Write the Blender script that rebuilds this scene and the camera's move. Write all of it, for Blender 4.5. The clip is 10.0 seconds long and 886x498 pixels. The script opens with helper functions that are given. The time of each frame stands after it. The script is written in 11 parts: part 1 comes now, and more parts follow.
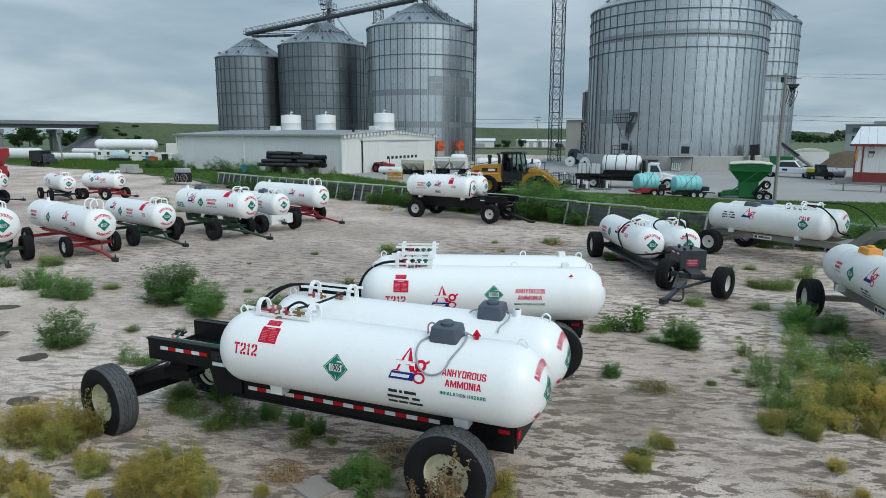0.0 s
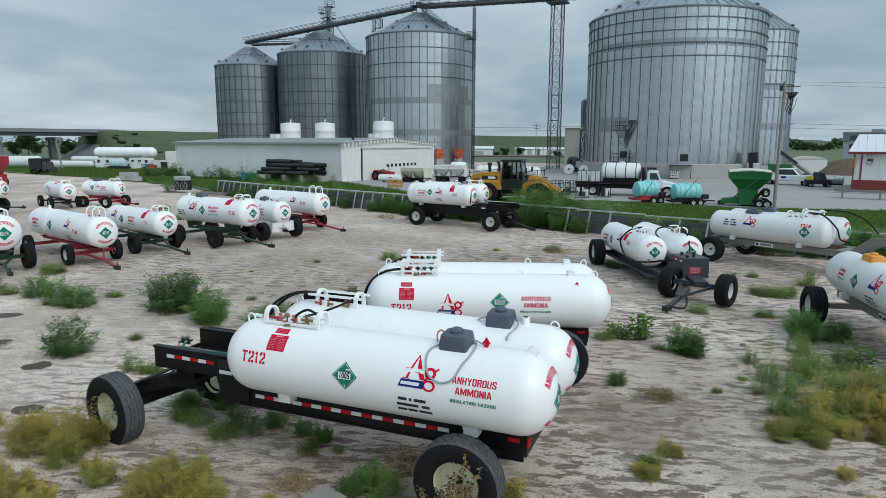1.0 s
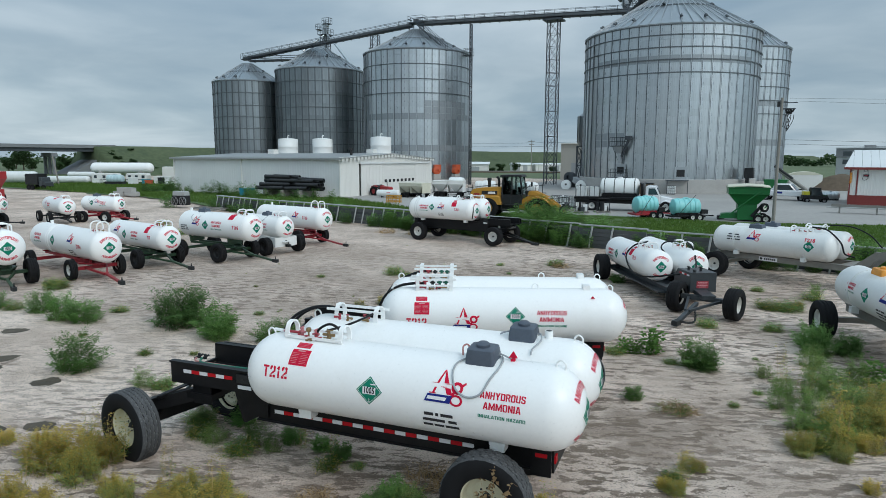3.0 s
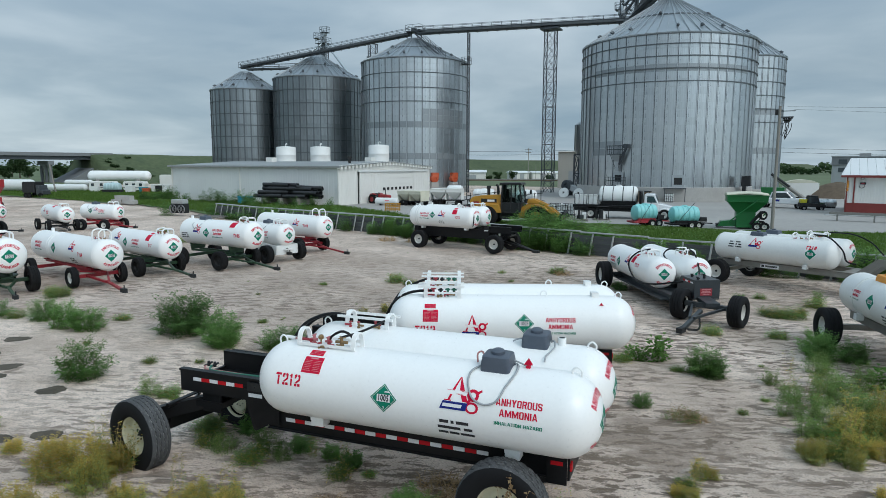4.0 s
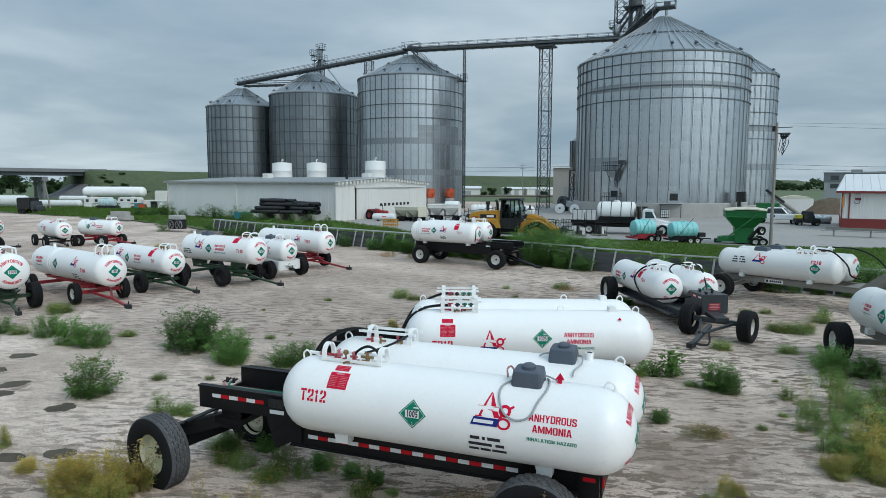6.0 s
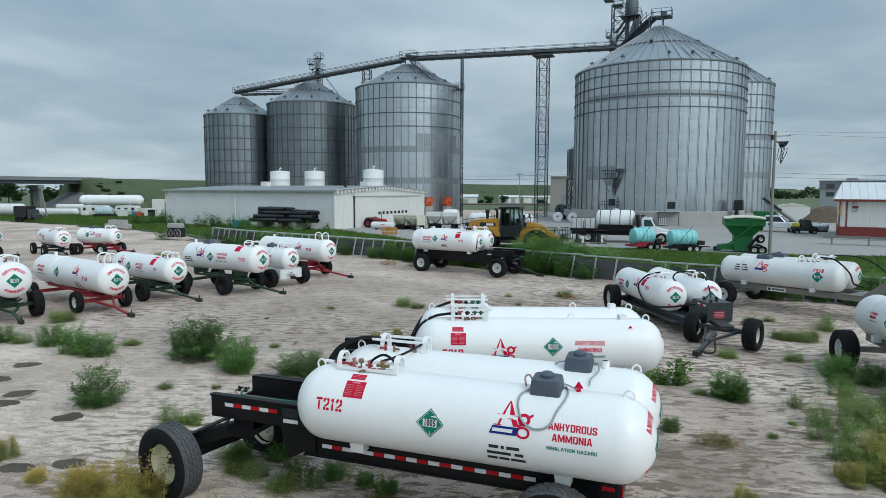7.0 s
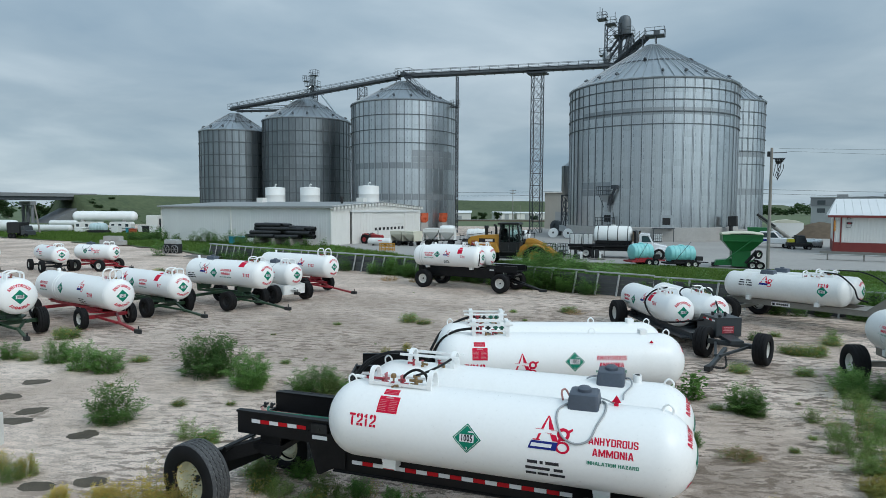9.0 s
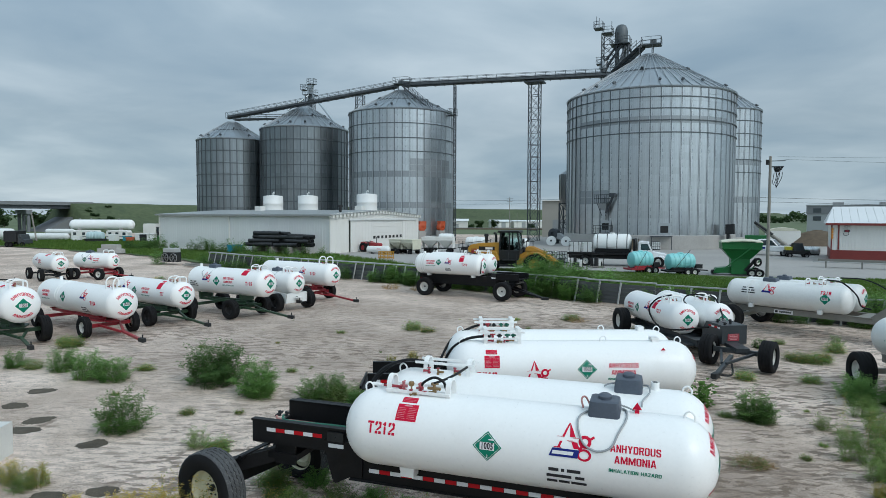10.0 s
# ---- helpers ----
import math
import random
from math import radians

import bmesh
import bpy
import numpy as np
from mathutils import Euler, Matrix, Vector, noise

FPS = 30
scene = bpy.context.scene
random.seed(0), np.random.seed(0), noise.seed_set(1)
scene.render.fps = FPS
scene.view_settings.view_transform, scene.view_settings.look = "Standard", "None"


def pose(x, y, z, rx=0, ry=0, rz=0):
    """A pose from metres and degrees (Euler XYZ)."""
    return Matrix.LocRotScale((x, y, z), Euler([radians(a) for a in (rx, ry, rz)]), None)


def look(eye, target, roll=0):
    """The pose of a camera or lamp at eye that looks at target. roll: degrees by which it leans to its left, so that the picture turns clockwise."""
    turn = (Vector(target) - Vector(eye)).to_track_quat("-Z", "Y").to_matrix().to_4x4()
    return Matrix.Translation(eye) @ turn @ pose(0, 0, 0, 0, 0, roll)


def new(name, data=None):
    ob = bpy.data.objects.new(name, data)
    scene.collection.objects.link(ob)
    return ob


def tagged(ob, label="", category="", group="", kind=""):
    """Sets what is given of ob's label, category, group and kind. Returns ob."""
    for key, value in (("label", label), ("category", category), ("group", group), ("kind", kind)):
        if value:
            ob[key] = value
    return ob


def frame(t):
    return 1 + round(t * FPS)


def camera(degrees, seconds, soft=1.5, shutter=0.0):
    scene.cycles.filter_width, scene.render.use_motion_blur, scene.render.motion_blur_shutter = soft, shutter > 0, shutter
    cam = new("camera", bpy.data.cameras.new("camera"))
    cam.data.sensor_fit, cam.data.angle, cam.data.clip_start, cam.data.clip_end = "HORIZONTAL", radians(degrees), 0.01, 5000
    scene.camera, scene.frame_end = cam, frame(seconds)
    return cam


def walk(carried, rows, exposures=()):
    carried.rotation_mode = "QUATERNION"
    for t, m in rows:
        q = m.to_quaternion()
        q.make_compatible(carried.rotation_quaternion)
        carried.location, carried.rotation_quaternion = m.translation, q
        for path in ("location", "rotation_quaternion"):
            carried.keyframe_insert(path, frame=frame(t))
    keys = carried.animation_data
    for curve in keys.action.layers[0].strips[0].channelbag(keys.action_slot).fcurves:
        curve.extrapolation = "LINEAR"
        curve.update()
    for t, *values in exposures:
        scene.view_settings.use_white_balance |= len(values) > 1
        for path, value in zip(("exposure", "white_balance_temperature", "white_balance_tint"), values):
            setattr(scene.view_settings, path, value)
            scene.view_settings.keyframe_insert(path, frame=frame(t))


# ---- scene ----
cam = camera(68.8, 10.0, 0.6)
METRES, EYE, TILT, LEAN, TURN = 2.324, 4.55, -1.2, 0.0, 26.3
ROWS = [
    (0.0, 0.0, 0.0, 0.0, 0.03, -8.85, -0.19),
    (0.5, -0.0251, -0.0003, -0.0004, -0.04, -8.54, -0.19),
    (1.0, -0.0599, 0.0009, -0.0009, -0.12, -8.17, -0.18),
    (1.5, -0.0965, 0.0034, -0.0037, -0.21, -7.85, -0.19),
    (2.0, -0.1424, 0.009, -0.0072, -0.34, -7.48, -0.19),
    (2.5, -0.1822, 0.0128, -0.0108, -0.44, -7.15, -0.19),
    (4.0, -0.3253, 0.0216, -0.0223, -0.89, -6.09, -0.19),
    (4.5, -0.3712, 0.0251, -0.0262, -1.02, -5.75, -0.18),
    (5.0, -0.4225, 0.034, -0.0262, -1.17, -5.38, -0.19),
    (5.5, -0.4663, 0.0431, -0.0331, -1.31, -5.04, -0.19),
    (7.0, -0.6318, 0.0605, -0.0398, -1.8, -3.94, -0.18),
    (7.5, -0.6856, 0.0606, -0.0426, -1.96, -3.61, -0.18),
    (8.0, -0.7476, 0.0605, -0.0451, -2.15, -3.22, -0.18),
    (8.5, -0.8033, 0.0624, -0.0485, -2.31, -2.88, -0.17),
    (9.0, -0.8679, 0.0642, -0.0508, -2.5, -2.5, -0.17),
    (9.5, -0.9256, 0.0661, -0.0521, -2.65, -2.16, -0.15),
    (10.0, -0.994, 0.0674, -0.0556, -2.84, -1.77, -0.12),
]
walk(cam, [(t, pose(0, 0, EYE, TILT, LEAN, TURN) @ pose(METRES * x, METRES * y, METRES * z, 90 + pitch, roll, yaw)) for t, x, y, z, yaw, pitch, roll in ROWS])
import functools

# ---- daylight: overcast, a broad weak sun behind the cloud ----
world = bpy.data.worlds.new("overcast_sky")
scene.world = world
world.use_nodes = True
wn, wl = world.node_tree.nodes, world.node_tree.links
wn.clear()


def wnode(kind, **values):
    n = wn.new(kind)
    for k, v in values.items():
        n.inputs[k].default_value = v
    return n


w_out = wn.new("ShaderNodeOutputWorld")
w_bg = wnode("ShaderNodeBackground", Strength=1.0)
w_sky = wn.new("ShaderNodeTexSky")
w_sky.sky_type = "NISHITA"
w_sky.sun_disc = False
w_sky.sun_elevation, w_sky.sun_rotation = radians(41), radians(110)
w_gain = wn.new("ShaderNodeMix")
w_gain.data_type, w_gain.blend_type = "RGBA", "MULTIPLY"
w_gain.inputs["Factor"].default_value = 1.0
w_gain.inputs[7].default_value = (0.10, 0.10, 0.10, 1)
w_tc = wn.new("ShaderNodeTexCoord")
w_sep = wn.new("ShaderNodeSeparateXYZ")
# cloud deck seen in perspective: direction divided by its height
w_up = wn.new("ShaderNodeMath")
w_up.operation = "MAXIMUM"
w_up.inputs[1].default_value = 0.0
w_add = wn.new("ShaderNodeMath")
w_add.operation = "ADD"
w_add.inputs[1].default_value = 0.16
w_div = wn.new("ShaderNodeVectorMath")
w_div.operation = "DIVIDE"
w_comb = wn.new("ShaderNodeCombineXYZ")
w_n1 = wnode("ShaderNodeTexNoise", Scale=1.05, Detail=6.0, Roughness=0.5, Distortion=0.35)
w_n2 = wnode("ShaderNodeTexNoise", Scale=0.42, Detail=3.0, Roughness=0.5)
w_mixn = wn.new("ShaderNodeMath")
w_mixn.operation = "MULTIPLY_ADD"
w_mixn.inputs[1].default_value = 0.62
w_half = wn.new("ShaderNodeMath")
w_half.operation = "MULTIPLY"
w_half.inputs[1].default_value = 0.42
w_ramp = wn.new("ShaderNodeValToRGB")
cr = w_ramp.color_ramp
cr.elements[0].position, cr.elements[0].color = 0.38, (0.220, 0.322, 0.414, 1)
cr.elements[1].position, cr.elements[1].color = 0.68, (0.492, 0.592, 0.660, 1)
e = cr.elements.new(0.53)
e.color = (0.336, 0.438, 0.515, 1)
# an overcast sky is brighter overhead than at the horizon
w_zen = wn.new("ShaderNodeMath")
w_zen.operation = "MULTIPLY_ADD"
w_zen.inputs[1].default_value, w_zen.inputs[2].default_value = 1.18, 0.86
# thin bright band low over the horizon
w_low = wn.new("ShaderNodeMapRange")
w_low.inputs["From Min"].default_value, w_low.inputs["From Max"].default_value = 0.0, 0.13
w_low.inputs["To Min"].default_value, w_low.inputs["To Max"].default_value = 0.34, 0.0
w_sum = wn.new("ShaderNodeMath")
w_sum.operation = "ADD"
w_cloud = wn.new("ShaderNodeVectorMath")
w_cloud.operation = "SCALE"
w_mix = wn.new("ShaderNodeMix")
w_mix.data_type = "RGBA"
w_mix.inputs["Factor"].default_value = 0.88
wl.new(w_tc.outputs["Generated"], w_sep.inputs[0])
wl.new(w_sep.outputs["Z"], w_up.inputs[0])
wl.new(w_up.outputs[0], w_add.inputs[0])
for k in range(3):
    wl.new(w_add.outputs[0], w_comb.inputs[k])
wl.new(w_tc.outputs["Generated"], w_div.inputs[0])
wl.new(w_comb.outputs[0], w_div.inputs[1])
wl.new(w_div.outputs[0], w_n1.inputs["Vector"])
wl.new(w_div.outputs[0], w_n2.inputs["Vector"])
wl.new(w_n2.outputs["Fac"], w_half.inputs[0])
wl.new(w_n1.outputs["Fac"], w_mixn.inputs[0])
wl.new(w_half.outputs[0], w_mixn.inputs[2])
wl.new(w_mixn.outputs[0], w_ramp.inputs["Fac"])
wl.new(w_up.outputs[0], w_zen.inputs[0])
wl.new(w_ramp.outputs["Color"], w_cloud.inputs[0])
wl.new(w_up.outputs[0], w_low.inputs["Value"])
# the cloud is brighter round the hidden sun
w_dot = wn.new("ShaderNodeVectorMath")
w_dot.operation = "DOT_PRODUCT"
w_dot.inputs[1].default_value = Vector((62, -22, 40)).normalized()
w_glow = wn.new("ShaderNodeMapRange")
w_glow.interpolation_type = "SMOOTHSTEP"
w_glow.inputs["From Min"].default_value, w_glow.inputs["From Max"].default_value = 0.35, 1.0
w_glow.inputs["To Min"].default_value, w_glow.inputs["To Max"].default_value = 0.0, 1.0
w_zg = wn.new("ShaderNodeMath")
w_zg.operation = "ADD"
wl.new(w_tc.outputs["Generated"], w_dot.inputs[0])
wl.new(w_dot.outputs["Value"], w_glow.inputs["Value"])
wl.new(w_glow.outputs[0], w_zg.inputs[0])
wl.new(w_zen.outputs[0], w_zg.inputs[1])
wl.new(w_zg.outputs[0], w_sum.inputs[0])
wl.new(w_low.outputs["Result"], w_sum.inputs[1])
wl.new(w_sum.outputs[0], w_cloud.inputs["Scale"])
wl.new(w_sky.outputs[0], w_gain.inputs[6])
wl.new(w_gain.outputs[2], w_mix.inputs[6])
wl.new(w_cloud.outputs[0], w_mix.inputs[7])
wl.new(w_mix.outputs[2], w_bg.inputs["Color"])
wl.new(w_bg.outputs[0], w_out.inputs["Surface"])

sun_data = bpy.data.lights.new("sun", "SUN")
sun_data.energy, sun_data.angle, sun_data.color = 1.0, radians(25), (1.0, 0.96, 0.9)
sun = new("sun", sun_data)
sun.matrix_world = look((62, -22, 58), (0, 0, 0))
scene.view_settings.exposure = 0.0

# ---- materials ----
def material(name, color, rough=0.6, metal=0.0, vary=0.12, scale=3.0, fine=40.0, bump=0.0, tint=None, spots=0.0,
             spot_color=(0.1, 0.08, 0.06), piece=0.0, stretch=(1, 1, 1), coat=0.0, spec=0.5, spot_scale=2.0):
    """A painted or natural surface: colour varied at a large and a fine scale, stains with their own shape, fine relief."""
    m = bpy.data.materials.new(name)
    m.use_nodes = True
    n, l = m.node_tree.nodes, m.node_tree.links
    b = n["Principled BSDF"]
    b.inputs["Roughness"].default_value = rough
    b.inputs["Metallic"].default_value = metal
    b.inputs["Coat Weight"].default_value = coat
    b.inputs["Specular IOR Level"].default_value = spec
    tc = n.new("ShaderNodeTexCoord")
    mp = n.new("ShaderNodeMapping")
    mp.inputs["Scale"].default_value = stretch
    l.new(tc.outputs["Object"], mp.inputs["Vector"])
    big = n.new("ShaderNodeTexNoise")
    big.inputs["Scale"].default_value, big.inputs["Detail"].default_value = scale, 4.0
    small = n.new("ShaderNodeTexNoise")
    small.inputs["Scale"].default_value, small.inputs["Detail"].default_value = fine, 3.0
    l.new(mp.outputs[0], big.inputs["Vector"])
    l.new(mp.outputs[0], small.inputs["Vector"])
    add = n.new("ShaderNodeMath")
    add.operation = "ADD"
    l.new(big.outputs["Fac"], add.inputs[0])
    l.new(small.outputs["Fac"], add.inputs[1])
    rng = n.new("ShaderNodeMapRange")
    rng.inputs["From Min"].default_value, rng.inputs["From Max"].default_value = 0.65, 1.35
    l.new(add.outputs[0], rng.inputs["Value"])
    mix = n.new("ShaderNodeMix")
    mix.data_type = "RGBA"
    c1 = [max(0.0, c * (1 - vary)) for c in color]
    c2 = tint if tint else [min(1.0, c * (1 + vary)) for c in color]
    mix.inputs[6].default_value, mix.inputs[7].default_value = (*c1, 1), (*c2, 1)
    l.new(rng.outputs[0], mix.inputs["Factor"])
    last = mix.outputs[2]
    if piece:
        info = n.new("ShaderNodeObjectInfo")
        r2 = n.new("ShaderNodeMapRange")
        r2.inputs["To Min"].default_value, r2.inputs["To Max"].default_value = 1 - piece, 1 + piece
        l.new(info.outputs["Random"], r2.inputs["Value"])
        sc = n.new("ShaderNodeVectorMath")
        sc.operation = "SCALE"
        l.new(last, sc.inputs[0])
        l.new(r2.outputs[0], sc.inputs["Scale"])
        last = sc.outputs[0]
    if spots:
        sp = n.new("ShaderNodeTexNoise")
        sp.inputs["Scale"].default_value, sp.inputs["Detail"].default_value, sp.inputs["Roughness"].default_value = spot_scale, 8.0, 0.65
        l.new(mp.outputs[0], sp.inputs["Vector"])
        sr = n.new("ShaderNodeMapRange")
        sr.inputs["From Min"].default_value, sr.inputs["From Max"].default_value = 0.56, 0.74
        sr.inputs["To Max"].default_value = spots
        l.new(sp.outputs["Fac"], sr.inputs["Value"])
        m2 = n.new("ShaderNodeMix")
        m2.data_type = "RGBA"
        m2.inputs[7].default_value = (*spot_color, 1)
        l.new(sr.outputs[0], m2.inputs["Factor"])
        l.new(last, m2.inputs[6])
        last = m2.outputs[2]
    l.new(last, b.inputs["Base Color"])
    rr = n.new("ShaderNodeMapRange")
    rr.inputs["To Min"].default_value, rr.inputs["To Max"].default_value = max(0.03, rough - 0.08), min(1.0, rough + 0.1)
    l.new(small.outputs["Fac"], rr.inputs["Value"])
    l.new(rr.outputs[0], b.inputs["Roughness"])
    if bump:
        bp = n.new("ShaderNodeBump")
        bp.inputs["Strength"].default_value, bp.inputs["Distance"].default_value = bump, 0.02
        l.new(add.outputs[0], bp.inputs["Height"])
        l.new(bp.outputs[0], b.inputs["Normal"])
    return m


def glass_material(name, color, rough=0.05):
    m = material(name, color, rough, 0.0, 0.05)
    m.node_tree.nodes["Principled BSDF"].inputs["Specular IOR Level"].default_value = 0.8
    return m


M_WHITE = material("white_tank_paint", (0.90, 0.90, 0.88), 0.30, 0, 0.025, 0.9, 25, 0.0, spots=0.10, spot_color=(0.55, 0.50, 0.42), spot_scale=1.1)
M_WHITE_OLD = material("weathered_white_paint", (0.74, 0.75, 0.73), 0.36, 0, 0.05, 1.2, 20, 0.0, spots=0.28, spot_color=(0.42, 0.36, 0.28), spot_scale=1.6)
M_BLACK = material("black_frame_paint", (0.009, 0.009, 0.010), 0.42, 0, 0.3, 3, 30, 0.05, spots=0.25, spot_color=(0.035, 0.032, 0.03), spec=0.22)
M_RUBBER = material("tyre_rubber", (0.011, 0.011, 0.012), 0.82, 0, 0.25, 4, 60, 0.1, spots=0.2, spot_color=(0.045, 0.042, 0.038), spec=0.22)
M_TREAD = material("worn_tyre_tread", (0.068, 0.070, 0.073), 0.85, 0, 0.35, 5, 70, 0.15, spots=0.85, spot_color=(0.30, 0.30, 0.29), spot_scale=38)
M_TREADDUST = material("dust_packed_tread_groove", (0.22, 0.22, 0.215), 0.9, 0, 0.3, 8, 70, 0.1)
M_CREAM = material("cream_wheel_paint", (0.70, 0.66, 0.48), 0.45, 0, 0.07, 3, 30, spots=0.25, spot_color=(0.3, 0.22, 0.13))
M_RIMWHITE = material("dusty_white_wheel_paint", (0.66, 0.65, 0.61), 0.5, 0, 0.1, 3, 30, spots=0.4, spot_color=(0.25, 0.18, 0.12))
M_RED = material("red_lettering_vinyl", (0.60, 0.004, 0.040), 0.6, 0, 0.06, 6, 60, spec=0.2)
M_RED_DARK = material("dark_red_gear_paint", (0.32, 0.018, 0.028), 0.5, 0, 0.2, 3, 30, spots=0.4, spot_color=(0.10, 0.06, 0.04))
M_GREEN_PLAC = material("green_placard_vinyl", (0.0, 0.20, 0.12), 0.6, 0, 0.06, 6, 60, spec=0.25)
M_GREEN_FRAME = material("green_running_gear_paint", (0.022, 0.058, 0.028), 0.5, 0, 0.25, 3, 30, spots=0.4, spot_color=(0.12, 0.09, 0.06))
M_NAVY = material("navy_vinyl", (0.012, 0.024, 0.19), 0.6, 0, 0.06, 6, 60, spec=0.2)
M_LABELWHITE = material("white_vinyl", (0.78, 0.78, 0.78), 0.4, 0, 0.03, 6, 60)
M_PINKPRINT = material("faded_pink_print", (0.60, 0.28, 0.29), 0.5, 0, 0.06, 6, 60)
M_INK = material("black_print", (0.02, 0.02, 0.025), 0.5, 0, 0.1, 6, 60)
M_GREYBOX = material("grey_plastic_cover", (0.075, 0.092, 0.120), 0.45, 0, 0.1, 3, 30, 0.03, spots=0.2, spot_color=(0.2, 0.2, 0.19))
M_HOSE = material("black_rubber_hose", (0.009, 0.009, 0.010), 0.5, 0, 0.2, 6, 60, spec=0.25)
M_HOSEGREY = material("grey_hose", (0.33, 0.35, 0.36), 0.45, 0, 0.08, 6, 60)
M_HOSEGREEN = material("green_rubber_hose", (0.020, 0.14, 0.09), 0.5, 0, 0.15, 6, 60)
M_HOSEPINK = material("faded_pink_hose", (0.42, 0.19, 0.17), 0.5, 0, 0.12, 6, 60)
M_BRASS = material("worn_brass_valve", (0.33, 0.22, 0.11), 0.42, 0.8, 0.2, 8, 60)
M_VALVERED = material("faded_red_valve_wheel", (0.34, 0.035, 0.05), 0.5, 0, 0.2, 8, 60)
M_VALVEPINK = material("sun_faded_red_valve", (0.46, 0.16, 0.17), 0.5, 0, 0.2, 8, 60)
M_STEEL = material("dull_steel", (0.34, 0.34, 0.34), 0.42, 0.7, 0.15, 5, 50, spots=0.2, spot_color=(0.2, 0.13, 0.08))
M_TRAILGREY = material("slate_grey_frame_paint", (0.038, 0.045, 0.050), 0.45, 0, 0.15, 3, 30, spots=0.3, spot_color=(0.14, 0.12, 0.1))
M_TRAILSILVER = material("dusty_grey_frame_steel", (0.235, 0.228, 0.205), 0.5, 0.3, 0.15, 3, 30, spots=0.3, spot_color=(0.2, 0.15, 0.1))
M_TAPE_RED = material("red_reflective_tape", (0.50, 0.008, 0.014), 0.5, 0, 0.05, 20, 90, spec=0.2)
M_TAPE_WHITE = material("white_reflective_tape", (0.75, 0.75, 0.76), 0.3, 0, 0.05, 20, 90)
M_GALV = material("galvanised_silo_sheet", (0.49, 0.52, 0.535), 0.30, 0.92, 0.17, 0.9, 6, 0.0, piece=0.05, stretch=(1.4, 1.4, 0.08))
M_GALV_DARK = material("weathered_dark_silo_sheet", (0.235, 0.26, 0.27), 0.34, 0.92, 0.2, 0.9, 6, 0.0, piece=0.10, stretch=(1.4, 1.4, 0.08))
M_GALV_DULL = material("dulled_silo_sheet", (0.32, 0.345, 0.36), 0.5, 0.8, 0.10, 0.35, 6, 0.0, piece=0.08, stretch=(1, 1, 0.25))
M_GALV_RIB = material("galvanised_stiffener", (0.42, 0.45, 0.47), 0.45, 0.8, 0.12, 0.6, 6)
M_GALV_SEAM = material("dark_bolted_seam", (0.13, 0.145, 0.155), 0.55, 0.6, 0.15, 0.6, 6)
M_GALV_ROOF = material("galvanised_roof_sheet", (0.37, 0.41, 0.44), 0.42, 0.8, 0.10, 0.4, 5, piece=0.05)
M_LATTICE = material("galvanised_lattice_steel", (0.078, 0.088, 0.098), 0.5, 0.6, 0.15, 1, 10)
M_CONCRETE = material("weathered_concrete", (0.40, 0.39, 0.37), 0.85, 0, 0.15, 0.6, 12, 0.2, spots=0.4, spot_color=(0.22, 0.21, 0.19), spot_scale=0.6)
M_SLAB = material("gritty_concrete_slab", (0.30, 0.272, 0.238), 0.9, 0, 0.16, 3.0, 40, 0.3, spots=0.35, spot_color=(0.2, 0.18, 0.155), spot_scale=6)
M_CLADDING = material("pale_grey_wall_cladding", (0.70, 0.715, 0.70), 0.45, 0, 0.03, 0.5, 6, piece=0.02, spots=0.1, spot_color=(0.42, 0.40, 0.36), spot_scale=0.4)
M_CLAD_WHITE = material("off_white_wall_cladding", (0.76, 0.75, 0.71), 0.45, 0, 0.03, 0.5, 6, piece=0.02, spots=0.12, spot_color=(0.5, 0.46, 0.4), spot_scale=0.5)
M_ROOFGREY = material("grey_roof_sheet", (0.33, 0.345, 0.345), 0.45, 0.2, 0.08, 0.4, 6, piece=0.03)
M_ROOFWHITE = material("white_roof_sheet", (0.70, 0.72, 0.72), 0.4, 0, 0.05, 0.4, 6, piece=0.02)
M_BRICKRED = material("barn_red_cladding", (0.20, 0.03, 0.025), 0.5, 0, 0.1, 0.8, 8, piece=0.05)
M_YELLOW = material("construction_yellow_paint", (0.50, 0.25, 0.03), 0.45, 0, 0.1, 1.5, 20, spots=0.3, spot_color=(0.2, 0.14, 0.08))
M_DARKMACH = material("dark_machine_parts", (0.014, 0.015, 0.016), 0.6, 0.1, 0.3, 3, 30, spots=0.3, spot_color=(0.09, 0.08, 0.07))
M_GLASS = glass_material("tinted_cab_glass", (0.03, 0.045, 0.05))
M_CABPANE = glass_material("clear_cab_glass", (0.62, 0.74, 0.72), 0.02)
M_CABPANE.node_tree.nodes["Principled BSDF"].inputs["Transmission Weight"].default_value = 1.0
M_CABPANE.node_tree.nodes["Principled BSDF"].inputs["IOR"].default_value = 1.12
M_PALEPOLY = material("pale_blue_poly_tank", (0.45, 0.58, 0.60), 0.45, 0, 0.05, 1.5, 20)
M_TURQ = material("turquoise_poly_tank", (0.24, 0.62, 0.62), 0.4, 0, 0.06, 1.5, 20)
M_CARTGREEN = material("bright_green_cart_paint", (0.01, 0.14, 0.035), 0.4, 0, 0.12, 1.5, 20)
M_TARP = material("cream_tarpaulin", (0.62, 0.60, 0.48), 0.7, 0, 0.07, 2, 20)
M_ORANGE = material("orange_fan_paint", (0.52, 0.09, 0.03), 0.5, 0, 0.15, 2, 20)
M_ORANGECOVER = material("orange_plastic_cover", (0.75, 0.30, 0.04), 0.45, 0, 0.08, 3, 30)
M_LIME = material("lime_yellow_plastic", (0.55, 0.50, 0.03), 0.45, 0, 0.08, 3, 30)
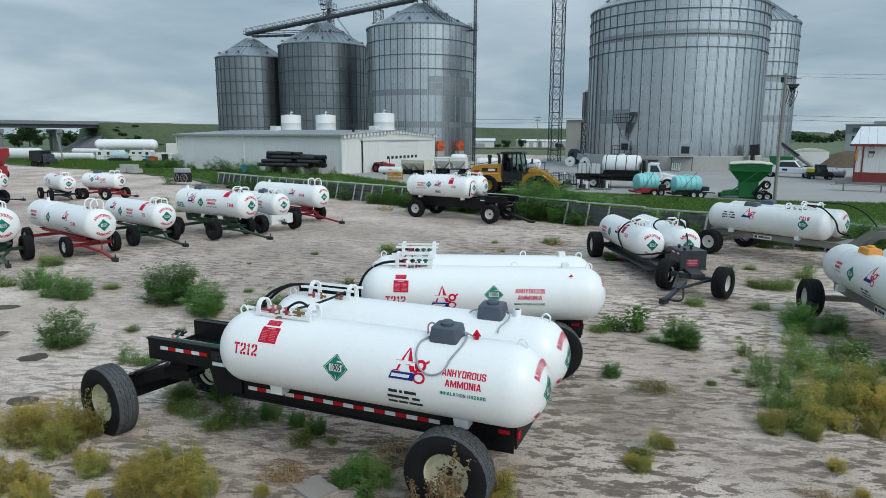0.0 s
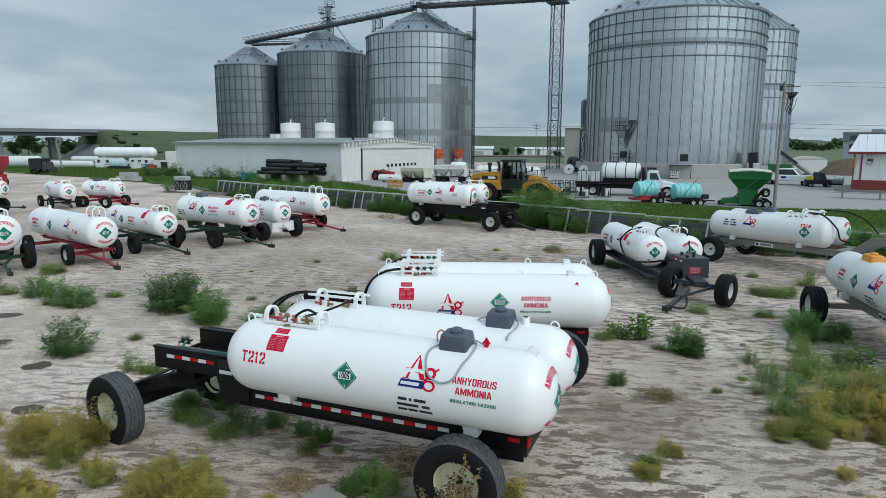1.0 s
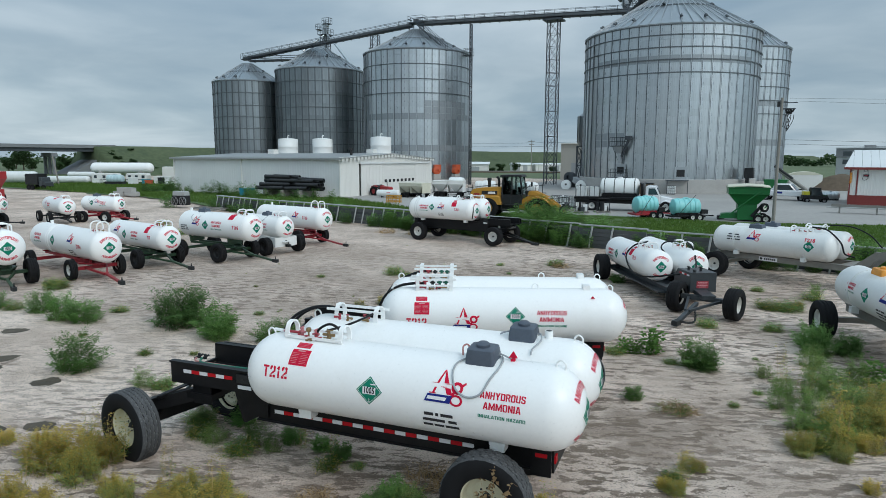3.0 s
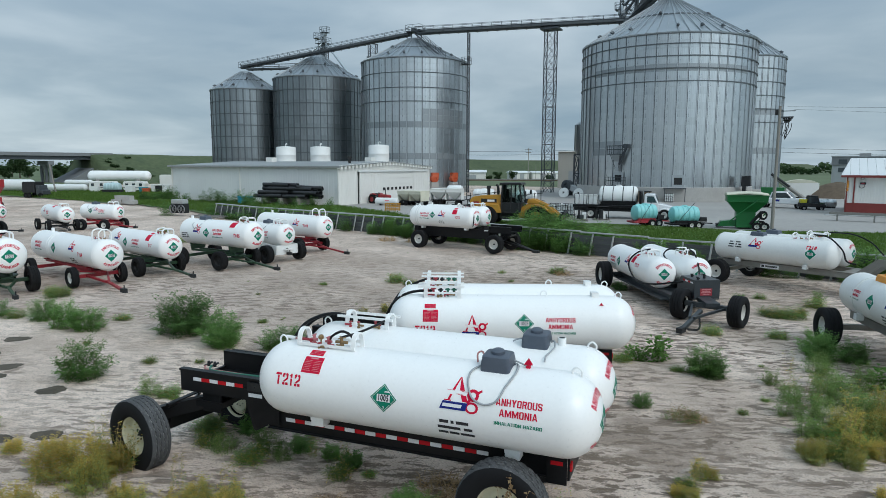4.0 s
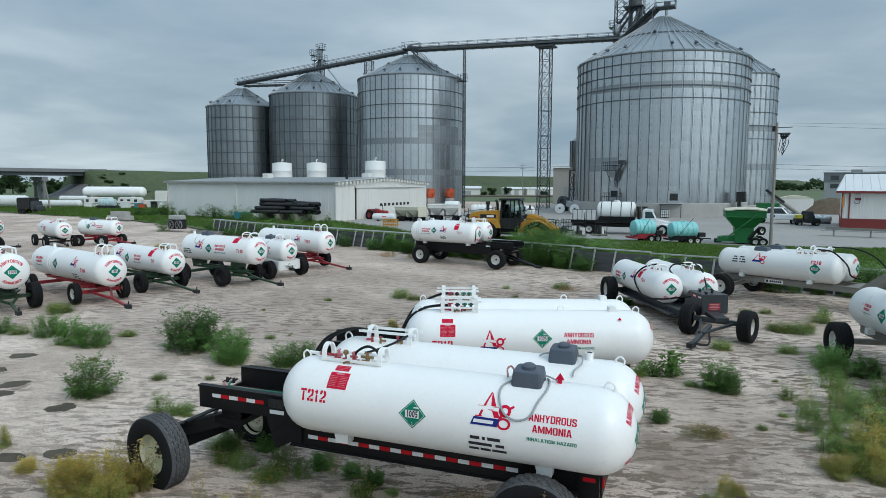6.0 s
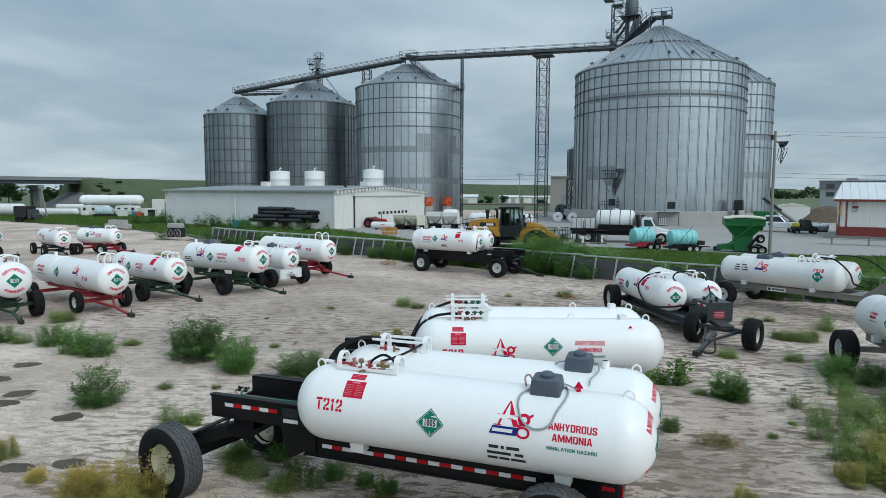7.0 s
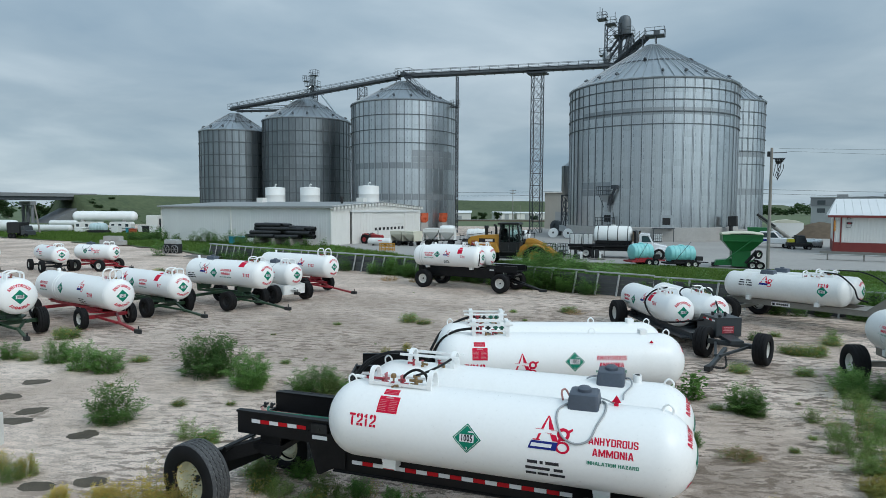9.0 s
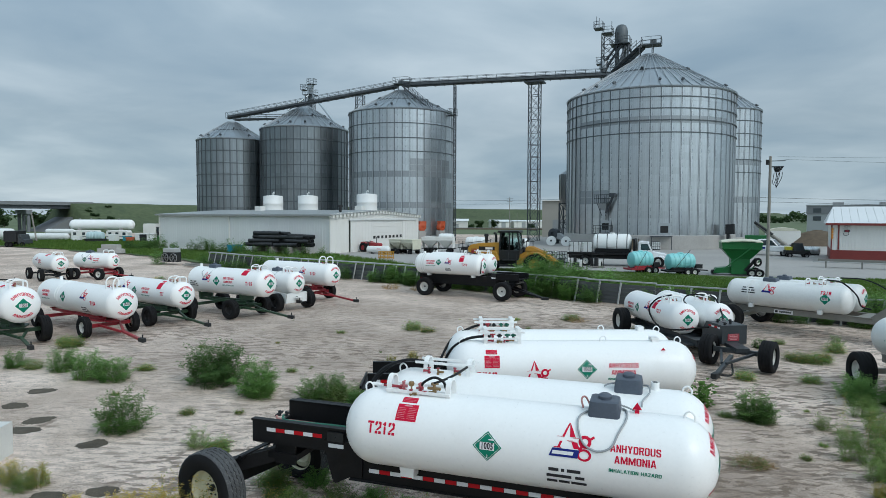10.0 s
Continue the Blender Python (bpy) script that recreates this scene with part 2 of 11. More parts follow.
M_TRACTORRED = material("red_tractor_paint", (0.33, 0.02, 0.025), 0.4, 0, 0.12, 3, 30)
M_POLYWHITE = material("white_poly_tank", (0.80, 0.81, 0.79), 0.45, 0, 0.03, 0.8, 12, spots=0.12, spot_color=(0.5, 0.46, 0.4))
M_PIPEBLACK = material("black_plastic_pipe", (0.016, 0.017, 0.019), 0.5, 0, 0.2, 2, 20, spots=0.2, spot_color=(0.1, 0.09, 0.08))
M_WOODGREY = material("weathered_grey_pole_wood", (0.27, 0.25, 0.225), 0.8, 0, 0.18, 2, 20, 0.3, stretch=(6, 6, 0.4))
M_BOARD = material("dark_weathered_boards", (0.085, 0.09, 0.092), 0.7, 0, 0.25, 0.8, 14, 0.15, stretch=(0.4, 0.4, 6), piece=0.25)
M_PALEPOST = material("pale_steel_post", (0.40, 0.41, 0.40), 0.6, 0.2, 0.15, 2, 20)
M_CARWHITE = material("white_car_paint", (0.75, 0.76, 0.77), 0.25, 0, 0.02, 2, 20, coat=0.4)
M_TAN = material("tan_sheet_cladding", (0.45, 0.43, 0.38), 0.55, 0, 0.05, 0.5, 6)
M_FARGREY = material("grey_office_wall", (0.19, 0.20, 0.21), 0.7, 0, 0.08, 0.4, 6)
M_FARBAND = material("pale_office_band", (0.36, 0.38, 0.39), 0.7, 0, 0.06, 0.4, 6)
M_BLUEGREEN = material("teal_plastic", (0.02, 0.25, 0.33), 0.5, 0, 0.1, 2, 20)
M_BANK = material("mottled_bank_grass", (0.050, 0.082, 0.032), 0.95, 0, 0.3, 0.06, 0.9, 0.0, tint=(0.098, 0.122, 0.055), spots=0.75, spot_color=(0.035, 0.062, 0.028), spot_scale=0.12)
M_DIRT = material("piled_brown_soil", (0.125, 0.092, 0.062), 0.9, 0, 0.25, 1.2, 14, 0.5)


def leaf_material(name, color, tint, vary=0.35):
    """Leaves: two colours mixed clump by clump, a little light passing through."""
    m = bpy.data.materials.new(name)
    m.use_nodes = True
    n, l = m.node_tree.nodes, m.node_tree.links
    b = n["Principled BSDF"]
    b.inputs["Roughness"].default_value = 0.8
    b.inputs["Specular IOR Level"].default_value = 0.15
    geo = n.new("ShaderNodeNewGeometry")
    info = n.new("ShaderNodeObjectInfo")
    tc = n.new("ShaderNodeTexCoord")
    big = n.new("ShaderNodeTexNoise")
    big.inputs["Scale"].default_value = 3.0
    l.new(tc.outputs["Object"], big.inputs["Vector"])
    add = n.new("ShaderNodeMath")
    add.operation = "ADD"
    l.new(geo.outputs["Random Per Island"], add.inputs[0])
    l.new(big.outputs["Fac"], add.inputs[1])
    rng = n.new("ShaderNodeMapRange")
    rng.inputs["From Min"].default_value, rng.inputs["From Max"].default_value = 0.45, 1.4
    l.new(add.outputs[0], rng.inputs["Value"])
    mix = n.new("ShaderNodeMix")
    mix.data_type = "RGBA"
    mix.inputs[6].default_value, mix.inputs[7].default_value = (*color, 1), (*tint, 1)
    l.new(rng.outputs[0], mix.inputs["Factor"])
    r2 = n.new("ShaderNodeMapRange")
    r2.inputs["To Min"].default_value, r2.inputs["To Max"].default_value = 1 - vary, 1 + vary
    l.new(info.outputs["Random"], r2.inputs["Value"])
    sc = n.new("ShaderNodeVectorMath")
    sc.operation = "SCALE"
    l.new(mix.outputs[2], sc.inputs[0])
    l.new(r2.outputs[0], sc.inputs["Scale"])
    l.new(sc.outputs[0], b.inputs["Base Color"])
    tr = n.new("ShaderNodeBsdfTranslucent")
    ms = n.new("ShaderNodeMixShader")
    ms.inputs[0].default_value = 0.5
    l.new(sc.outputs[0], tr.inputs["Color"])
    l.new(b.outputs[0], ms.inputs[1])
    l.new(tr.outputs[0], ms.inputs[2])
    l.new(ms.outputs[0], n["Material Output"].inputs["Surface"])
    return m


M_LEAF = leaf_material("green_weed_leaves", (0.092, 0.205, 0.052), (0.235, 0.405, 0.125))
M_LEAF_DEEP = leaf_material("deep_green_weed_leaves", (0.060, 0.140, 0.044), (0.150, 0.265, 0.090))
M_LEAF_YELLOW = leaf_material("yellowing_weed_leaves", (0.36, 0.275, 0.050), (0.64, 0.485, 0.135))
M_LEAF_PALE = leaf_material("pale_feathery_leaves", (0.20, 0.275, 0.085), (0.36, 0.44, 0.17))
M_LEAF_BRIGHT = leaf_material("bright_green_leaves", (0.08, 0.18, 0.04), (0.17, 0.31, 0.08))
M_DAMPSOIL = material("damp_dark_soil", (0.088, 0.072, 0.052), 0.95, 0, 0.45, 3.0, 45, 0.6, spots=0.5, spot_color=(0.075, 0.082, 0.045), spot_scale=9)
M_LEAF_DRY = leaf_material("dry_brown_leaves", (0.16, 0.10, 0.05), (0.30, 0.22, 0.12))
M_GRASS = leaf_material("grass_blades", (0.075, 0.150, 0.026), (0.170, 0.270, 0.065), 0.1)
M_STEM = material("green_brown_stem", (0.12, 0.13, 0.05), 0.7, 0, 0.2)
M_DRYSTEM = material("dry_straw_stem", (0.47, 0.32, 0.165), 0.75, 0, 0.2)
M_TREELEAF = leaf_material("distant_tree_leaves", (0.034, 0.068, 0.028), (0.080, 0.130, 0.055), 0.2)
M_BARK = material("tree_bark", (0.10, 0.08, 0.06), 0.9, 0, 0.2, 2, 20, 0.3)


def ground_material():
    """Pale sandy yard: dried crust, damp darker streaks pressed by wheels, fine grit."""
    m = bpy.data.materials.new("sandy_yard")
    m.use_nodes = True
    n, l = m.node_tree.nodes, m.node_tree.links
    b = n["Principled BSDF"]
    b.inputs["Roughness"].default_value = 0.92
    b.inputs["Specular IOR Level"].default_value = 0.2
    tc = n.new("ShaderNodeTexCoord")

    def tex(scale, detail, rough, turn=0.0, st=(1, 1, 1), dist=0.0):
        spin = n.new("ShaderNodeMapping")
        spin.inputs["Rotation"].default_value = (0, 0, radians(-turn))
        l.new(tc.outputs["Object"], spin.inputs["Vector"])
        mp = n.new("ShaderNodeMapping")
        mp.inputs["Scale"].default_value = st
        l.new(spin.outputs[0], mp.inputs["Vector"])
        t = n.new("ShaderNodeTexNoise")
        t.inputs["Scale"].default_value, t.inputs["Detail"].default_value = scale, detail
        t.inputs["Roughness"].default_value, t.inputs["Distortion"].default_value = rough, dist
        l.new(mp.outputs[0], t.inputs["Vector"])
        return t.outputs["Fac"]

    def span(v, lo, hi, a=0.0, c=1.0):
        r = n.new("ShaderNodeMapRange")
        r.interpolation_type = "SMOOTHSTEP"
        for k, x in zip(("From Min", "From Max", "To Min", "To Max"), (lo, hi, a, c)):
            r.inputs[k].default_value = x
        l.new(v, r.inputs["Value"])
        return r.outputs[0]

    def blend(f, a, c):
        mx = n.new("ShaderNodeMix")
        mx.data_type = "RGBA"
        l.new(f, mx.inputs["Factor"])
        for i, v in ((6, a), (7, c)):
            if isinstance(v, tuple):
                mx.inputs[i].default_value = (*v, 1)
            else:
                l.new(v, mx.inputs[i])
        return mx.outputs[2]

    def mult(a, c):
        mm = n.new("ShaderNodeMath")
        mm.operation = "MULTIPLY"
        l.new(a, mm.inputs[0])
        l.new(c, mm.inputs[1])
        return mm.outputs[0]

    def add(a, c, k):
        mm = n.new("ShaderNodeMath")
        mm.operation = "MULTIPLY_ADD"
        mm.inputs[1].default_value = k
        l.new(c, mm.inputs[0])
        l.new(a, mm.inputs[2])
        return mm.outputs[0]

    grit = tex(34.0, 4, 0.75)
    base = blend(span(tex(0.22, 6, 0.66), 0.36, 0.64), (0.545, 0.430, 0.353), (0.885, 0.728, 0.624))
    # trodden and damp where trailers are moved, dry towards the open end of the yard
    sx = n.new("ShaderNodeSeparateXYZ")
    l.new(tc.outputs["Object"], sx.inputs[0])
    wob = n.new("ShaderNodeMath")
    wob.operation = "MULTIPLY_ADD"
    wob.inputs[1].default_value = 9.0
    l.new(tex(0.2, 3, 0.5), wob.inputs[0])
    l.new(sx.outputs["X"], wob.inputs[2])
    damp = span(wob.outputs[0], -11.0, 0.0, 0.22, 1.0)
    region = span(tex(0.16, 4, 0.55), 0.42, 0.62, 0.0, 1.0)
    base = blend(mult(span(damp, 0.4, 1.0, 0.0, 0.42), region), base, (0.44, 0.345, 0.278))
    # a greyer worn lane past the far end of the weeds
    lane_y = add(sx.outputs["Y"], tex(0.25, 4, 0.6), 7.0)
    lane = mult(span(lane_y, 13.5, 19.0), mult(span(lane_y, 26.0, 36.0, 1.0, 0.35), span(sx.outputs["X"], -8.5, -4.5, 1.0, 0.0)))
    base = blend(mult(lane, span(tex(0.5, 5, 0.6), 0.3, 0.6, 0.25, 0.6)), base, (0.385, 0.312, 0.262))
    dark = (0.178, 0.133, 0.100)
    # short damp scallops between ridges of pressed sand, lying across the yard, their rims broken up by grit
    ridge = tex(1.0, 5, 0.60, 23, (2.0, 4.8, 1), 0.3)
    rough_ridge = add(ridge, grit, 0.16)
    wet = mult(span(tex(0.30, 4, 0.6, 40), 0.34, 0.54, 0.25, 1.0), mult(mult(add(span(damp, 0.22, 0.75, 0.20, 1.0), lane, 0.6), span(sx.outputs["X"], -36.0, -25.0, 0.12, 1.0)), span(sx.outputs["Y"], 16.0, 23.0, 1.0, 0.6)))
    col = blend(mult(span(rough_ridge, 0.588, 0.640, 0.0, 0.92), wet), base, dark)
    # smaller prints among them
    lug = tex(2.9, 5, 0.62, 20, (0.75, 2.0, 1), 0.3)
    col = blend(mult(span(add(lug, grit, 0.14), 0.590, 0.665), mult(span(tex(0.42, 4, 0.6, 10), 0.40, 0.56, 0.15, 0.85), span(damp, 0.22, 0.7, 0.4, 1.0))), col, dark)
    # smudged prints on the dry side
    col = blend(span(add(tex(1.7, 7, 0.72, 8, (0.9, 1.3, 1), 0.3), grit, 0.1), 0.63, 0.75, 0, 0.7), col, (0.28, 0.222, 0.180))
    # a wide damp stain behind the near trailer
    away = n.new("ShaderNodeVectorMath")
    away.operation = "DISTANCE"
    away.inputs[1].default_value = (-1.9, 11.0, 0.0)
    l.new(tc.outputs["Object"], away.inputs[0])
    col = blend(span(add(away.outputs["Value"], tex(0.9, 6, 0.68, 20, (1, 1.8, 1)), 5.0), 3.0, 4.2, 0.62, 0.0), col, (0.22, 0.165, 0.125))
    # broad damp stains and scattered dark crumbs
    col = blend(span(tex(0.55, 6, 0.72), 0.61, 0.72, 0, 0.75), col, (0.175, 0.128, 0.095))
    col = blend(span(tex(5.0, 7, 0.82), 0.56, 0.68, 0, 0.6), col, (0.29, 0.232, 0.188))
    col = blend(span(grit, 0.53, 0.62, 0, 0.62), col, (0.20, 0.158, 0.128))
    # dry pale grains lying on everything
    col = blend(span(tex(55.0, 3, 0.8), 0.57, 0.68, 0, 0.45), col, (0.92, 0.775, 0.67))
    l.new(col, b.inputs["Base Color"])
    bp = n.new("ShaderNodeBump")
    bp.inputs["Strength"].default_value, bp.inputs["Distance"].default_value = 1.0, 0.05
    s = n.new("ShaderNodeMath")
    s.operation = "ADD"
    l.new(tex(14.0, 6, 0.65), s.inputs[0])
    sink = n.new("ShaderNodeMath")
    sink.operation = "MULTIPLY_ADD"
    sink.inputs[1].default_value = -2.0
    l.new(ridge, sink.inputs[0])
    l.new(lug, sink.inputs[2])
    l.new(sink.outputs[0], s.inputs[1])
    l.new(s.outputs[0], bp.inputs["Height"])
    l.new(bp.outputs[0], b.inputs["Normal"])
    return m


M_GROUND = ground_material()
M_LOT = material("grey_gravel_lot", (0.345, 0.330, 0.310), 0.9, 0, 0.12, 0.12, 3.0, 0.2, spots=0.35, spot_color=(0.2, 0.195, 0.185), spot_scale=0.15)
M_TURF = material("green_turf_soil", (0.080, 0.140, 0.036), 0.95, 0, 0.3, 0.25, 5, 0.4, tint=(0.10, 0.15, 0.05), spots=0.4, spot_color=(0.16, 0.15, 0.08), spot_scale=0.3)
M_FIELD = material("distant_green_field", (0.085, 0.125, 0.052), 0.95, 0, 0.2, 0.03, 0.6, 0.0, tint=(0.14, 0.175, 0.085), spots=0.3, spot_color=(0.15, 0.15, 0.08), spot_scale=0.02)

# ---- mesh building ----
def mesh_of(name, bm, mat, smooth=False, bev=0.0):
    if bev:
        sharp = [ed for ed in bm.edges if len(ed.link_faces) == 2 and ed.calc_face_angle(0) > 0.6]
        if sharp:
            bmesh.ops.bevel(bm, geom=sharp, offset=bev, offset_type="OFFSET", segments=1, profile=0.5, affect="EDGES", clamp_overlap=True)
    me = bpy.data.meshes.new(name)
    bm.normal_update()
    bm.to_mesh(me)
    bm.free()
    me.materials.append(mat)
    if smooth:
        me.polygons.foreach_set("use_smooth", [True] * len(me.polygons))
        if smooth != 2:
            me.set_sharp_from_angle(angle=radians(38))
    return me


def part(name, bm, mat, parent, label="", smooth=False, bev=0.0, at=None):
    """One mesh object under a thing or a part."""
    ob = new(name, mesh_of(name, bm, mat, smooth, bev))
    ob.parent = parent
    if at is not None:
        ob.matrix_basis = at
    return tagged(ob, label)


def piece(name, me, parent, at):
    ob = new(name, me)
    ob.parent = parent
    ob.matrix_basis = at
    return ob


def thing(name, at, label, category, group=""):
    ob = new(name)
    ob.empty_display_size = 0.2
    ob.matrix_basis = at
    return tagged(ob, label, category, group)


def solid(name, bm, mat, label, category="", kind="", at=None, smooth=False, bev=0.0, group=""):
    """A top-level mesh."""
    ob = new(name, mesh_of(name, bm, mat, smooth, bev))
    if at is not None:
        ob.matrix_basis = at
    return tagged(ob, label, category, group, kind)


BM = bmesh.new


def box(bm, x0, x1, y0, y1, z0, z1, m=None):
    vs = [bm.verts.new((x, y, z)) for z in (z0, z1) for y in (y0, y1) for x in (x0, x1)]
    if m is not None:
        for v in vs:
            v.co = m @ v.co
    for f in ((0, 2, 3, 1), (4, 5, 7, 6), (0, 1, 5, 4), (2, 6, 7, 3), (0, 4, 6, 2), (1, 3, 7, 5)):
        bm.faces.new([vs[i] for i in f])
    return bm


def rings(bm, loops, close_u=True, cap0=True, cap1=True):
    """Skin a list of point loops."""
    vv = [[bm.verts.new(p) for p in lp] for lp in loops]
    n = len(vv[0])
    for a, b in zip(vv, vv[1:]):
        for i in range(n if close_u else n - 1):
            j = (i + 1) % n
            bm.faces.new((a[i], a[j], b[j], b[i]))
    if cap0:
        bm.faces.new(vv[0][::-1])
    if cap1:
        bm.faces.new(vv[-1])
    return bm


def frame_of(d):
    d = Vector(d).normalized()
    a = Vector((0, 0, 1)) if abs(d.z) < 0.9 else Vector((1, 0, 0))
    u = d.cross(a).normalized()
    return u, d.cross(u).normalized()


def rod(bm, p0, p1, r0, r1=None, n=8, caps=True):
    r1 = r0 if r1 is None else r1
    p0, p1 = Vector(p0), Vector(p1)
    u, v = frame_of(p1 - p0)
    lp = []
    for p, r in ((p0, r0), (p1, r1)):
        lp.append([p + (u * math.cos(2 * math.pi * i / n) + v * math.sin(2 * math.pi * i / n)) * r for i in range(n)])
    return rings(bm, lp, True, caps, caps)


def bar(bm, p0, p1, w, h):
    """A straight member of rectangular section, w wide and h high."""
    p0, p1 = Vector(p0), Vector(p1)
    d = (p1 - p0).normalized()
    side = d.cross(Vector((0, 0, 1)))
    side = side.normalized() if side.length > 0.05 else Vector((1, 0, 0))
    up = side.cross(d).normalized()
    lp = [[p + side * (a * w / 2) + up * (b * h / 2) for a, b in ((-1, -1), (1, -1), (1, 1), (-1, 1))] for p in (p0, p1)]
    return rings(bm, lp)


def bez(pts, steps=6):
    """A smooth line through the points."""
    ps = [Vector(p) for p in pts]
    ps = [ps[0] * 2 - ps[1]] + ps + [ps[-1] * 2 - ps[-2]]
    out = []
    for i in range(1, len(ps) - 2):
        a, b, c, d = ps[i - 1:i + 3]
        for k in range(steps):
            t = k / steps
            out.append(0.5 * (2 * b + (c - a) * t + (2 * a - 5 * b + 4 * c - d) * t * t + (3 * b - a - 3 * c + d) * t ** 3))
    return out + [ps[-2]]


def tube(bm, pts, r, n=8):
    """A round tube along a line of points."""
    ps = [Vector(p) for p in pts]
    loops = []
    u = None
    for i, p in enumerate(ps):
        d = (ps[min(i + 1, len(ps) - 1)] - ps[max(i - 1, 0)]).normalized()
        if u is None:
            u, v = frame_of(d)
        else:
            u = (u - d * u.dot(d)).normalized()
            v = d.cross(u)
        loops.append([p + (u * math.cos(2 * math.pi * k / n) + v * math.sin(2 * math.pi * k / n)) * r for k in range(n)])
    return rings(bm, loops)


def lathe(bm, prof, n=24, m=None, cap=True):
    """Turn a profile of (radius, height) round z."""
    lp = []
    for r, z in prof:
        lp.append([Vector((r * math.cos(2 * math.pi * i / n), r * math.sin(2 * math.pi * i / n), z)) for i in range(n)])
    if m is not None:
        lp = [[m @ p for p in q] for q in lp]
    return rings(bm, lp, True, cap, cap)


def extrude(bm, poly, depth, m):
    """A flat outline (x, y), pushed along z by depth, then placed by m."""
    lp = [[m @ Vector((x, y, z)) for x, y in poly] for z in (0, depth)]
    return rings(bm, lp)


def lateral(x, y):
    return x * 0.896 + y * 0.443


def ground_z(x, y):
    """Height of the yard without its small unevenness."""
    ahead = -x * 0.443 + y * 0.896
    fade = min(1.0, max(0.0, (42 - ahead) / 14))
    return (-0.10 - 0.0123 * max(-23.0, min(11.0, lateral(x, y)))) * fade


def ground_at(x, y):
    """Height of the yard's surface, ruts and hummocks included."""
    z = ground_z(x, y)
    ahead = -x * 0.443 + y * 0.896
    near = min(1.0, max(0.0, (60 - ahead) / 25))
    p = Vector((x, y, 0))
    h = 0.05 * noise.noise(p * 0.35) + 0.028 * noise.noise(p * 1.1 + Vector((7, 3, 0)))
    q = Vector((x * 0.9 + y * 0.25, (y - x * 0.25) * 2.6, 3.0))
    h += 0.022 * noise.noise(q) + 0.010 * noise.noise(q * 2.7)
    return z + h * near

# ---- ground ----
def spread(lo, hi, fine_lo, fine_hi, fine, grow=1.18):
    """Grid lines: even and close in the yard, wider and wider beyond it."""
    out = [fine_lo]
    while out[-1] < fine_hi:
        out.append(out[-1] + fine)
    s = fine
    while out[-1] < hi:
        s *= grow
        out.append(out[-1] + s)
    s = fine
    while out[0] > lo:
        s *= grow
        out.insert(0, out[0] - s)
    return out


gx = spread(-2600, 2600, -26, 8, 0.16)
gy = spread(-400, 3200, 2, 34, 0.16)
gv, gf = [], []
for y in gy:
    for x in gx:
        gv.append((x, y, ground_at(x, y)))
w = len(gx)
for j in range(len(gy) - 1):
    for i in range(w - 1):
        a = j * w + i
        gf.append((a, a + 1, a + w + 1, a + w))
me = bpy.data.meshes.new("ground")
me.from_pydata(gv, [], gf)
me.materials.append(M_GROUND)
me.materials.append(M_FIELD)
far = [0 if (-150 < gx[i % (w - 1)] < 60 and gy[i // (w - 1)] < 130) else 1 for i in range(len(gf))]
me.polygons.foreach_set("material_index", far)
me.polygons.foreach_set("use_smooth", [True] * len(me.polygons))
ground = tagged(new("ground", me), "pale grey sandy yard with damp wheel marks", "ground", "", "structure")


def sheet(name, outline, mat, label, lift, ragged=0.0, step=2.0, kind="structure", category="ground"):
    """A thin sheet laid on the ground, with an uneven edge."""
    pts = []
    n = len(outline)
    for i in range(n):
        a, b = Vector((*outline[i], 0)), Vector((*outline[(i + 1) % n], 0))
        k = max(1, int((b - a).length / step))
        for j in range(k):
            p = a.lerp(b, j / k)
            p += Vector((noise.noise(p * 0.31), noise.noise(p * 0.31 + Vector((9, 9, 0))), 0)) * ragged
            pts.append(p)
    bm = BM()
    f = bm.faces.new([bm.verts.new((p.x, p.y, ground_z(p.x, p.y) + lift)) for p in pts])
    f.normal_update()
    if f.normal.z < 0:
        f.normal_flip()
    bmesh.ops.triangulate(bm, faces=bm.faces[:])
    return solid(name, bm, mat, label, category, kind)


sheet("gravel_lot", [(-46, 62), (-24, 47.8), (-11.5, 50.2), (-1.5, 49.5), (9, 52), (40, 54), (60, 150), (-40, 165), (-36, 100), (-42, 84)],
      M_LOT, "grey compacted gravel lot round the grain bins", 0.07, 1.0)
sheet("grass_strip_west", [(-150, 66), (-92, 56), (-63, 50.5), (-49, 46), (-44, 43.0), (-26, 38.4), (-21, 37.2), (-24, 47.5), (-42, 59.5), (-68, 60), (-92, 82), (-124, 92), (-160, 100)],
      M_TURF, "overgrown green grass strip beside the yard", 0.09, 1.6)
sheet("grass_strip_east", [(-21, 37.2), (-5, 33.0), (3, 31.8), (40, 34), (40, 54.5), (9, 52.6), (-1.5, 49.8), (-11.5, 50.6), (-24, 48.2)],
      M_TURF, "green grass strip between yard wall and gravel lot", 0.10, 0.8)
sheet("concrete_strip", [(-12.4, 38.9), (-3, 36.6), (1.3, 37.2), (2.2, 39.0), (-3, 38.8), (-11.9, 41.6)], M_LOT, "pale concrete pad edge in the grass", 0.125, 0.2)

# ---- grain bins ----
@functools.lru_cache(maxsize=None)
def dull_copy(me):
    """The same sheet in duller, older zinc."""
    m = me.copy()
    m.materials.clear()
    m.materials.append(M_GALV_DULL)
    return m


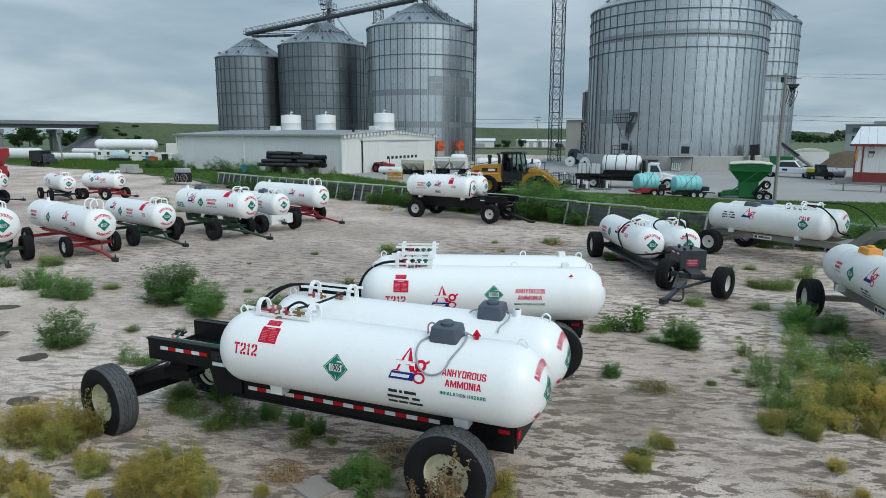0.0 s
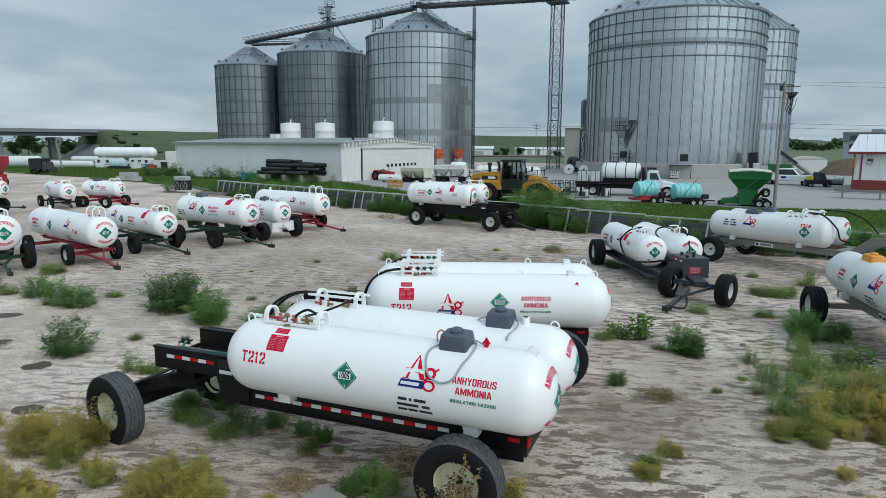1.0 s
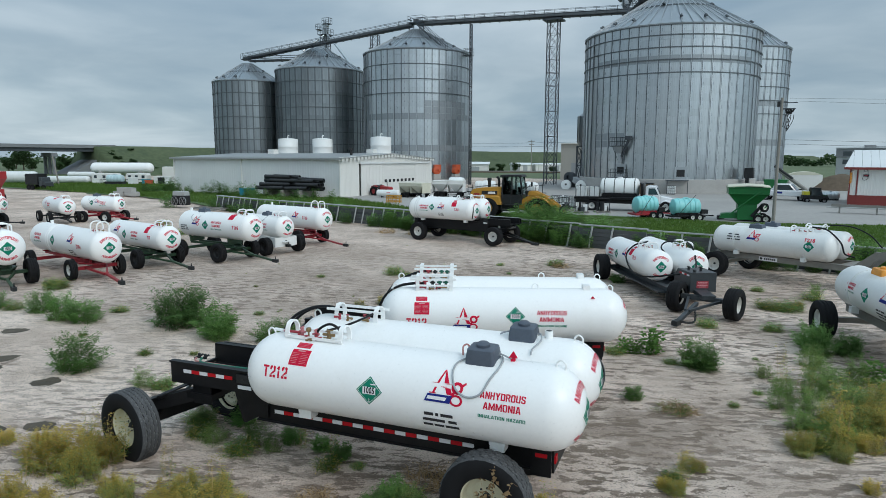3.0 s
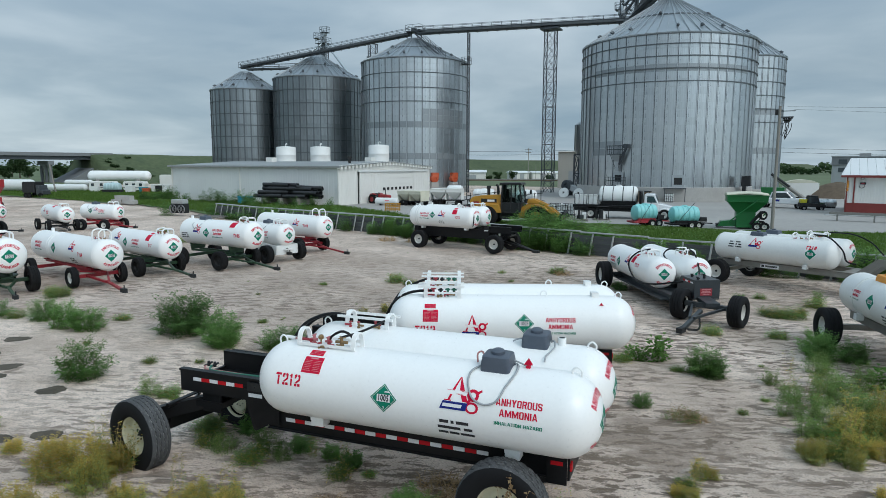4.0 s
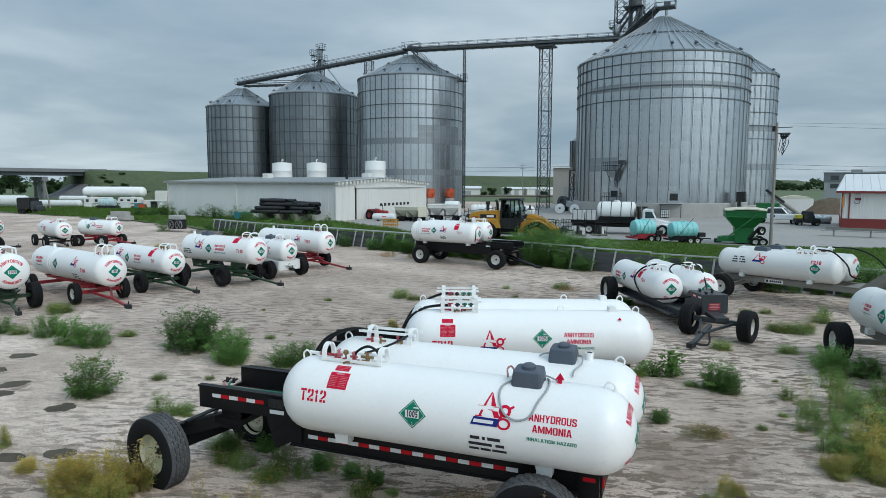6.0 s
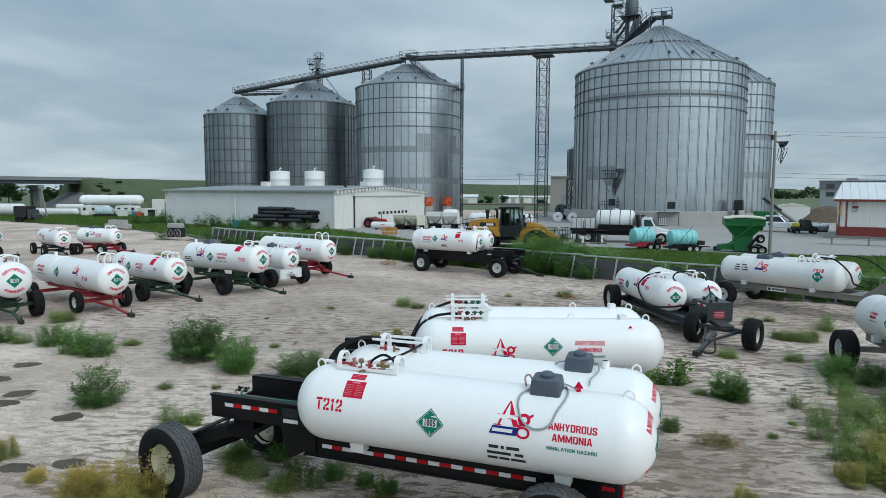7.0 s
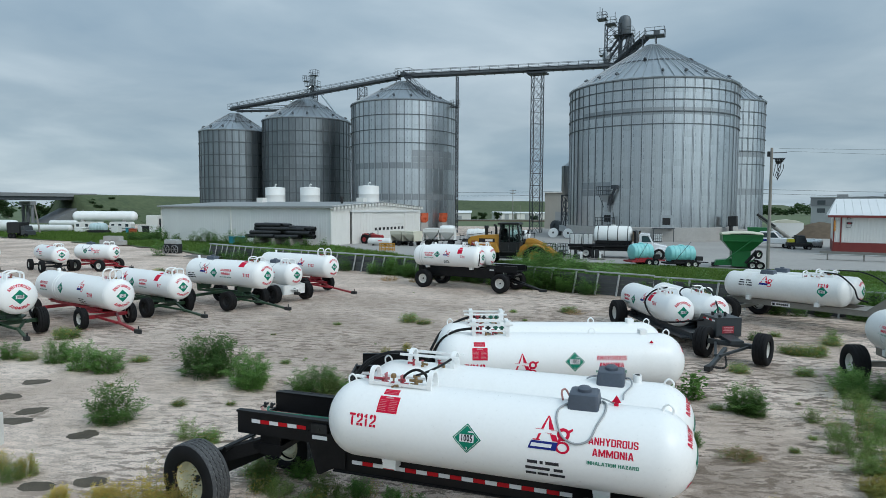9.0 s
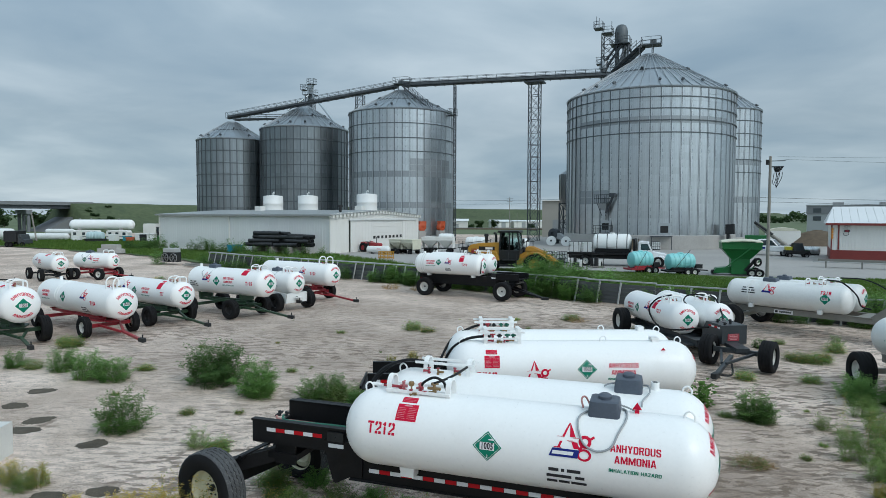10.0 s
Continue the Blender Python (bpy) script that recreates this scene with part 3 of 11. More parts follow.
def grain_bin(x, y, r, eave, apex, ribs, ring_zs, sheet_mat, label, panel_rows, face, vents=20, foot=1.5, panel_span=70, dull=()):
    """A galvanised bin: foot ring, sheets, stiffeners, wind rings, ribbed cone roof, vents. face: the way (degrees) from which it is seen."""
    th = thing("grain_bin", pose(x, y, 0), label, "grain bin", "grain bins")
    n = ribs * 2
    bm = BM()
    lathe(bm, [(r + 0.35, -0.4), (r + 0.35, foot - 0.05), (r + 0.3, foot), (r - 0.2, foot)], 96)
    part("foundation_ring", bm, M_CONCRETE, th, "pale concrete foundation ring", True)
    bm = BM()
    lathe(bm, [(r, foot), (r, eave), (r - 0.1, eave)], n)
    part("wall", bm, sheet_mat, th, "", True)
    # one sheet between two stiffeners and two ring joints, lapped 3 cm proud
    step = 2 * math.pi / ribs
    zs = panel_rows
    faces = [i for i in range(ribs) if abs(((math.degrees(i * step) - face + 180) % 360) - 180) < panel_span]
    cache = {}
    for k in range(len(zs) - 1):
        h = round(zs[k + 1] - zs[k], 3)
        if h not in cache:
            bm = BM()
            lo = []
            for a in np.linspace(-step * 0.485, step * 0.485, 4):
                lo.append([Vector((rr * math.cos(a), rr * math.sin(a), z)) for rr, z in
                           ((r + 0.01, 0.02), (r + 0.035, 0.02), (r + 0.035, h - 0.02), (r + 0.01, h - 0.02))])
            rings(bm, lo)
            cache[h] = mesh_of("wall_sheet", bm, sheet_mat, True)
        for i in faces:
            piece("wall_sheet", dull_copy(cache[h]) if any(a <= zs[k] <= b and c <= (i * 360 / ribs) % 360 <= d for a, b, c, d in dull) else cache[h], th, pose(0, 0, zs[k], 0, 0, math.degrees((i + 0.5) * step)))
    bm = BM()
    box(bm, r + 0.02, r + 0.10, -0.055, 0.055, foot, eave)
    rib = mesh_of("stiffener", bm, M_GALV_SEAM if sheet_mat is M_GALV_DARK else M_GALV_RIB)
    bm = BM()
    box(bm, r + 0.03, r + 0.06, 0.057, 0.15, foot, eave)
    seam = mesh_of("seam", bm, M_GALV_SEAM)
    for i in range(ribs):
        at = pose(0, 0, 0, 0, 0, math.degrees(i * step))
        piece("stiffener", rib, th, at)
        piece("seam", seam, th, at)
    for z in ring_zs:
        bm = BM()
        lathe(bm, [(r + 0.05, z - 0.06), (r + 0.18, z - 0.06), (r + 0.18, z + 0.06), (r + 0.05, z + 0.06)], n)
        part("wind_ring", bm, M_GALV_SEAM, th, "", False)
    # roof
    bm = BM()
    lathe(bm, [(r + 0.18, eave - 0.06), (r + 0.22, eave + 0.06), (r * 0.5, eave + (apex - eave) * 0.52), (1.1, apex - 0.25), (1.1, apex), (0.2, apex + 0.1)], n)
    roof = part("roof", bm, M_GALV_ROOF, th, "", False)
    run = math.hypot(r - 1.1, apex - 0.3 - eave)
    tilt = math.degrees(math.atan2(apex - 0.3 - eave, r - 1.1))
    bm = BM()
    box(bm, 0, run, -0.045, 0.045, 0.0, 0.10)
    rr = mesh_of("roof_rib", bm, M_GALV_RIB)
    for i in range(ribs):
        at = pose(0, 0, 0, 0, 0, math.degrees(i * step)) @ pose(r + 0.2, 0, eave + 0.06) @ pose(0, 0, 0, 0, tilt, 0) @ pose(0, 0, 0, 0, 0, 180)
        piece("roof_rib", rr, roof, at)
    bm = BM()
    lathe(bm, [(r * 0.52, eave + (apex - eave) * 0.50 + 0.05), (r * 0.52 - 0.1, eave + (apex - eave) * 0.515 + 0.12), (r * 0.5 - 0.16, eave + (apex - eave) * 0.53 + 0.05)], n, cap=False)
    part("roof_ring", bm, M_GALV_SEAM, th)
    # gooseneck roof vents
    bm = BM()
    tube(bm, bez([(0, 0, -0.2), (0, 0, 0.32), (-0.14, 0, 0.44), (-0.3, 0, 0.32)], 5), 0.15, 10)
    rod(bm, (-0.3, 0, 0.36), (-0.34, 0, 0.24), 0.18, 0.2, 10)
    vent = mesh_of("roof_vent", bm, M_GALV_SEAM, True)
    rv = random.Random(int(x * 7))
    for i in range(vents):
        a = 360 * (i + 0.3) / vents
        f = 0.88 if i % 4 else 0.5
        rad = r * f
        z = eave + (apex - eave) * (1 - f) * 1.0
        piece("roof_vent", vent, th, pose(0, 0, 0, 0, 0, a) @ pose(rad, 0, z, 0, 0, 180 + rv.uniform(-8, 8)))
    return th


def levels(a, b, n):
    return [round(a + (b - a) * i / n, 3) for i in range(n + 1)]


bin_a = grain_bin(-90.85, 99.76, 6.56, 18.7, 22.5, 34, [18.6, 16.4, 14.1, 12.0, 9.9, 7.8, 5.7], M_GALV_DARK, "dark weathered galvanised grain bin behind the shed", levels(1.5, 18.7, 8), -47, 14, 1.0)
bin_b = grain_bin(-76.58, 103.57, 8.22, 20.5, 25.2, 42, [20.4, 18.1, 15.7, 13.5, 11.3, 9.1, 6.9, 4.7], M_GALV_DARK, "dark galvanised grain bin under a bucket elevator", levels(1.5, 20.5, 9), -54, 18, 1.0)
bin_c = grain_bin(-55.21, 102.67, 9.17, 22.05, 26.5, 46, [21.95, 19.6, 17.2, 15.0], M_GALV, "tall bright galvanised grain bin with roof catwalk", levels(1.5, 22.05, 20), -62, 18, 1.0, dull=((11.5, 12.9, 305, 360), (10.4, 11.7, 0, 360), (5.5, 6.4, 0, 360)))
bin_d = grain_bin(-12.65, 99.26, 11.7, 21.25, 28.0, 56, [21.15, 19.9, 18.4, 16.9, 15.3], M_GALV, "large bright galvanised grain bin on concrete footing", levels(2.2, 21.25, 20), -84, 22, 1.9, 55, ((16.3, 16.6, 0, 360), (6.0, 7.3, 0, 250), (18.8, 19.3, 0, 266)))
bin_e = grain_bin(-3.2, 121.26, 6.45, 22.0, 26.3, 40, [21.9, 20.0, 17.9, 15.8, 13.7, 11.6], M_GALV, "galvanised grain bin partly behind a larger one", levels(1.5, 22.0, 20), -88, 14, 1.0, dull=((6.5, 7.6, 0, 360), (12.0, 13.0, 0, 360)))


# ---- lettering and decals laid on tanks ----
@functools.lru_cache(maxsize=None)
def letters(text, size, squeeze, bold):
    """Flat letter outlines, centred on the origin: points and faces."""
    cu = bpy.data.curves.new("letters", "FONT")
    cu.body, cu.size, cu.offset = text, size, bold * 1.5 * size
    cu.align_x, cu.align_y = "CENTER", "CENTER"
    cu.resolution_u, cu.space_character = 3, 1.0 + bold * 5.5
    ob = new("letters", cu)
    dg = bpy.context.evaluated_depsgraph_get()
    me = bpy.data.meshes.new_from_object(ob.evaluated_get(dg))
    pts = tuple((v.co.x * squeeze, v.co.y) for v in me.vertices)
    fcs = tuple(tuple(p.vertices) for p in me.polygons)
    bpy.data.objects.remove(ob)
    bpy.data.curves.remove(cu)
    bpy.data.meshes.remove(me)
    return pts, fcs


def flat_text(text, size, squeeze=0.72, bold=0.02):
    bm = BM()
    pts, fcs = letters(text, size, squeeze, bold)
    vs = [bm.verts.new((x, y, 0)) for x, y in pts]
    for f in fcs:
        try:
            bm.faces.new([vs[i] for i in f])
        except ValueError:
            pass
    return bm


def sized_text(text, w, h, bold=0.03):
    """Lettering drawn w wide and h high, centred."""
    bm = flat_text(text, 1.0, 1.0, bold)
    xs, ys = [v.co.x for v in bm.verts], [v.co.y for v in bm.verts]
    x0, x1, y0, y1 = min(xs), max(xs), min(ys), max(ys)
    for v in bm.verts:
        v.co = Vector(((v.co.x - (x0 + x1) / 2) * w / (x1 - x0), (v.co.y - (y0 + y1) / 2) * h / (y1 - y0), 0))
    return bm


def block(text, w, h):
    """Heavy condensed capitals, w wide and h high in all, centred; each character is a few facets that meet edge to edge."""
    def flip(p):
        return [(1 - x, y) for x, y in p][::-1]

    def over(p):
        return [(x, 1 - y) for x, y in p][::-1]

    top = [(0, 0.84), (0.30, 0.80), (0.36, 0.85), (0.64, 0.85), (0.70, 0.80), (1, 0.84), (0.84, 1), (0.16, 1)]
    left, arm = [(0, 0.16), (0.30, 0.20), (0.30, 0.80), (0, 0.84)], [(0.35, 0.42), (0.5, 0.42), (0.5, 0.64), (0.30, 1), (0, 1)]
    leg, post, vee = [(0, 0), (0.28, 0), (0.5, 0.80), (0.5, 1), (0.32, 1)], rect(0, 0.30, 0, 1), [(0.22, 1), (0.22, 0.62), (0.42, 0.06), (0.5, 0.06), (0.5, 0.44)]
    bowl = [(0.30, 0.85), (0.64, 0.85), (0.70, 0.80), (1, 0.84), (0.84, 1), (0.30, 1)]
    shape = {
        "A": (1.1, [leg, flip(leg), [(0.345, 0.20), (0.655, 0.20), (0.61, 0.36), (0.39, 0.36)]]),
        "N": (1.0, [post, flip(post), [(0.30, 1), (0.30, 0.60), (0.70, 0), (0.70, 0.40)]]),
        "H": (1.0, [post, flip(post), rect(0.30, 0.70, 0.42, 0.58)]),
        "Y": (1.1, [arm, flip(arm), rect(0.35, 0.65, 0, 0.42)]),
        "D": (1.0, [post, bowl, over(bowl), flip(left)]),
        "R": (1.0, [post, bowl, [(0.70, 0.60), (1, 0.56), (1, 0.84), (0.70, 0.80)], [(0.30, 0.42), (0.80, 0.42), (1, 0.56), (0.70, 0.60), (0.64, 0.57), (0.30, 0.57)], [(0.50, 0.42), (0.80, 0.42), (1.02, 0), (0.70, 0)]]),
        "O": (1.0, [top, over(top), left, flip(left)]),
        "U": (1.0, [[(0, 0.16), (0.30, 0.20), (0.30, 1), (0, 1)], [(0.70, 0.20), (1, 0.16), (1, 1), (0.70, 1)], over(top)]),
        "S": (1.0, [top, over(top), [(0.70, 0.68), (1, 0.68), (1, 0.84), (0.70, 0.80)], [(0, 0.60), (0.30, 0.66), (0.30, 0.80), (0, 0.84)], [(0, 0.60), (0.12, 0.50), (0.70, 0.34), (1, 0.40), (0.88, 0.50), (0.30, 0.66)],
                    [(0.70, 0.20), (1, 0.16), (1, 0.40), (0.70, 0.34)], [(0, 0.16), (0.30, 0.20), (0.30, 0.32), (0, 0.32)]]),
        "M": (1.4, [rect(0, 0.22, 0, 1), rect(0.78, 1, 0, 1), vee, flip(vee)]),
        "I": (0.32, [rect(0, 1, 0, 1)]),
        "L": (0.85, [post, rect(0.30, 1, 0, 0.17)]),
        "T": (0.95, [rect(0, 1, 0.83, 1), rect(0.34, 0.66, 0, 0.83)]),
        "Z": (0.9, [rect(0, 1, 0.83, 1), rect(0, 1, 0, 0.17), [(0, 0.17), (0.36, 0.17), (1, 0.83), (0.64, 0.83)]]),
        " ": (0.5, []),
    }
    gap = 0.15
    k = w / (sum(shape[c][0] for c in text) + gap * (len(text) - 1))
    x, polys = 0.0, []
    for c in text:
        wide, ps = shape[c]
        polys += [[((px * wide + x) * k - w / 2, (py - 0.5) * h) for px, py in p] for p in ps]
        x += wide + gap
    bm = flat_poly(*polys)
    bmesh.ops.triangulate(bm, faces=bm.faces[:])
    return bm


def stencil(text, w, h):
    """Square-cut stencil characters with bridges, w wide and h high in all: one flat mesh for each."""
    t, g = 0.30, 0.07
    shape = {
        "T": [rect(0, 1, 1 - t * 0.62, 1), rect(0.5 - t / 2, 0.5 + t / 2, 0, 1 - t * 0.62 - 0.04)],
        "2": [[(0, 0.66), (t, 0.66), (t, 0.80), (0.5 - g, 0.80), (0.5 - g, 1), (0.14, 1), (0, 0.90)], [(0.5 + g, 0.80), (1 - t, 0.80), (1, 0.60), (1, 0.90), (0.86, 1), (0.5 + g, 1)],
              [(1 - t, 0.80), (1 - t, 0.60), (0.06, 0.26), (0.40, 0.26), (1, 0.52), (1, 0.60)], rect(0, 0.5 - g, 0, 0.22), rect(0.5 + g, 1, 0, 0.22)],
        "1": [rect(0.5 - t / 2, 0.5 + t / 2, 0, 0.60), rect(0.5 - t / 2, 0.5 + t / 2, 0.66, 1), [(0.16, 0.74), (0.5 - t / 2, 0.80), (0.5 - t / 2, 1), (0.34, 0.90), (0.16, 0.86)]],
    }
    wide = {"T": 1.0, "2": 1.0, "1": 0.7}
    total = sum(wide[c] for c in text) + 0.22 * (len(text) - 1)
    k, x, out = w / total, 0.0, []
    for c in text:
        off = x - (1 - wide[c]) / 2
        out.append(flat_poly(*[[((px + off) * k - w / 2, (py - 0.5) * h) for px, py in p] for p in shape[c]]))
        x += wide[c] + 0.22
    return out


def flat_poly(*polys):
    bm = BM()
    for p in polys:
        bm.faces.new([bm.verts.new((x, y, 0)) for x, y in p])
    return bm


def rect(x0, x1, y0, y1, lean=0.0):
    return [(x0 + lean * y0, y0), (x1 + lean * y0, y0), (x1 + lean * y1, y1), (x0 + lean * y1, y1)]


def ring_polys(cx, cy, r0, r1, n=20, a0=0, a1=360, sy=1.0):
    out = []
    for i in range(n):
        a, b = radians(a0 + (a1 - a0) * i / n), radians(a0 + (a1 - a0) * (i + 1) / n)
        out.append([(cx + r0 * math.cos(a), cy + sy * r0 * math.sin(a)), (cx + r1 * math.cos(a), cy + sy * r1 * math.sin(a)),
                    (cx + r1 * math.cos(b), cy + sy * r1 * math.sin(b)), (cx + r0 * math.cos(b), cy + sy * r0 * math.sin(b))])
    return out


class Shell:
    """The outer surface of one tank: axis along x through (cx, cy, cz)."""

    def __init__(self, cx, cy, cz, L, R, hd):
        self.c, self.L, self.R, self.hd = (cx, cy, cz), L, R, hd
        self.s = L / 2 - hd * R

    def radius(self, u):
        k = (abs(u) - self.s) / (self.hd * self.R)
        return self.R if k <= 0 else self.R * math.sqrt(max(0.0, 1 - k * k))

    def on(self, u, a, off=0.0):
        """A point of the side, u along the axis, a degrees up from level on the -y side."""
        r = self.radius(u) + off
        return Vector((self.c[0] + u, self.c[1] - r * math.cos(radians(a)), self.c[2] + r * math.sin(radians(a))))

    def side(self, bm, u0, a0, off, cut=0.05):
        self.slice(bm, cut)
        for v in bm.verts:
            x, y = v.co.x, v.co.y
            v.co = self.on(u0 + x, a0 + math.degrees(y / self.R), off)
        return bm

    def end(self, bm, off, cut=0.06):
        """On the head at the +x end, seen from outside."""
        self.slice(bm, cut, True)
        for v in bm.verts:
            p, q = v.co.x, v.co.y
            k = max(0.0, 1 - (p * p + q * q) / (self.R * self.R))
            v.co = Vector((self.c[0] + self.s + self.hd * self.R * math.sqrt(k) + off, self.c[1] + p, self.c[2] + q))
        return bm

    def arc(self, bm, rad, up, off):
        """Lettering bent round the middle of the +x head."""
        for v in bm.verts:
            if up:
                a = math.pi / 2 - v.co.x / rad
                r = rad + v.co.y
            else:
                a = -math.pi / 2 + v.co.x / rad
                r = rad - v.co.y
            v.co = Vector((r * math.cos(a), r * math.sin(a), 0))
        return self.end(bm, off, 9)

    @staticmethod
    def slice(bm, cut, both=False):
        if cut > 5 or not bm.verts:
            return
        ys = [v.co.y for v in bm.verts]
        xs = [v.co.x for v in bm.verts]
        y = math.floor(min(ys) / cut) * cut + cut
        while y < max(ys) - 1e-4:
            bmesh.ops.bisect_plane(bm, geom=bm.verts[:] + bm.edges[:] + bm.faces[:], plane_co=(0, y, 0), plane_no=(0, 1, 0), dist=1e-5)
            y += cut
        if not both:
            return
        x = math.floor(min(xs) / cut) * cut + cut
        while x < max(xs) - 1e-4:
            bmesh.ops.bisect_plane(bm, geom=bm.verts[:] + bm.edges[:] + bm.faces[:], plane_co=(x, 0, 0), plane_no=(1, 0, 0), dist=1e-5)
            x += cut


def placard(sh, tank, put, size=0.27, detail=True):
    """Green diamond hazard placard; put(bm, off) lays a flat shape on the tank."""
    h = size / 2 * 1.414
    p = part("placard", put(flat_poly([(-h, 0), (0, -h), (h, 0), (0, h)]), 0.003), M_GREEN_PLAC, tank, "green diamond hazard placard")
    if detail:
        k, g = h * 0.9, h * 0.86
        put_bm = flat_poly([(-k, 0), (0, -k), (0, -g), (-g, 0)], [(0, -k), (k, 0), (g, 0), (0, -g)], [(k, 0), (0, k), (0, g), (g, 0)], [(0, k), (-k, 0), (-g, 0), (0, g)],
                           rect(-h * 0.16, h * 0.24, h * 0.42, h * 0.50, 0.5))
        part("placard_border", put(put_bm, 0.006), M_LABELWHITE, tank)
        part("placard_digit", put(moved(flat_text("2", h * 0.30), 0, -h * 0.66), 0.006), M_LABELWHITE, tank)
    part("number_panel", put(flat_poly(rect(-h * 0.50, h * 0.50, -h * 0.23, h * 0.27)), 0.006), M_LABELWHITE, tank)
    part("placard_number", put(moved(flat_text("1005", h * 0.58, 0.66, 0.025), 0, h * 0.02), 0.009), M_INK, tank)
    return p


def moved(bm, dx, dy, k=1.0):
    for v in bm.verts:
        v.co = Vector((v.co.x * k + dx, v.co.y * k + dy, 0))
    return bm


def firm_mark(sh, tank, put, size=0.5, detail=True):
    """The owner's mark as plain shapes: red peaked frame parted by a clasp, two red rings with a tail, navy banner."""
    s = size
    # thin left stroke and thick right stroke, cut across the middle
    cut0, cut1, foot, top = (0.10, 0.21, -0.05, 0.56) if detail else (0.12, 0.17, -0.05, 0.56)
    left = lambda y: -0.34 + (y - foot) / (top - foot) * 0.24
    right = lambda y: 0.19 - (y - foot) / (top - foot) * 0.26
    polys = []
    for y0, y1, t0, t1 in ((foot, cut0, 0.14, 0.14), (cut1, top, 0.13, 0.012)):
        polys.append([(left(y0) * s, y0 * s), ((left(y0) + 0.06) * s, y0 * s), ((left(y1) + 0.03 + t1 * 0.2) * s, y1 * s), (left(y1) * s, y1 * s)])
        polys.append([((right(y0) - t0) * s, y0 * s), (right(y0) * s, y0 * s), (right(y1) * s, y1 * s), ((right(y1) - t1) * s, y1 * s)])
    polys.append(rect(-0.42 * s, -0.24 * s, -0.06 * s, -0.035 * s))
    polys += ring_polys(0.30 * s, 0.13 * s, 0.075 * s, 0.150 * s, 20)
    polys += ring_polys(0.29 * s, -0.17 * s, 0.110 * s, 0.170 * s, 20, 0, 360, 0.82)
    polys += [[(0.38 * s, 0.21 * s), (0.42 * s, 0.16 * s), (0.52 * s, 0.24 * s), (0.50 * s, 0.29 * s)], [(0.15 * s, -0.06 * s), (0.20 * s, 0.03 * s), (0.25 * s, 0.0), (0.24 * s, -0.07 * s)]]
    part("red_mark", put(flat_poly(*polys), 0.004), M_RED, tank, "red peaked and ringed company mark")
    part("banner", put(flat_poly([(-0.53 * s, -0.26 * s), (0.14 * s, -0.26 * s), (0.19 * s, -0.07 * s), (-0.45 * s, -0.07 * s)] if detail else [(-0.46 * s, -0.20 * s), (0.18 * s, -0.20 * s), (0.22 * s, -0.06 * s), (-0.40 * s, -0.06 * s)]), 0.007), M_NAVY, tank, "navy slanted banner")
    if detail:
        part("banner_bar", put(flat_poly(rect(-0.40 * s, 0.09 * s, -0.205 * s, -0.125 * s, 0.3)), 0.010), M_LABELWHITE, tank)
        # the clasp: short red lines on the white between the strokes
        lines = [rect(-0.27 * s, -0.08 * s, 0.196 * s, 0.205 * s, -0.5), rect(-0.05 * s, 0.10 * s, 0.188 * s, 0.197 * s, 0.3), rect(-0.17 * s, -0.02 * s, 0.118 * s, 0.127 * s, 0.4),
                 rect(-0.12 * s, 0.01 * s, 0.104 * s, 0.111 * s, 0.4)]
        part("clasp_line", put(flat_poly(*lines), 0.0055), M_RED, tank)


def warning_label(tank, put, w=0.26, h=0.30, detail=True):
    lab = put(flat_poly(rect(-w / 2, w / 2, -h / 2, h / 2), rect(-w * 0.40, w * 0.34, h * 0.62, h * 1.04)), 0.003)
    part("warning_label", lab, M_RED, tank, "red printed safety label")
    if detail:
        ps = [rect(-w * 0.2, w * 0.2, h * 0.36, h * 0.44)]
        for i in range(7):
            y = h * (0.24 - 0.1 * i)
            ps += [rect(-w * 0.44, -w * (0.05 + 0.03 * (i % 3)), y - h * 0.010, y + h * 0.010), rect(w * 0.05, w * (0.44 - 0.05 * (i % 2)), y - h * 0.010, y + h * 0.010)]
        for i in range(3):
            ps.append(rect(-w * 0.34, w * 0.28, h * (0.70 + 0.11 * i), h * (0.716 + 0.11 * i)))
        part("label_print", put(flat_poly(*ps), 0.006), M_PINKPRINT, tank)


def wording(tank, sh, u, a, size, detail=True):
    """Two red lines and a green one; size: height of the capitals in the red lines."""
    deg = 180 / math.pi / sh.R
    for text, w, h, y, mat, say in (("ANHYDROUS", 6.55, 1.0, 0.0, M_RED, "red block lettering"), ("AMMONIA", 5.4, 1.0, -1.47, M_RED, "red block lettering"),
                                          ("INHALATION HAZARD", 6.8, 0.50, -2.95, M_GREEN_PLAC, "green block lettering")):
        part("lettering", sh.side(block(text, w * size, h * size), u, a + y * size * deg, 0.004), mat, tank, say)


def address_bars(tank, sh, u, a, w=0.40, h=0.05):
    """Three lines of small print, as plain bars."""
    for i, (k, words) in enumerate(((0.8, ((0, 0.32), (0.40, 0.50), (0.58, 1))), (0.95, ((0, 0.66), (0.76, 1))), (1.0, ((0, 0.27), (0.31, 0.58), (0.62, 1))))):
        bm = flat_poly(*[rect(w * k * (p - 0.5), w * k * (q - 0.5), -h * 0.36, h * 0.36) for p, q in words])
        part("address_line", sh.side(bm, u + 0.01 * i, a - math.degrees(h * 1.45 * i / sh.R), 0.004), M_INK, tank)


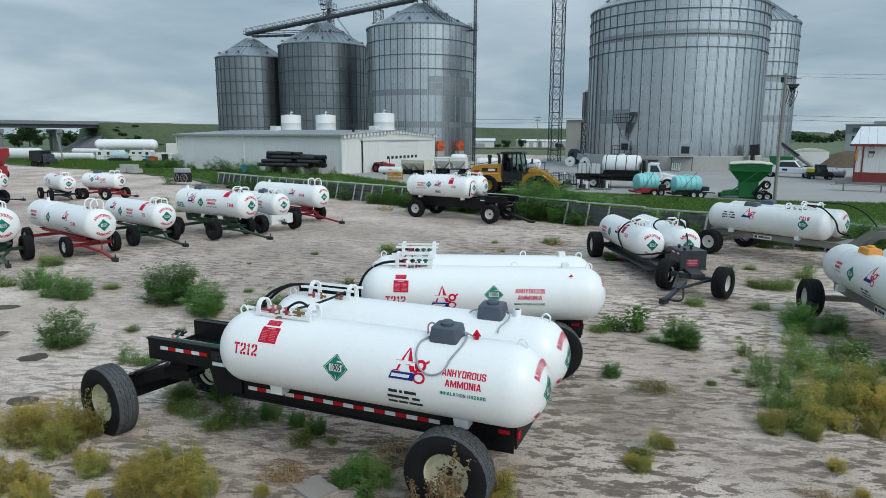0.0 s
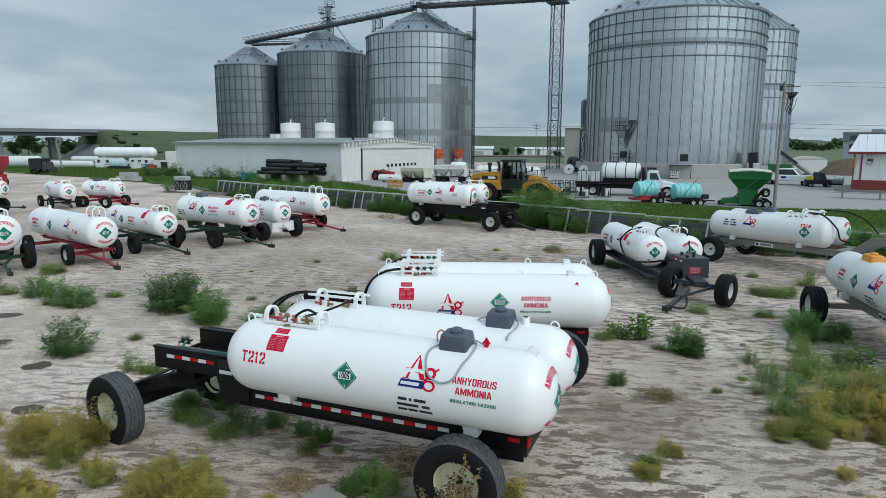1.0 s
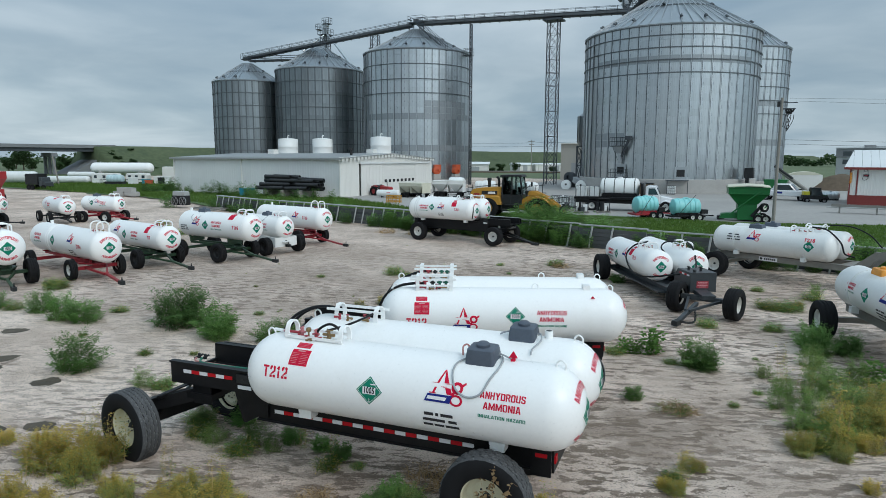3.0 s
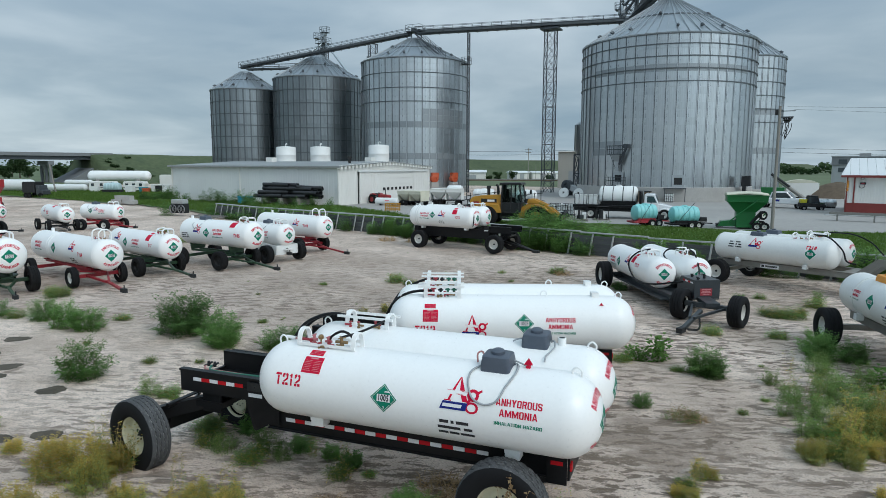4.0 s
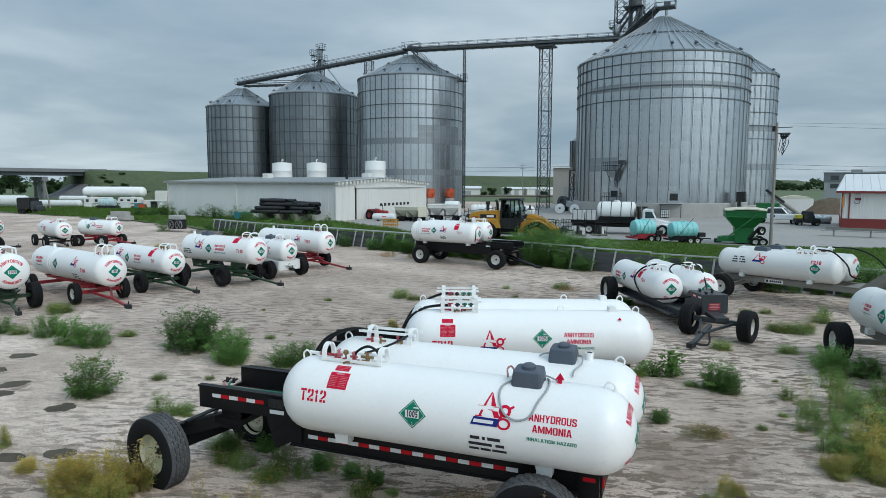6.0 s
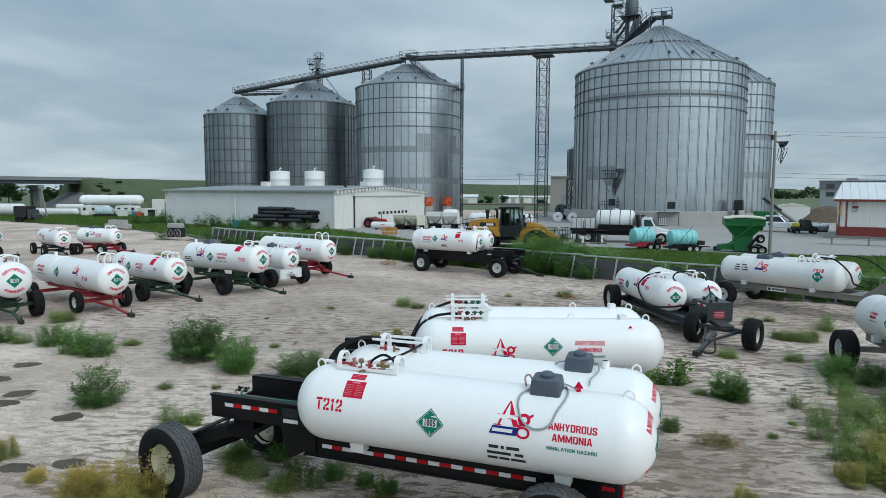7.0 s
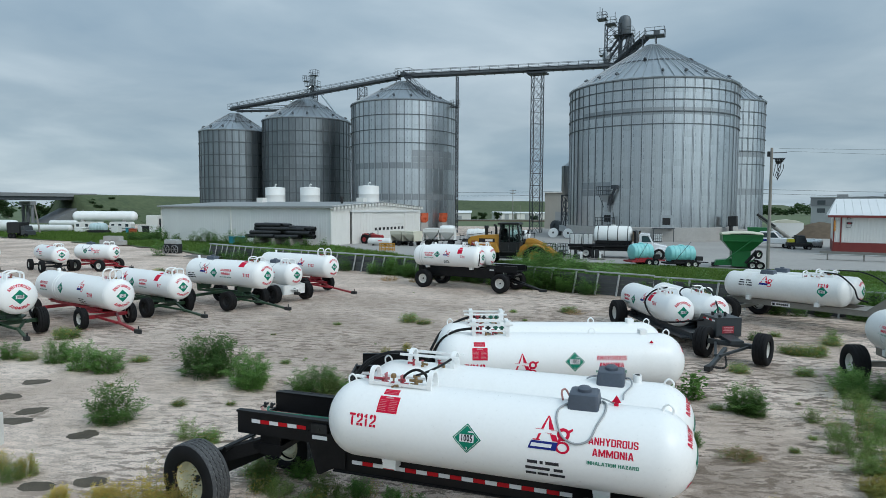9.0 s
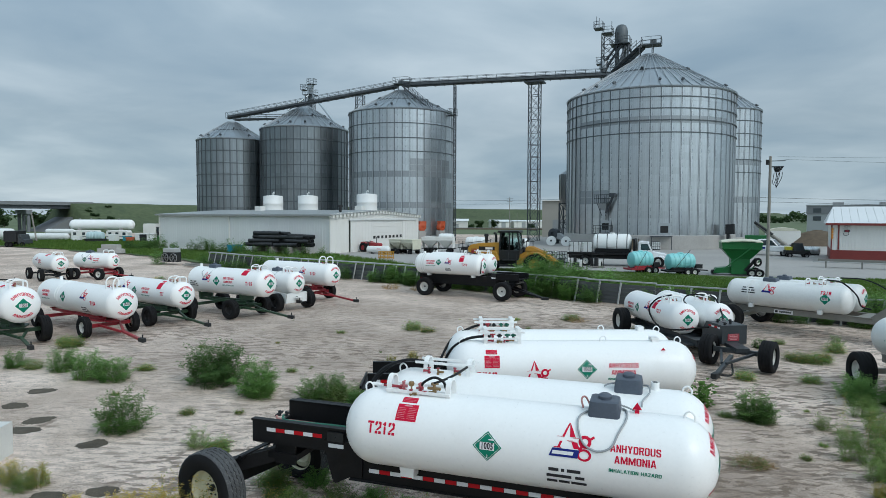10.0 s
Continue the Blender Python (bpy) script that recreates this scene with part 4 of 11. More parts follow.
def tank_shell(parent, cx, cy, cz, L, R, hd=0.62, mat=None, label="", weld=True, bands=()):
    sh = Shell(cx, cy, cz, L, R, hd)
    prof = [(0.002, -L / 2)]
    for i in range(1, 11):
        b = math.pi / 2 * i / 10
        prof.append((R * math.sin(b), -sh.s - hd * R * math.cos(b)))
    prof += [(R * 1.0001, -sh.s + 0.25 * k * sh.s) for k in range(1, 8)]
    for i in range(10, 0, -1):
        b = math.pi / 2 * i / 10
        prof.append((R * math.sin(b), sh.s + hd * R * math.cos(b)))
    prof.append((0.002, L / 2))
    bm = BM()
    lathe(bm, prof, 72, pose(cx, cy, cz, 0, 90, 0))
    tank = part("tank", bm, mat or M_WHITE, parent, label, 2)
    if weld:
        for u in (-sh.s, sh.s):
            bm = BM()
            lathe(bm, [(R - 0.004, u - 0.012), (R + 0.004, u - 0.006), (R + 0.004, u + 0.006), (R - 0.004, u + 0.012)], 72, pose(cx, cy, cz, 0, 90, 0), False)
            part("weld_seam", bm, mat or M_WHITE, tank, "", True)
    for u in bands:
        bm = BM()
        lathe(bm, [(R - 0.004, u - 0.05), (R + 0.012, u - 0.045), (R + 0.012, u + 0.045), (R - 0.004, u + 0.05)], 72, pose(cx, cy, cz, 0, 90, 0), False)
        part("band", bm, mat or M_WHITE, tank, "", True)
    return tank, sh


def hoop(bm, sh, u, half, h, r=0.022, across=True, lean=0.0):
    """A bent-pipe hoop standing on top of a tank."""
    cx, cy, cz = sh.c
    z0 = cz + sh.R
    if across:
        pts = [(cx + u, cy - half, z0 - 0.10), (cx + u + lean * 0.6, cy - half * 0.98, z0 + h * 0.6), (cx + u + lean, cy - half * 0.55, z0 + h * 0.95), (cx + u + lean, cy, z0 + h),
               (cx + u + lean, cy + half * 0.55, z0 + h * 0.95), (cx + u + lean * 0.6, cy + half * 0.98, z0 + h * 0.6), (cx + u, cy + half, z0 - 0.10)]
    else:
        pts = [(cx + u - half, cy + lean, z0 - 0.06), (cx + u - half * 0.9, cy + lean, z0 + h * 0.6), (cx + u - half * 0.5, cy + lean, z0 + h * 0.95), (cx + u, cy + lean, z0 + h),
               (cx + u + half * 0.5, cy + lean, z0 + h * 0.95), (cx + u + half * 0.9, cy + lean, z0 + h * 0.6), (cx + u + half, cy + lean, z0 - 0.06)]
    return tube(bm, bez(pts, 5), r, 8)


def valves(tank, sh, u0, u1, seed=1, near=-0.05):
    """Brass valves with hand wheels between the guards."""
    rv = random.Random(seed)
    cx, cy, cz = sh.c
    z0 = cz + sh.R - 0.02
    n = 4
    for i in range(n):
        u = u0 + (u1 - u0) * (i + 0.5) / n + rv.uniform(-0.04, 0.04)
        y = cy + near + rv.uniform(-0.10, 0.10)
        bm = BM()
        h = rv.uniform(0.05, 0.09)
        lathe(bm, [(0.022, -0.03), (0.022, 0.02), (0.012, 0.03), (0.014, h * 0.6), (0.019, h * 0.62), (0.016, h)], 12, pose(cx + u, y, z0))
        rod(bm, (cx + u, y, z0 + h * 0.55), (cx + u + rv.choice((-1, 1)) * 0.09, y - 0.02, z0 + h * 0.55), 0.014, 0.019, 10)
        v = part("valve", bm, M_BRASS if i % 2 else M_VALVERED, tank, "worn brass valve" if i % 2 else "faded red valve", True)
        bm = BM()
        lathe(bm, [(0.024, h + 0.01), (0.028, h + 0.013), (0.028, h + 0.022), (0.015, h + 0.024)], 12, pose(cx + u, y, z0))
        part("hand_wheel", bm, M_VALVERED, tank, "faded red hand wheel", True)


def lug(bm, sh, u, y=0.0):
    """A lifting ring welded on top."""
    cx, cy, cz = sh.c
    z = cz + math.sqrt(max(0.01, sh.radius(u) ** 2 - y * y))
    return tube(bm, bez([(cx + u - 0.05, cy + y, z - 0.03), (cx + u - 0.055, cy + y, z + 0.05), (cx + u, cy + y, z + 0.095), (cx + u + 0.055, cy + y, z + 0.05), (cx + u + 0.05, cy + y, z - 0.03)], 5), 0.013, 8)


def cover_box(tank, sh, u, mat, w=0.46, d=0.34, h=0.22, y=0.0, tip=0.0):
    """Moulded plastic cover with a domed cap over the level gauge."""
    cx, cy, cz = sh.c
    z = cz + sh.R - 0.07
    m = pose(cx + u, cy + y, z, tip, 0, 0)
    bm = BM()
    lo = []
    for zz, kx, ky in ((0, 1.0, 1.0), (h * 0.55, 0.97, 0.96), (h * 0.95, 0.90, 0.84), (h, 0.82, 0.74)):
        a, b, r = w / 2 * kx, d / 2 * ky, 0.04
        lp = []
        for sx, sy, t0 in ((1, 1, 0), (-1, 1, 90), (-1, -1, 180), (1, -1, 270)):
            for t in (0, 30, 60, 90):
                lp.append(m @ Vector((sx * (a - r) + r * math.cos(radians(t0 + t)), sy * (b - r) + r * math.sin(radians(t0 + t)), zz)))
        lo.append(lp)
    rings(bm, lo)
    part("gauge_cover", bm, mat, tank, "moulded plastic gauge cover", True)
    bm = BM()
    lathe(bm, [(0.085, h - 0.01), (0.085, h + 0.035), (0.06, h + 0.055), (0.02, h + 0.058)], 20, m)
    part("cover_cap", bm, mat, tank, "", True)
    bm = BM()
    box(bm, -w / 2 - 0.012, w / 2 + 0.012, -d / 2 - 0.012, d / 2 + 0.012, -0.02, 0.012, m)
    part("cover_rim", bm, M_HOSEGREY, tank, "", False, 0.004)


# ---- wheels ----
@functools.lru_cache(maxsize=None)
def tyre_mesh(r, w, treaded):
    """A tyre round the y axis, with ribs and cross-cut blocks on the tread."""
    n = 120 if treaded else 40
    hw = w / 2
    prof = [(r * 0.52, -hw * 0.62), (r * 0.56, -hw * 0.84), (r * 0.72, -hw * 0.99), (r * 0.86, -hw * 0.98), (r * 0.955, -hw * 0.86)]
    k = 5 if treaded else 4
    gw = 0.05
    xs = []
    for i in range(k):
        a, b = -0.84 + 1.68 * i / k, -0.84 + 1.68 * (i + 1) / k
        xs += [(a + gw, 1), (b - gw, 1)] + ([(b - gw * 0.6, 0), (b + gw * 0.6, 0)] if i < k - 1 else [])
    for x, up in xs:
        prof.append(((r * (1 - 0.018 * x * x)) - (0 if up else 0.016), hw * x))
    prof += [(a, -b) for a, b in prof[4::-1]]
    bm = BM()
    lp = []
    for q, (rr, y) in enumerate(prof):
        ring = []
        for i in range(n):
            a = 2 * math.pi * i / n
            d = rr
            yy = y + (0.045 * hw * (1 if i % 2 else -1) if treaded and 7 <= q < len(prof) - 7 else 0.0)
            if treaded and 5 <= q < len(prof) - 5 and rr > r * 0.965:
                if (i + (q * 2) % 5) % 4 == 0:
                    d -= 0.012
            if treaded and q in (4, len(prof) - 5) and i % 4 < 2:
                d += 0.004
            ring.append(Vector((d * math.cos(a), yy, d * math.sin(a))))
        lp.append(ring)
    rings(bm, lp, True, False, False)
    bmesh.ops.recalc_face_normals(bm, faces=bm.faces[:])
    me = mesh_of("tyre", bm, M_RUBBER, True)
    me.materials.append(M_TREAD if treaded else M_RUBBER)
    me.materials.append(M_TREADDUST if treaded else M_RUBBER)
    low = [0] * 5 + [0 if up else 1 for _, up in xs] + [0] * 5
    kind = [2 if low[q] and low[q + 1] else 1 if 4 <= q < len(prof) - 5 else 0 for q in range(len(prof) - 1)]
    me.polygons.foreach_set("material_index", [kind[k // n] for k in range(len(me.polygons))])
    return me


@functools.lru_cache(maxsize=None)
def rim_mesh(r, w, mat_name, dish):
    """A dished steel wheel open to -y, with hub, bolts and hand holes."""
    ro = r * 0.535
    hw = w / 2
    d = hw * dish
    bm = BM()
    m = pose(0, 0, 0, 90, 0, 0)
    lathe(bm, [(ro, hw * 0.66), (ro * 1.05, hw * 0.70), (ro * 1.03, hw * 0.62), (ro * 0.93, hw * 0.5), (ro * 0.90, d + hw * 0.10), (ro * 0.86, d), (ro * 0.62, d - hw * 0.10),
               (ro * 0.56, d - hw * 0.02), (ro * 0.34, d), (0.002, d)], 40, m, False)
    lathe(bm, [(ro * 0.915, -hw * 0.34), (ro * 0.93, -hw * 0.55), (ro * 1.03, -hw * 0.66)], 40, m, False)
    bmesh.ops.recalc_face_normals(bm, faces=bm.faces[:])
    return mesh_of("rim", bm, bpy.data.materials[mat_name], True)


@functools.lru_cache(maxsize=None)
def hub_mesh(r, w, dish):
    ro, hw = r * 0.535, w / 2
    d = hw * dish
    bm = BM()
    m = pose(0, 0, 0, 90, 0, 0)
    lathe(bm, [(ro * 0.17, d - hw * 0.02), (ro * 0.17, d + hw * 0.16), (ro * 0.13, d + hw * 0.22), (0.002, d + hw * 0.23)], 16, m, False)
    return mesh_of("hub", bm, M_DARKMACH, True)


@functools.lru_cache(maxsize=None)
def bolt_mesh(r):
    bm = BM()
    lathe(bm, [(r, -0.01), (r, r), (r * 0.6, r * 1.4), (0.001, r * 1.45)], 6, None, False)
    return mesh_of("wheel_bolt", bm, M_DARKMACH)


def wheel(parent, x, y, z, r, w, rim=None, treaded=False, turn=0.0, dish=0.12, spin=0.0):
    """Tyre with rim and hub; the dished side faces the thing's -y unless turned by 180."""
    rim = rim or M_CREAM
    dish = -0.18 if treaded else dish
    ty = piece("tyre", tyre_mesh(r, w, treaded), parent, pose(x, y, z, 0, 0, turn) @ pose(0, 0, 0, 0, spin, 0))
    piece("rim", rim_mesh(r, w, rim.name, dish), ty, Matrix())
    piece("hub", hub_mesh(r, w, dish), ty, Matrix())
    if treaded:
        for i in range(8):
            a = 2 * math.pi * i / 8
            piece("wheel_bolt", bolt_mesh(r * 0.024), ty, pose(r * 0.19 * math.cos(a), -w * 0.5 * dish, r * 0.19 * math.sin(a), 90, 0, 0))
    return ty


# ---- nurse tank trailers ----
def tape_strip(parent, x0, x1, y, z, h=0.055, first_red=False, unit=0.165):
    n = int(round((x1 - x0) / unit))
    for i in range(n):
        bm = BM()
        a = x0 + (x1 - x0) * i / n
        box(bm, a + 0.003, a + (x1 - x0) / n - 0.003, y - 0.004, y + 0.002, z - h / 2, z + h / 2)
        red = (i % 2 == 0) == first_red
        part("reflector_tape", bm, M_TAPE_RED if red else M_TAPE_WHITE, parent)


def twin_trailer(name, at, label, number, L=4.8, R=0.52, zc=1.53, gap=1.2, frame=None, rim=None, tr=0.55, tw=0.42, detail=True, front=-1, decals=None, rail_y=0.10,
                 mat=None, xr=1.35, xf=-4.44, steer=0.0, hd=0.66, low=0.66, wz=None, weld=False, tapes=True, guard="hoop", stubs=(0, 1), neck=4.09):
    """Two long pressure tanks side by side on a four-wheel frame with a raised neck. front=-1: the neck is at the -x end."""
    frame = frame or M_BLACK
    th = thing(name, at, label, "nurse tank trailer", "nurse tank trailers")
    f = front
    y0, y1 = rail_y, gap - rail_y
    zt = zc - R - 0.03
    # main rails with flanges
    for y, s in ((y0, -1), (y1, 1)):
        bm = BM()
        beam = [(-0.07, low - 0.004), (0.07, low - 0.004), (0.07, low + 0.02), (0.04, low + 0.02), (0.04, zt - 0.02), (0.07, zt - 0.02),
                (0.07, zt + 0.004), (-0.07, zt + 0.004), (-0.07, zt - 0.02), (-0.04, zt - 0.02), (-0.04, low + 0.02), (-0.07, low + 0.02)]
        rings(bm, [[(x, y + a, b) for a, b in beam] for x in (-f * 1.95, f * 2.45)])
        bmesh.ops.recalc_face_normals(bm, faces=bm.faces[:])
        part("main_rail", bm, frame, th, "", False, 0.004)
        bm = BM()
        box(bm, min(f * 2.3, f * neck), max(f * 2.3, f * neck), y - 0.035, y + 0.035, 1.02, 1.365)
        box(bm, min(f * 2.3, f * neck), max(f * 2.3, f * neck), y - 0.035 - (0.03 if s < 0 else 0), y + 0.035 + (0.03 if s > 0 else 0), 1.345, 1.375)
        part("neck_rail", bm, frame, th, "", False, 0.004)
        bm = BM()
        pl = [(f * 2.24, low + 0.06), (f * 2.385, low + 0.07), (f * 2.655, low - 0.075), (f * 2.70, low - 0.06), (f * 2.83, 1.03), (f * 2.86, 1.2), (f * 2.28, 1.2), (f * 2.24, zt + 0.01)]
        extrude(bm, pl if f > 0 else pl[::-1], 0.03, pose(0, y - 0.045 if s < 0 else y + 0.015, 0, 90, 0, 0) @ pose(0, 0, 0 if s < 0 else 0))
        part("gusset_plate", bm, frame, th, "", False, 0.003)
    # far side wall of the neck tray, floor and end beam
    bm = BM()
    box(bm, min(f * 2.3, f * neck), max(f * 2.3, f * neck), y1 + 0.18, y1 + 0.22, 1.05, 1.34)
    part("tray_wall", bm, frame, th, "", False, 0.004)
    bm = BM()
    box(bm, min(f * 2.3, f * 4.06), max(f * 2.3, f * 4.06), y0 + 0.036, y1 + 0.18, 1.04, 1.06)
    part("tray_floor", bm, frame, th)
    bm = BM()
    box(bm, min(f * 4.06, f * 4.10), max(f * 4.06, f * 4.10), y0 + 0.036, y1 + 0.18, 1.061, 1.12)
    part("end_beam", bm, frame, th, "", False, 0.004)
    for x in (-1.9, -0.7, 0.6, 1.75):
        bm = BM()
        box(bm, x - 0.05, x + 0.05, y0 + 0.041, y1 - 0.041, low + 0.04, zt - 0.04)
        part("cross_member", bm, frame, th, "", False, 0.004)
    # rear bumper with lamps
    xe = -f * 1.97
    bm = BM()
    box(bm, min(xe, xe - f * 0.03), max(xe, xe - f * 0.03), y0 - 0.06, y1 + 0.06, low, zt)
    part("rear_plate", bm, frame, th, "", False, 0.004)
    bm = BM()
    box(bm, min(xe, xe + f * 0.26), max(xe, xe + f * 0.26), y0 - 0.10, y0 - 0.072, low - 0.05, zt)
    part("side_plate", bm, frame, th, "", False, 0.004)
    bm = BM()
    box(bm, min(xe + f * 0.05, xe + f * 0.20), max(xe + f * 0.05, xe + f * 0.20), y0 - 0.108, y0 - 0.10, low + 0.20, low + 0.25)
    part("side_reflector", bm, M_TAPE_RED, th, "red side reflector")
    for y in (y0, y1):
        bm = BM()
        box(bm, min(xe - f * 0.03, xe - f * 0.05), max(xe - f * 0.03, xe - f * 0.05), y - 0.05, y + 0.05, low + 0.12, low + 0.22)
        part("tail_lamp", bm, M_TAPE_RED, th, "red tail lamp")
    # rear axle
    rx = xr if f < 0 else -xr
    bm = BM()
    box(bm, rx - 0.07, rx + 0.07, -0.20, gap + 0.20, tr - 0.07, tr + 0.07)
    part("axle", bm, frame, th, "", False, 0.006)
    for y, t in ((-0.45, 0), (gap + 0.26, 180)):
        wheel(th, rx + (f * 0.14 if y > 0 and detail else 0), y, (wz or tr) - (0.05 if y > 0 and detail else 0), tr, tw, rim, detail, t, spin=rx * 37 % 90)
    # front axle, turned by steer about its near wheel's place
    ax = xf if f < 0 else -xf
    zw = wz or tr
    am = pose(ax, -0.45, 0, 0, 0, steer)
    bm = BM()
    box(bm, -0.07, 0.07, 0.20, gap + 0.50, zw - 0.07, zw + 0.07, am)
    part("axle", bm, frame, th, "", False, 0.006)
    for y, t in ((0.0, 0), (gap + 0.72, 180)):
        p = am @ Vector((0, y, 0))
        wheel(th, p.x, p.y, zw - (0.05 if y > 0 and detail else 0), tr, tw, rim, detail, t + steer, spin=ax * 37 % 90)
    mid = am @ Vector((0, gap / 2 + 0.36, 0))
    pv = f * 3.62
    for y, q in ((0.36, -0.30), (gap + 0.36, 0.30)):
        p = am @ Vector((0, y, 0))
        bm = BM()
        bar(bm, (p.x, p.y, zw + 0.22), (pv + f * 0.05, gap / 2 + q, 0.84), 0.13, 0.20)
        part("steering_arm", bm, frame, th, "", False, 0.006)
        bm = BM()
        bar(bm, (p.x - f * 0.10, p.y - 0.02, zw + 0.345), (pv + f * 0.35, gap / 2 + q, 0.93), 0.10, 0.02)
        rod(bm, (p.x - f * 0.22, p.y - 0.07, zw + 0.38), (p.x - f * 0.22, p.y + 0.07, zw + 0.38), 0.035, 0.035, 10)
        part("bracket_plate", bm, frame, th, "", False, 0.003)
    for q in (-0.12, 0.14):
        bm = BM()
        rod(bm, (mid.x - f * 0.12, mid.y + q * 2.2, zw + 0.20), (pv + f * 0.42, gap / 2 + q, 0.92), 0.030, 0.030, 10)
        rod(bm, (pv + f * 0.42, gap / 2 + q, 0.92), (pv + f * 0.1, gap / 2 + q * 0.6, 0.99), 0.016, 0.016, 8)
        part("steering_ram", bm, M_STEEL, th, "dull steel steering ram", True)
    bm = BM()
    box(bm, -0.12, 0.12, 0.45, gap + 0.27, zw + 0.07, zw + 0.13, am)
    part("axle_plate", bm, frame, th, "", False, 0.01)
    bm = BM()
    lathe(bm, [(0.28, 0.86), (0.30, 0.90), (0.30, 0.96), (0.22, 0.98), (0.22, 1.04)], 28, pose(pv, gap / 2, 0))
    part("turntable", bm, frame, th, "", True)
    bm = BM()
    box(bm, pv - 0.26, pv + 0.26, 0.12, gap - 0.12, 0.78, 0.87)
    part("pivot_frame", bm, frame, th, "", False, 0.01)
    for y in (0.16, gap - 0.16):
        bm = BM()
        box(bm, pv - 0.12, pv + 0.22, y - 0.02, y + 0.02, 0.70, 1.03)
        part("pivot_cheek", bm, frame, th, "", False, 0.006)
    for x in (xr if f < 0 else -xr,):
        for y in (y0, y1):
            bm = BM()
            box(bm, x - 0.28, x + 0.28, y - 0.03, y + 0.03, tr + 0.07, low - 0.004)
            part("spring_hanger", bm, frame, th, "", False, 0.01)
    if tapes:
        tape_strip(th, min(f * 2.15, -f * 0.95), max(f * 2.15, -f * 0.95), y0 - 0.072 + 0.03, low + (zt - low) * 0.52, unit=0.165)
        tape_strip(th, min(f * 3.84, f * 2.90), max(f * 3.84, f * 2.90), y0 - 0.037, 1.227, unit=0.162)
    bm = BM()
    box(bm, f * 2.65 - 0.12, f * 2.65 + 0.07, y0 - 0.084, y0 - 0.076, 1.10, 1.155)
    box(bm, f * 2.65 + 0.075, f * 2.65 + 0.12, y0 - 0.084, y0 - 0.076, 1.10, 1.155)
    part("name_plate", bm, M_LABELWHITE, th, "pale metal name plate")
    bm = BM()
    box(bm, f * 2.66 - 0.13, f * 2.66 + 0.13, y0 - 0.086, y0 - 0.036, 1.19, 1.32)
    rod(bm, (f * 2.66, y0 - 0.10, 1.245), (f * 2.66, y0 - 0.085, 1.245), 0.02, 0.02, 10)
    part("lamp_plate", bm, M_DARKMACH, th, "", False, 0.004)
    # tanks
    for i, yc in enumerate((0.0, gap)):
        tank, sh = tank_shell(th, 0, yc, zc, L, R, hd, mat, "long white ammonia tank", weld)
        for u in (f * 1.48, -f * 1.32):
            bm = BM()
            extrude(bm, [(-0.10, 0), (0.10, 0), (0.12, 0.17), (-0.12, 0.17)], 0.18, pose(u, yc + 0.02, zt + 0.004, 90, 0, 0))
            if i == 0:
                box(bm, u - 0.095, u + 0.095, yc - 0.155, yc + 0.022, zt - 0.075, zt + 0.001)
            part("saddle", bm, mat or M_WHITE, tank, "white welded saddle", False, 0.006)
        uf = f * 1.36
        if guard == "ladder":
            # two flat-bar portals joined by long flat rails
            for u in (uf - 0.30, uf + 0.34):
                for yy in (-0.18, 0.18):
                    bm = BM()
                    box(bm, u - 0.035, u + 0.035, yc + yy - 0.010, yc + yy + 0.010, zc + R - 0.09, zc + R + 0.255)
                    part("guard_post", bm, mat or M_WHITE, tank, "", False, 0.003)
                bm = BM()
                box(bm, u - 0.035, u + 0.035, yc - 0.168, yc + 0.168, zc + R + 0.225, zc + R + 0.25)
                part("guard_bar", bm, mat or M_WHITE, tank, "", False, 0.003)
            for yy in (-0.20, 0.20):
                for zz in (0.075, 0.19):
                    bm = BM()
                    box(bm, uf - 0.45 if zz > 0.1 else uf - 0.36, uf + 0.44 if zz > 0.1 else uf + 0.36, yc + yy - 0.008, yc + yy + 0.008, zc + R + zz - 0.018, zc + R + zz + 0.018)
                    part("guard_rail", bm, mat or M_WHITE, tank, "white flat guard rail", False, 0.003)
        else:
            u0, u1 = (uf - 0.39, uf + 0.45) if i == 0 else (uf - 0.32, uf + 0.36)
            for u in (u0, u1):
                # flat strap bent to an arch
                arch = bez([(u, yc - 0.125, zc + R - 0.10), (u, yc - 0.125, zc + R + 0.08), (u, yc - 0.080, zc + R + 0.175), (u, yc, zc + R + 0.205),
                            (u, yc + 0.080, zc + R + 0.175), (u, yc + 0.125, zc + R + 0.08), (u, yc + 0.125, zc + R - 0.10)], 5)
                lo = []
                for k, p in enumerate(arch):
                    d = (arch[min(k + 1, len(arch) - 1)] - arch[max(k - 1, 0)]).normalized()
                    o = Vector((0, -d.z, d.y)) * 0.012
                    e = Vector((0.032, 0, 0))
                    lo.append([p - e - o, p + e - o, p + e + o, p - e + o])
                bm = BM()
                rings(bm, lo)
                bmesh.ops.recalc_face_normals(bm, faces=bm.faces[:])
                part("guard_hoop", bm, mat or M_WHITE, tank, "", False)
            for yy in (-0.14, 0.14):
                zz = (0.02 if yy < 0 else 0.05) if i == 0 else 0.14
                bm = BM()
                bar(bm, (u0 - (0.03 if i == 0 else 0.16), yc + yy, zc + R + zz), (u1 + (0.03 if i == 0 else 0.10), yc + yy, zc + R + zz), 0.030, 0.036)
                part("guard_rail", bm, mat or M_WHITE, tank, "", False, 0.005)
        valves(tank, sh, uf - 0.32, uf + 0.32, 3 + i)
        bm = BM()
        lug(bm, sh, f * (L / 2 - 0.30))
        part("lifting_lug", bm, mat or M_WHITE, tank, "", True)
        bm = BM()
        lug(bm, sh, -f * (L / 2 - 0.34))
        part("lifting_lug", bm, mat or M_WHITE, tank, "", True)
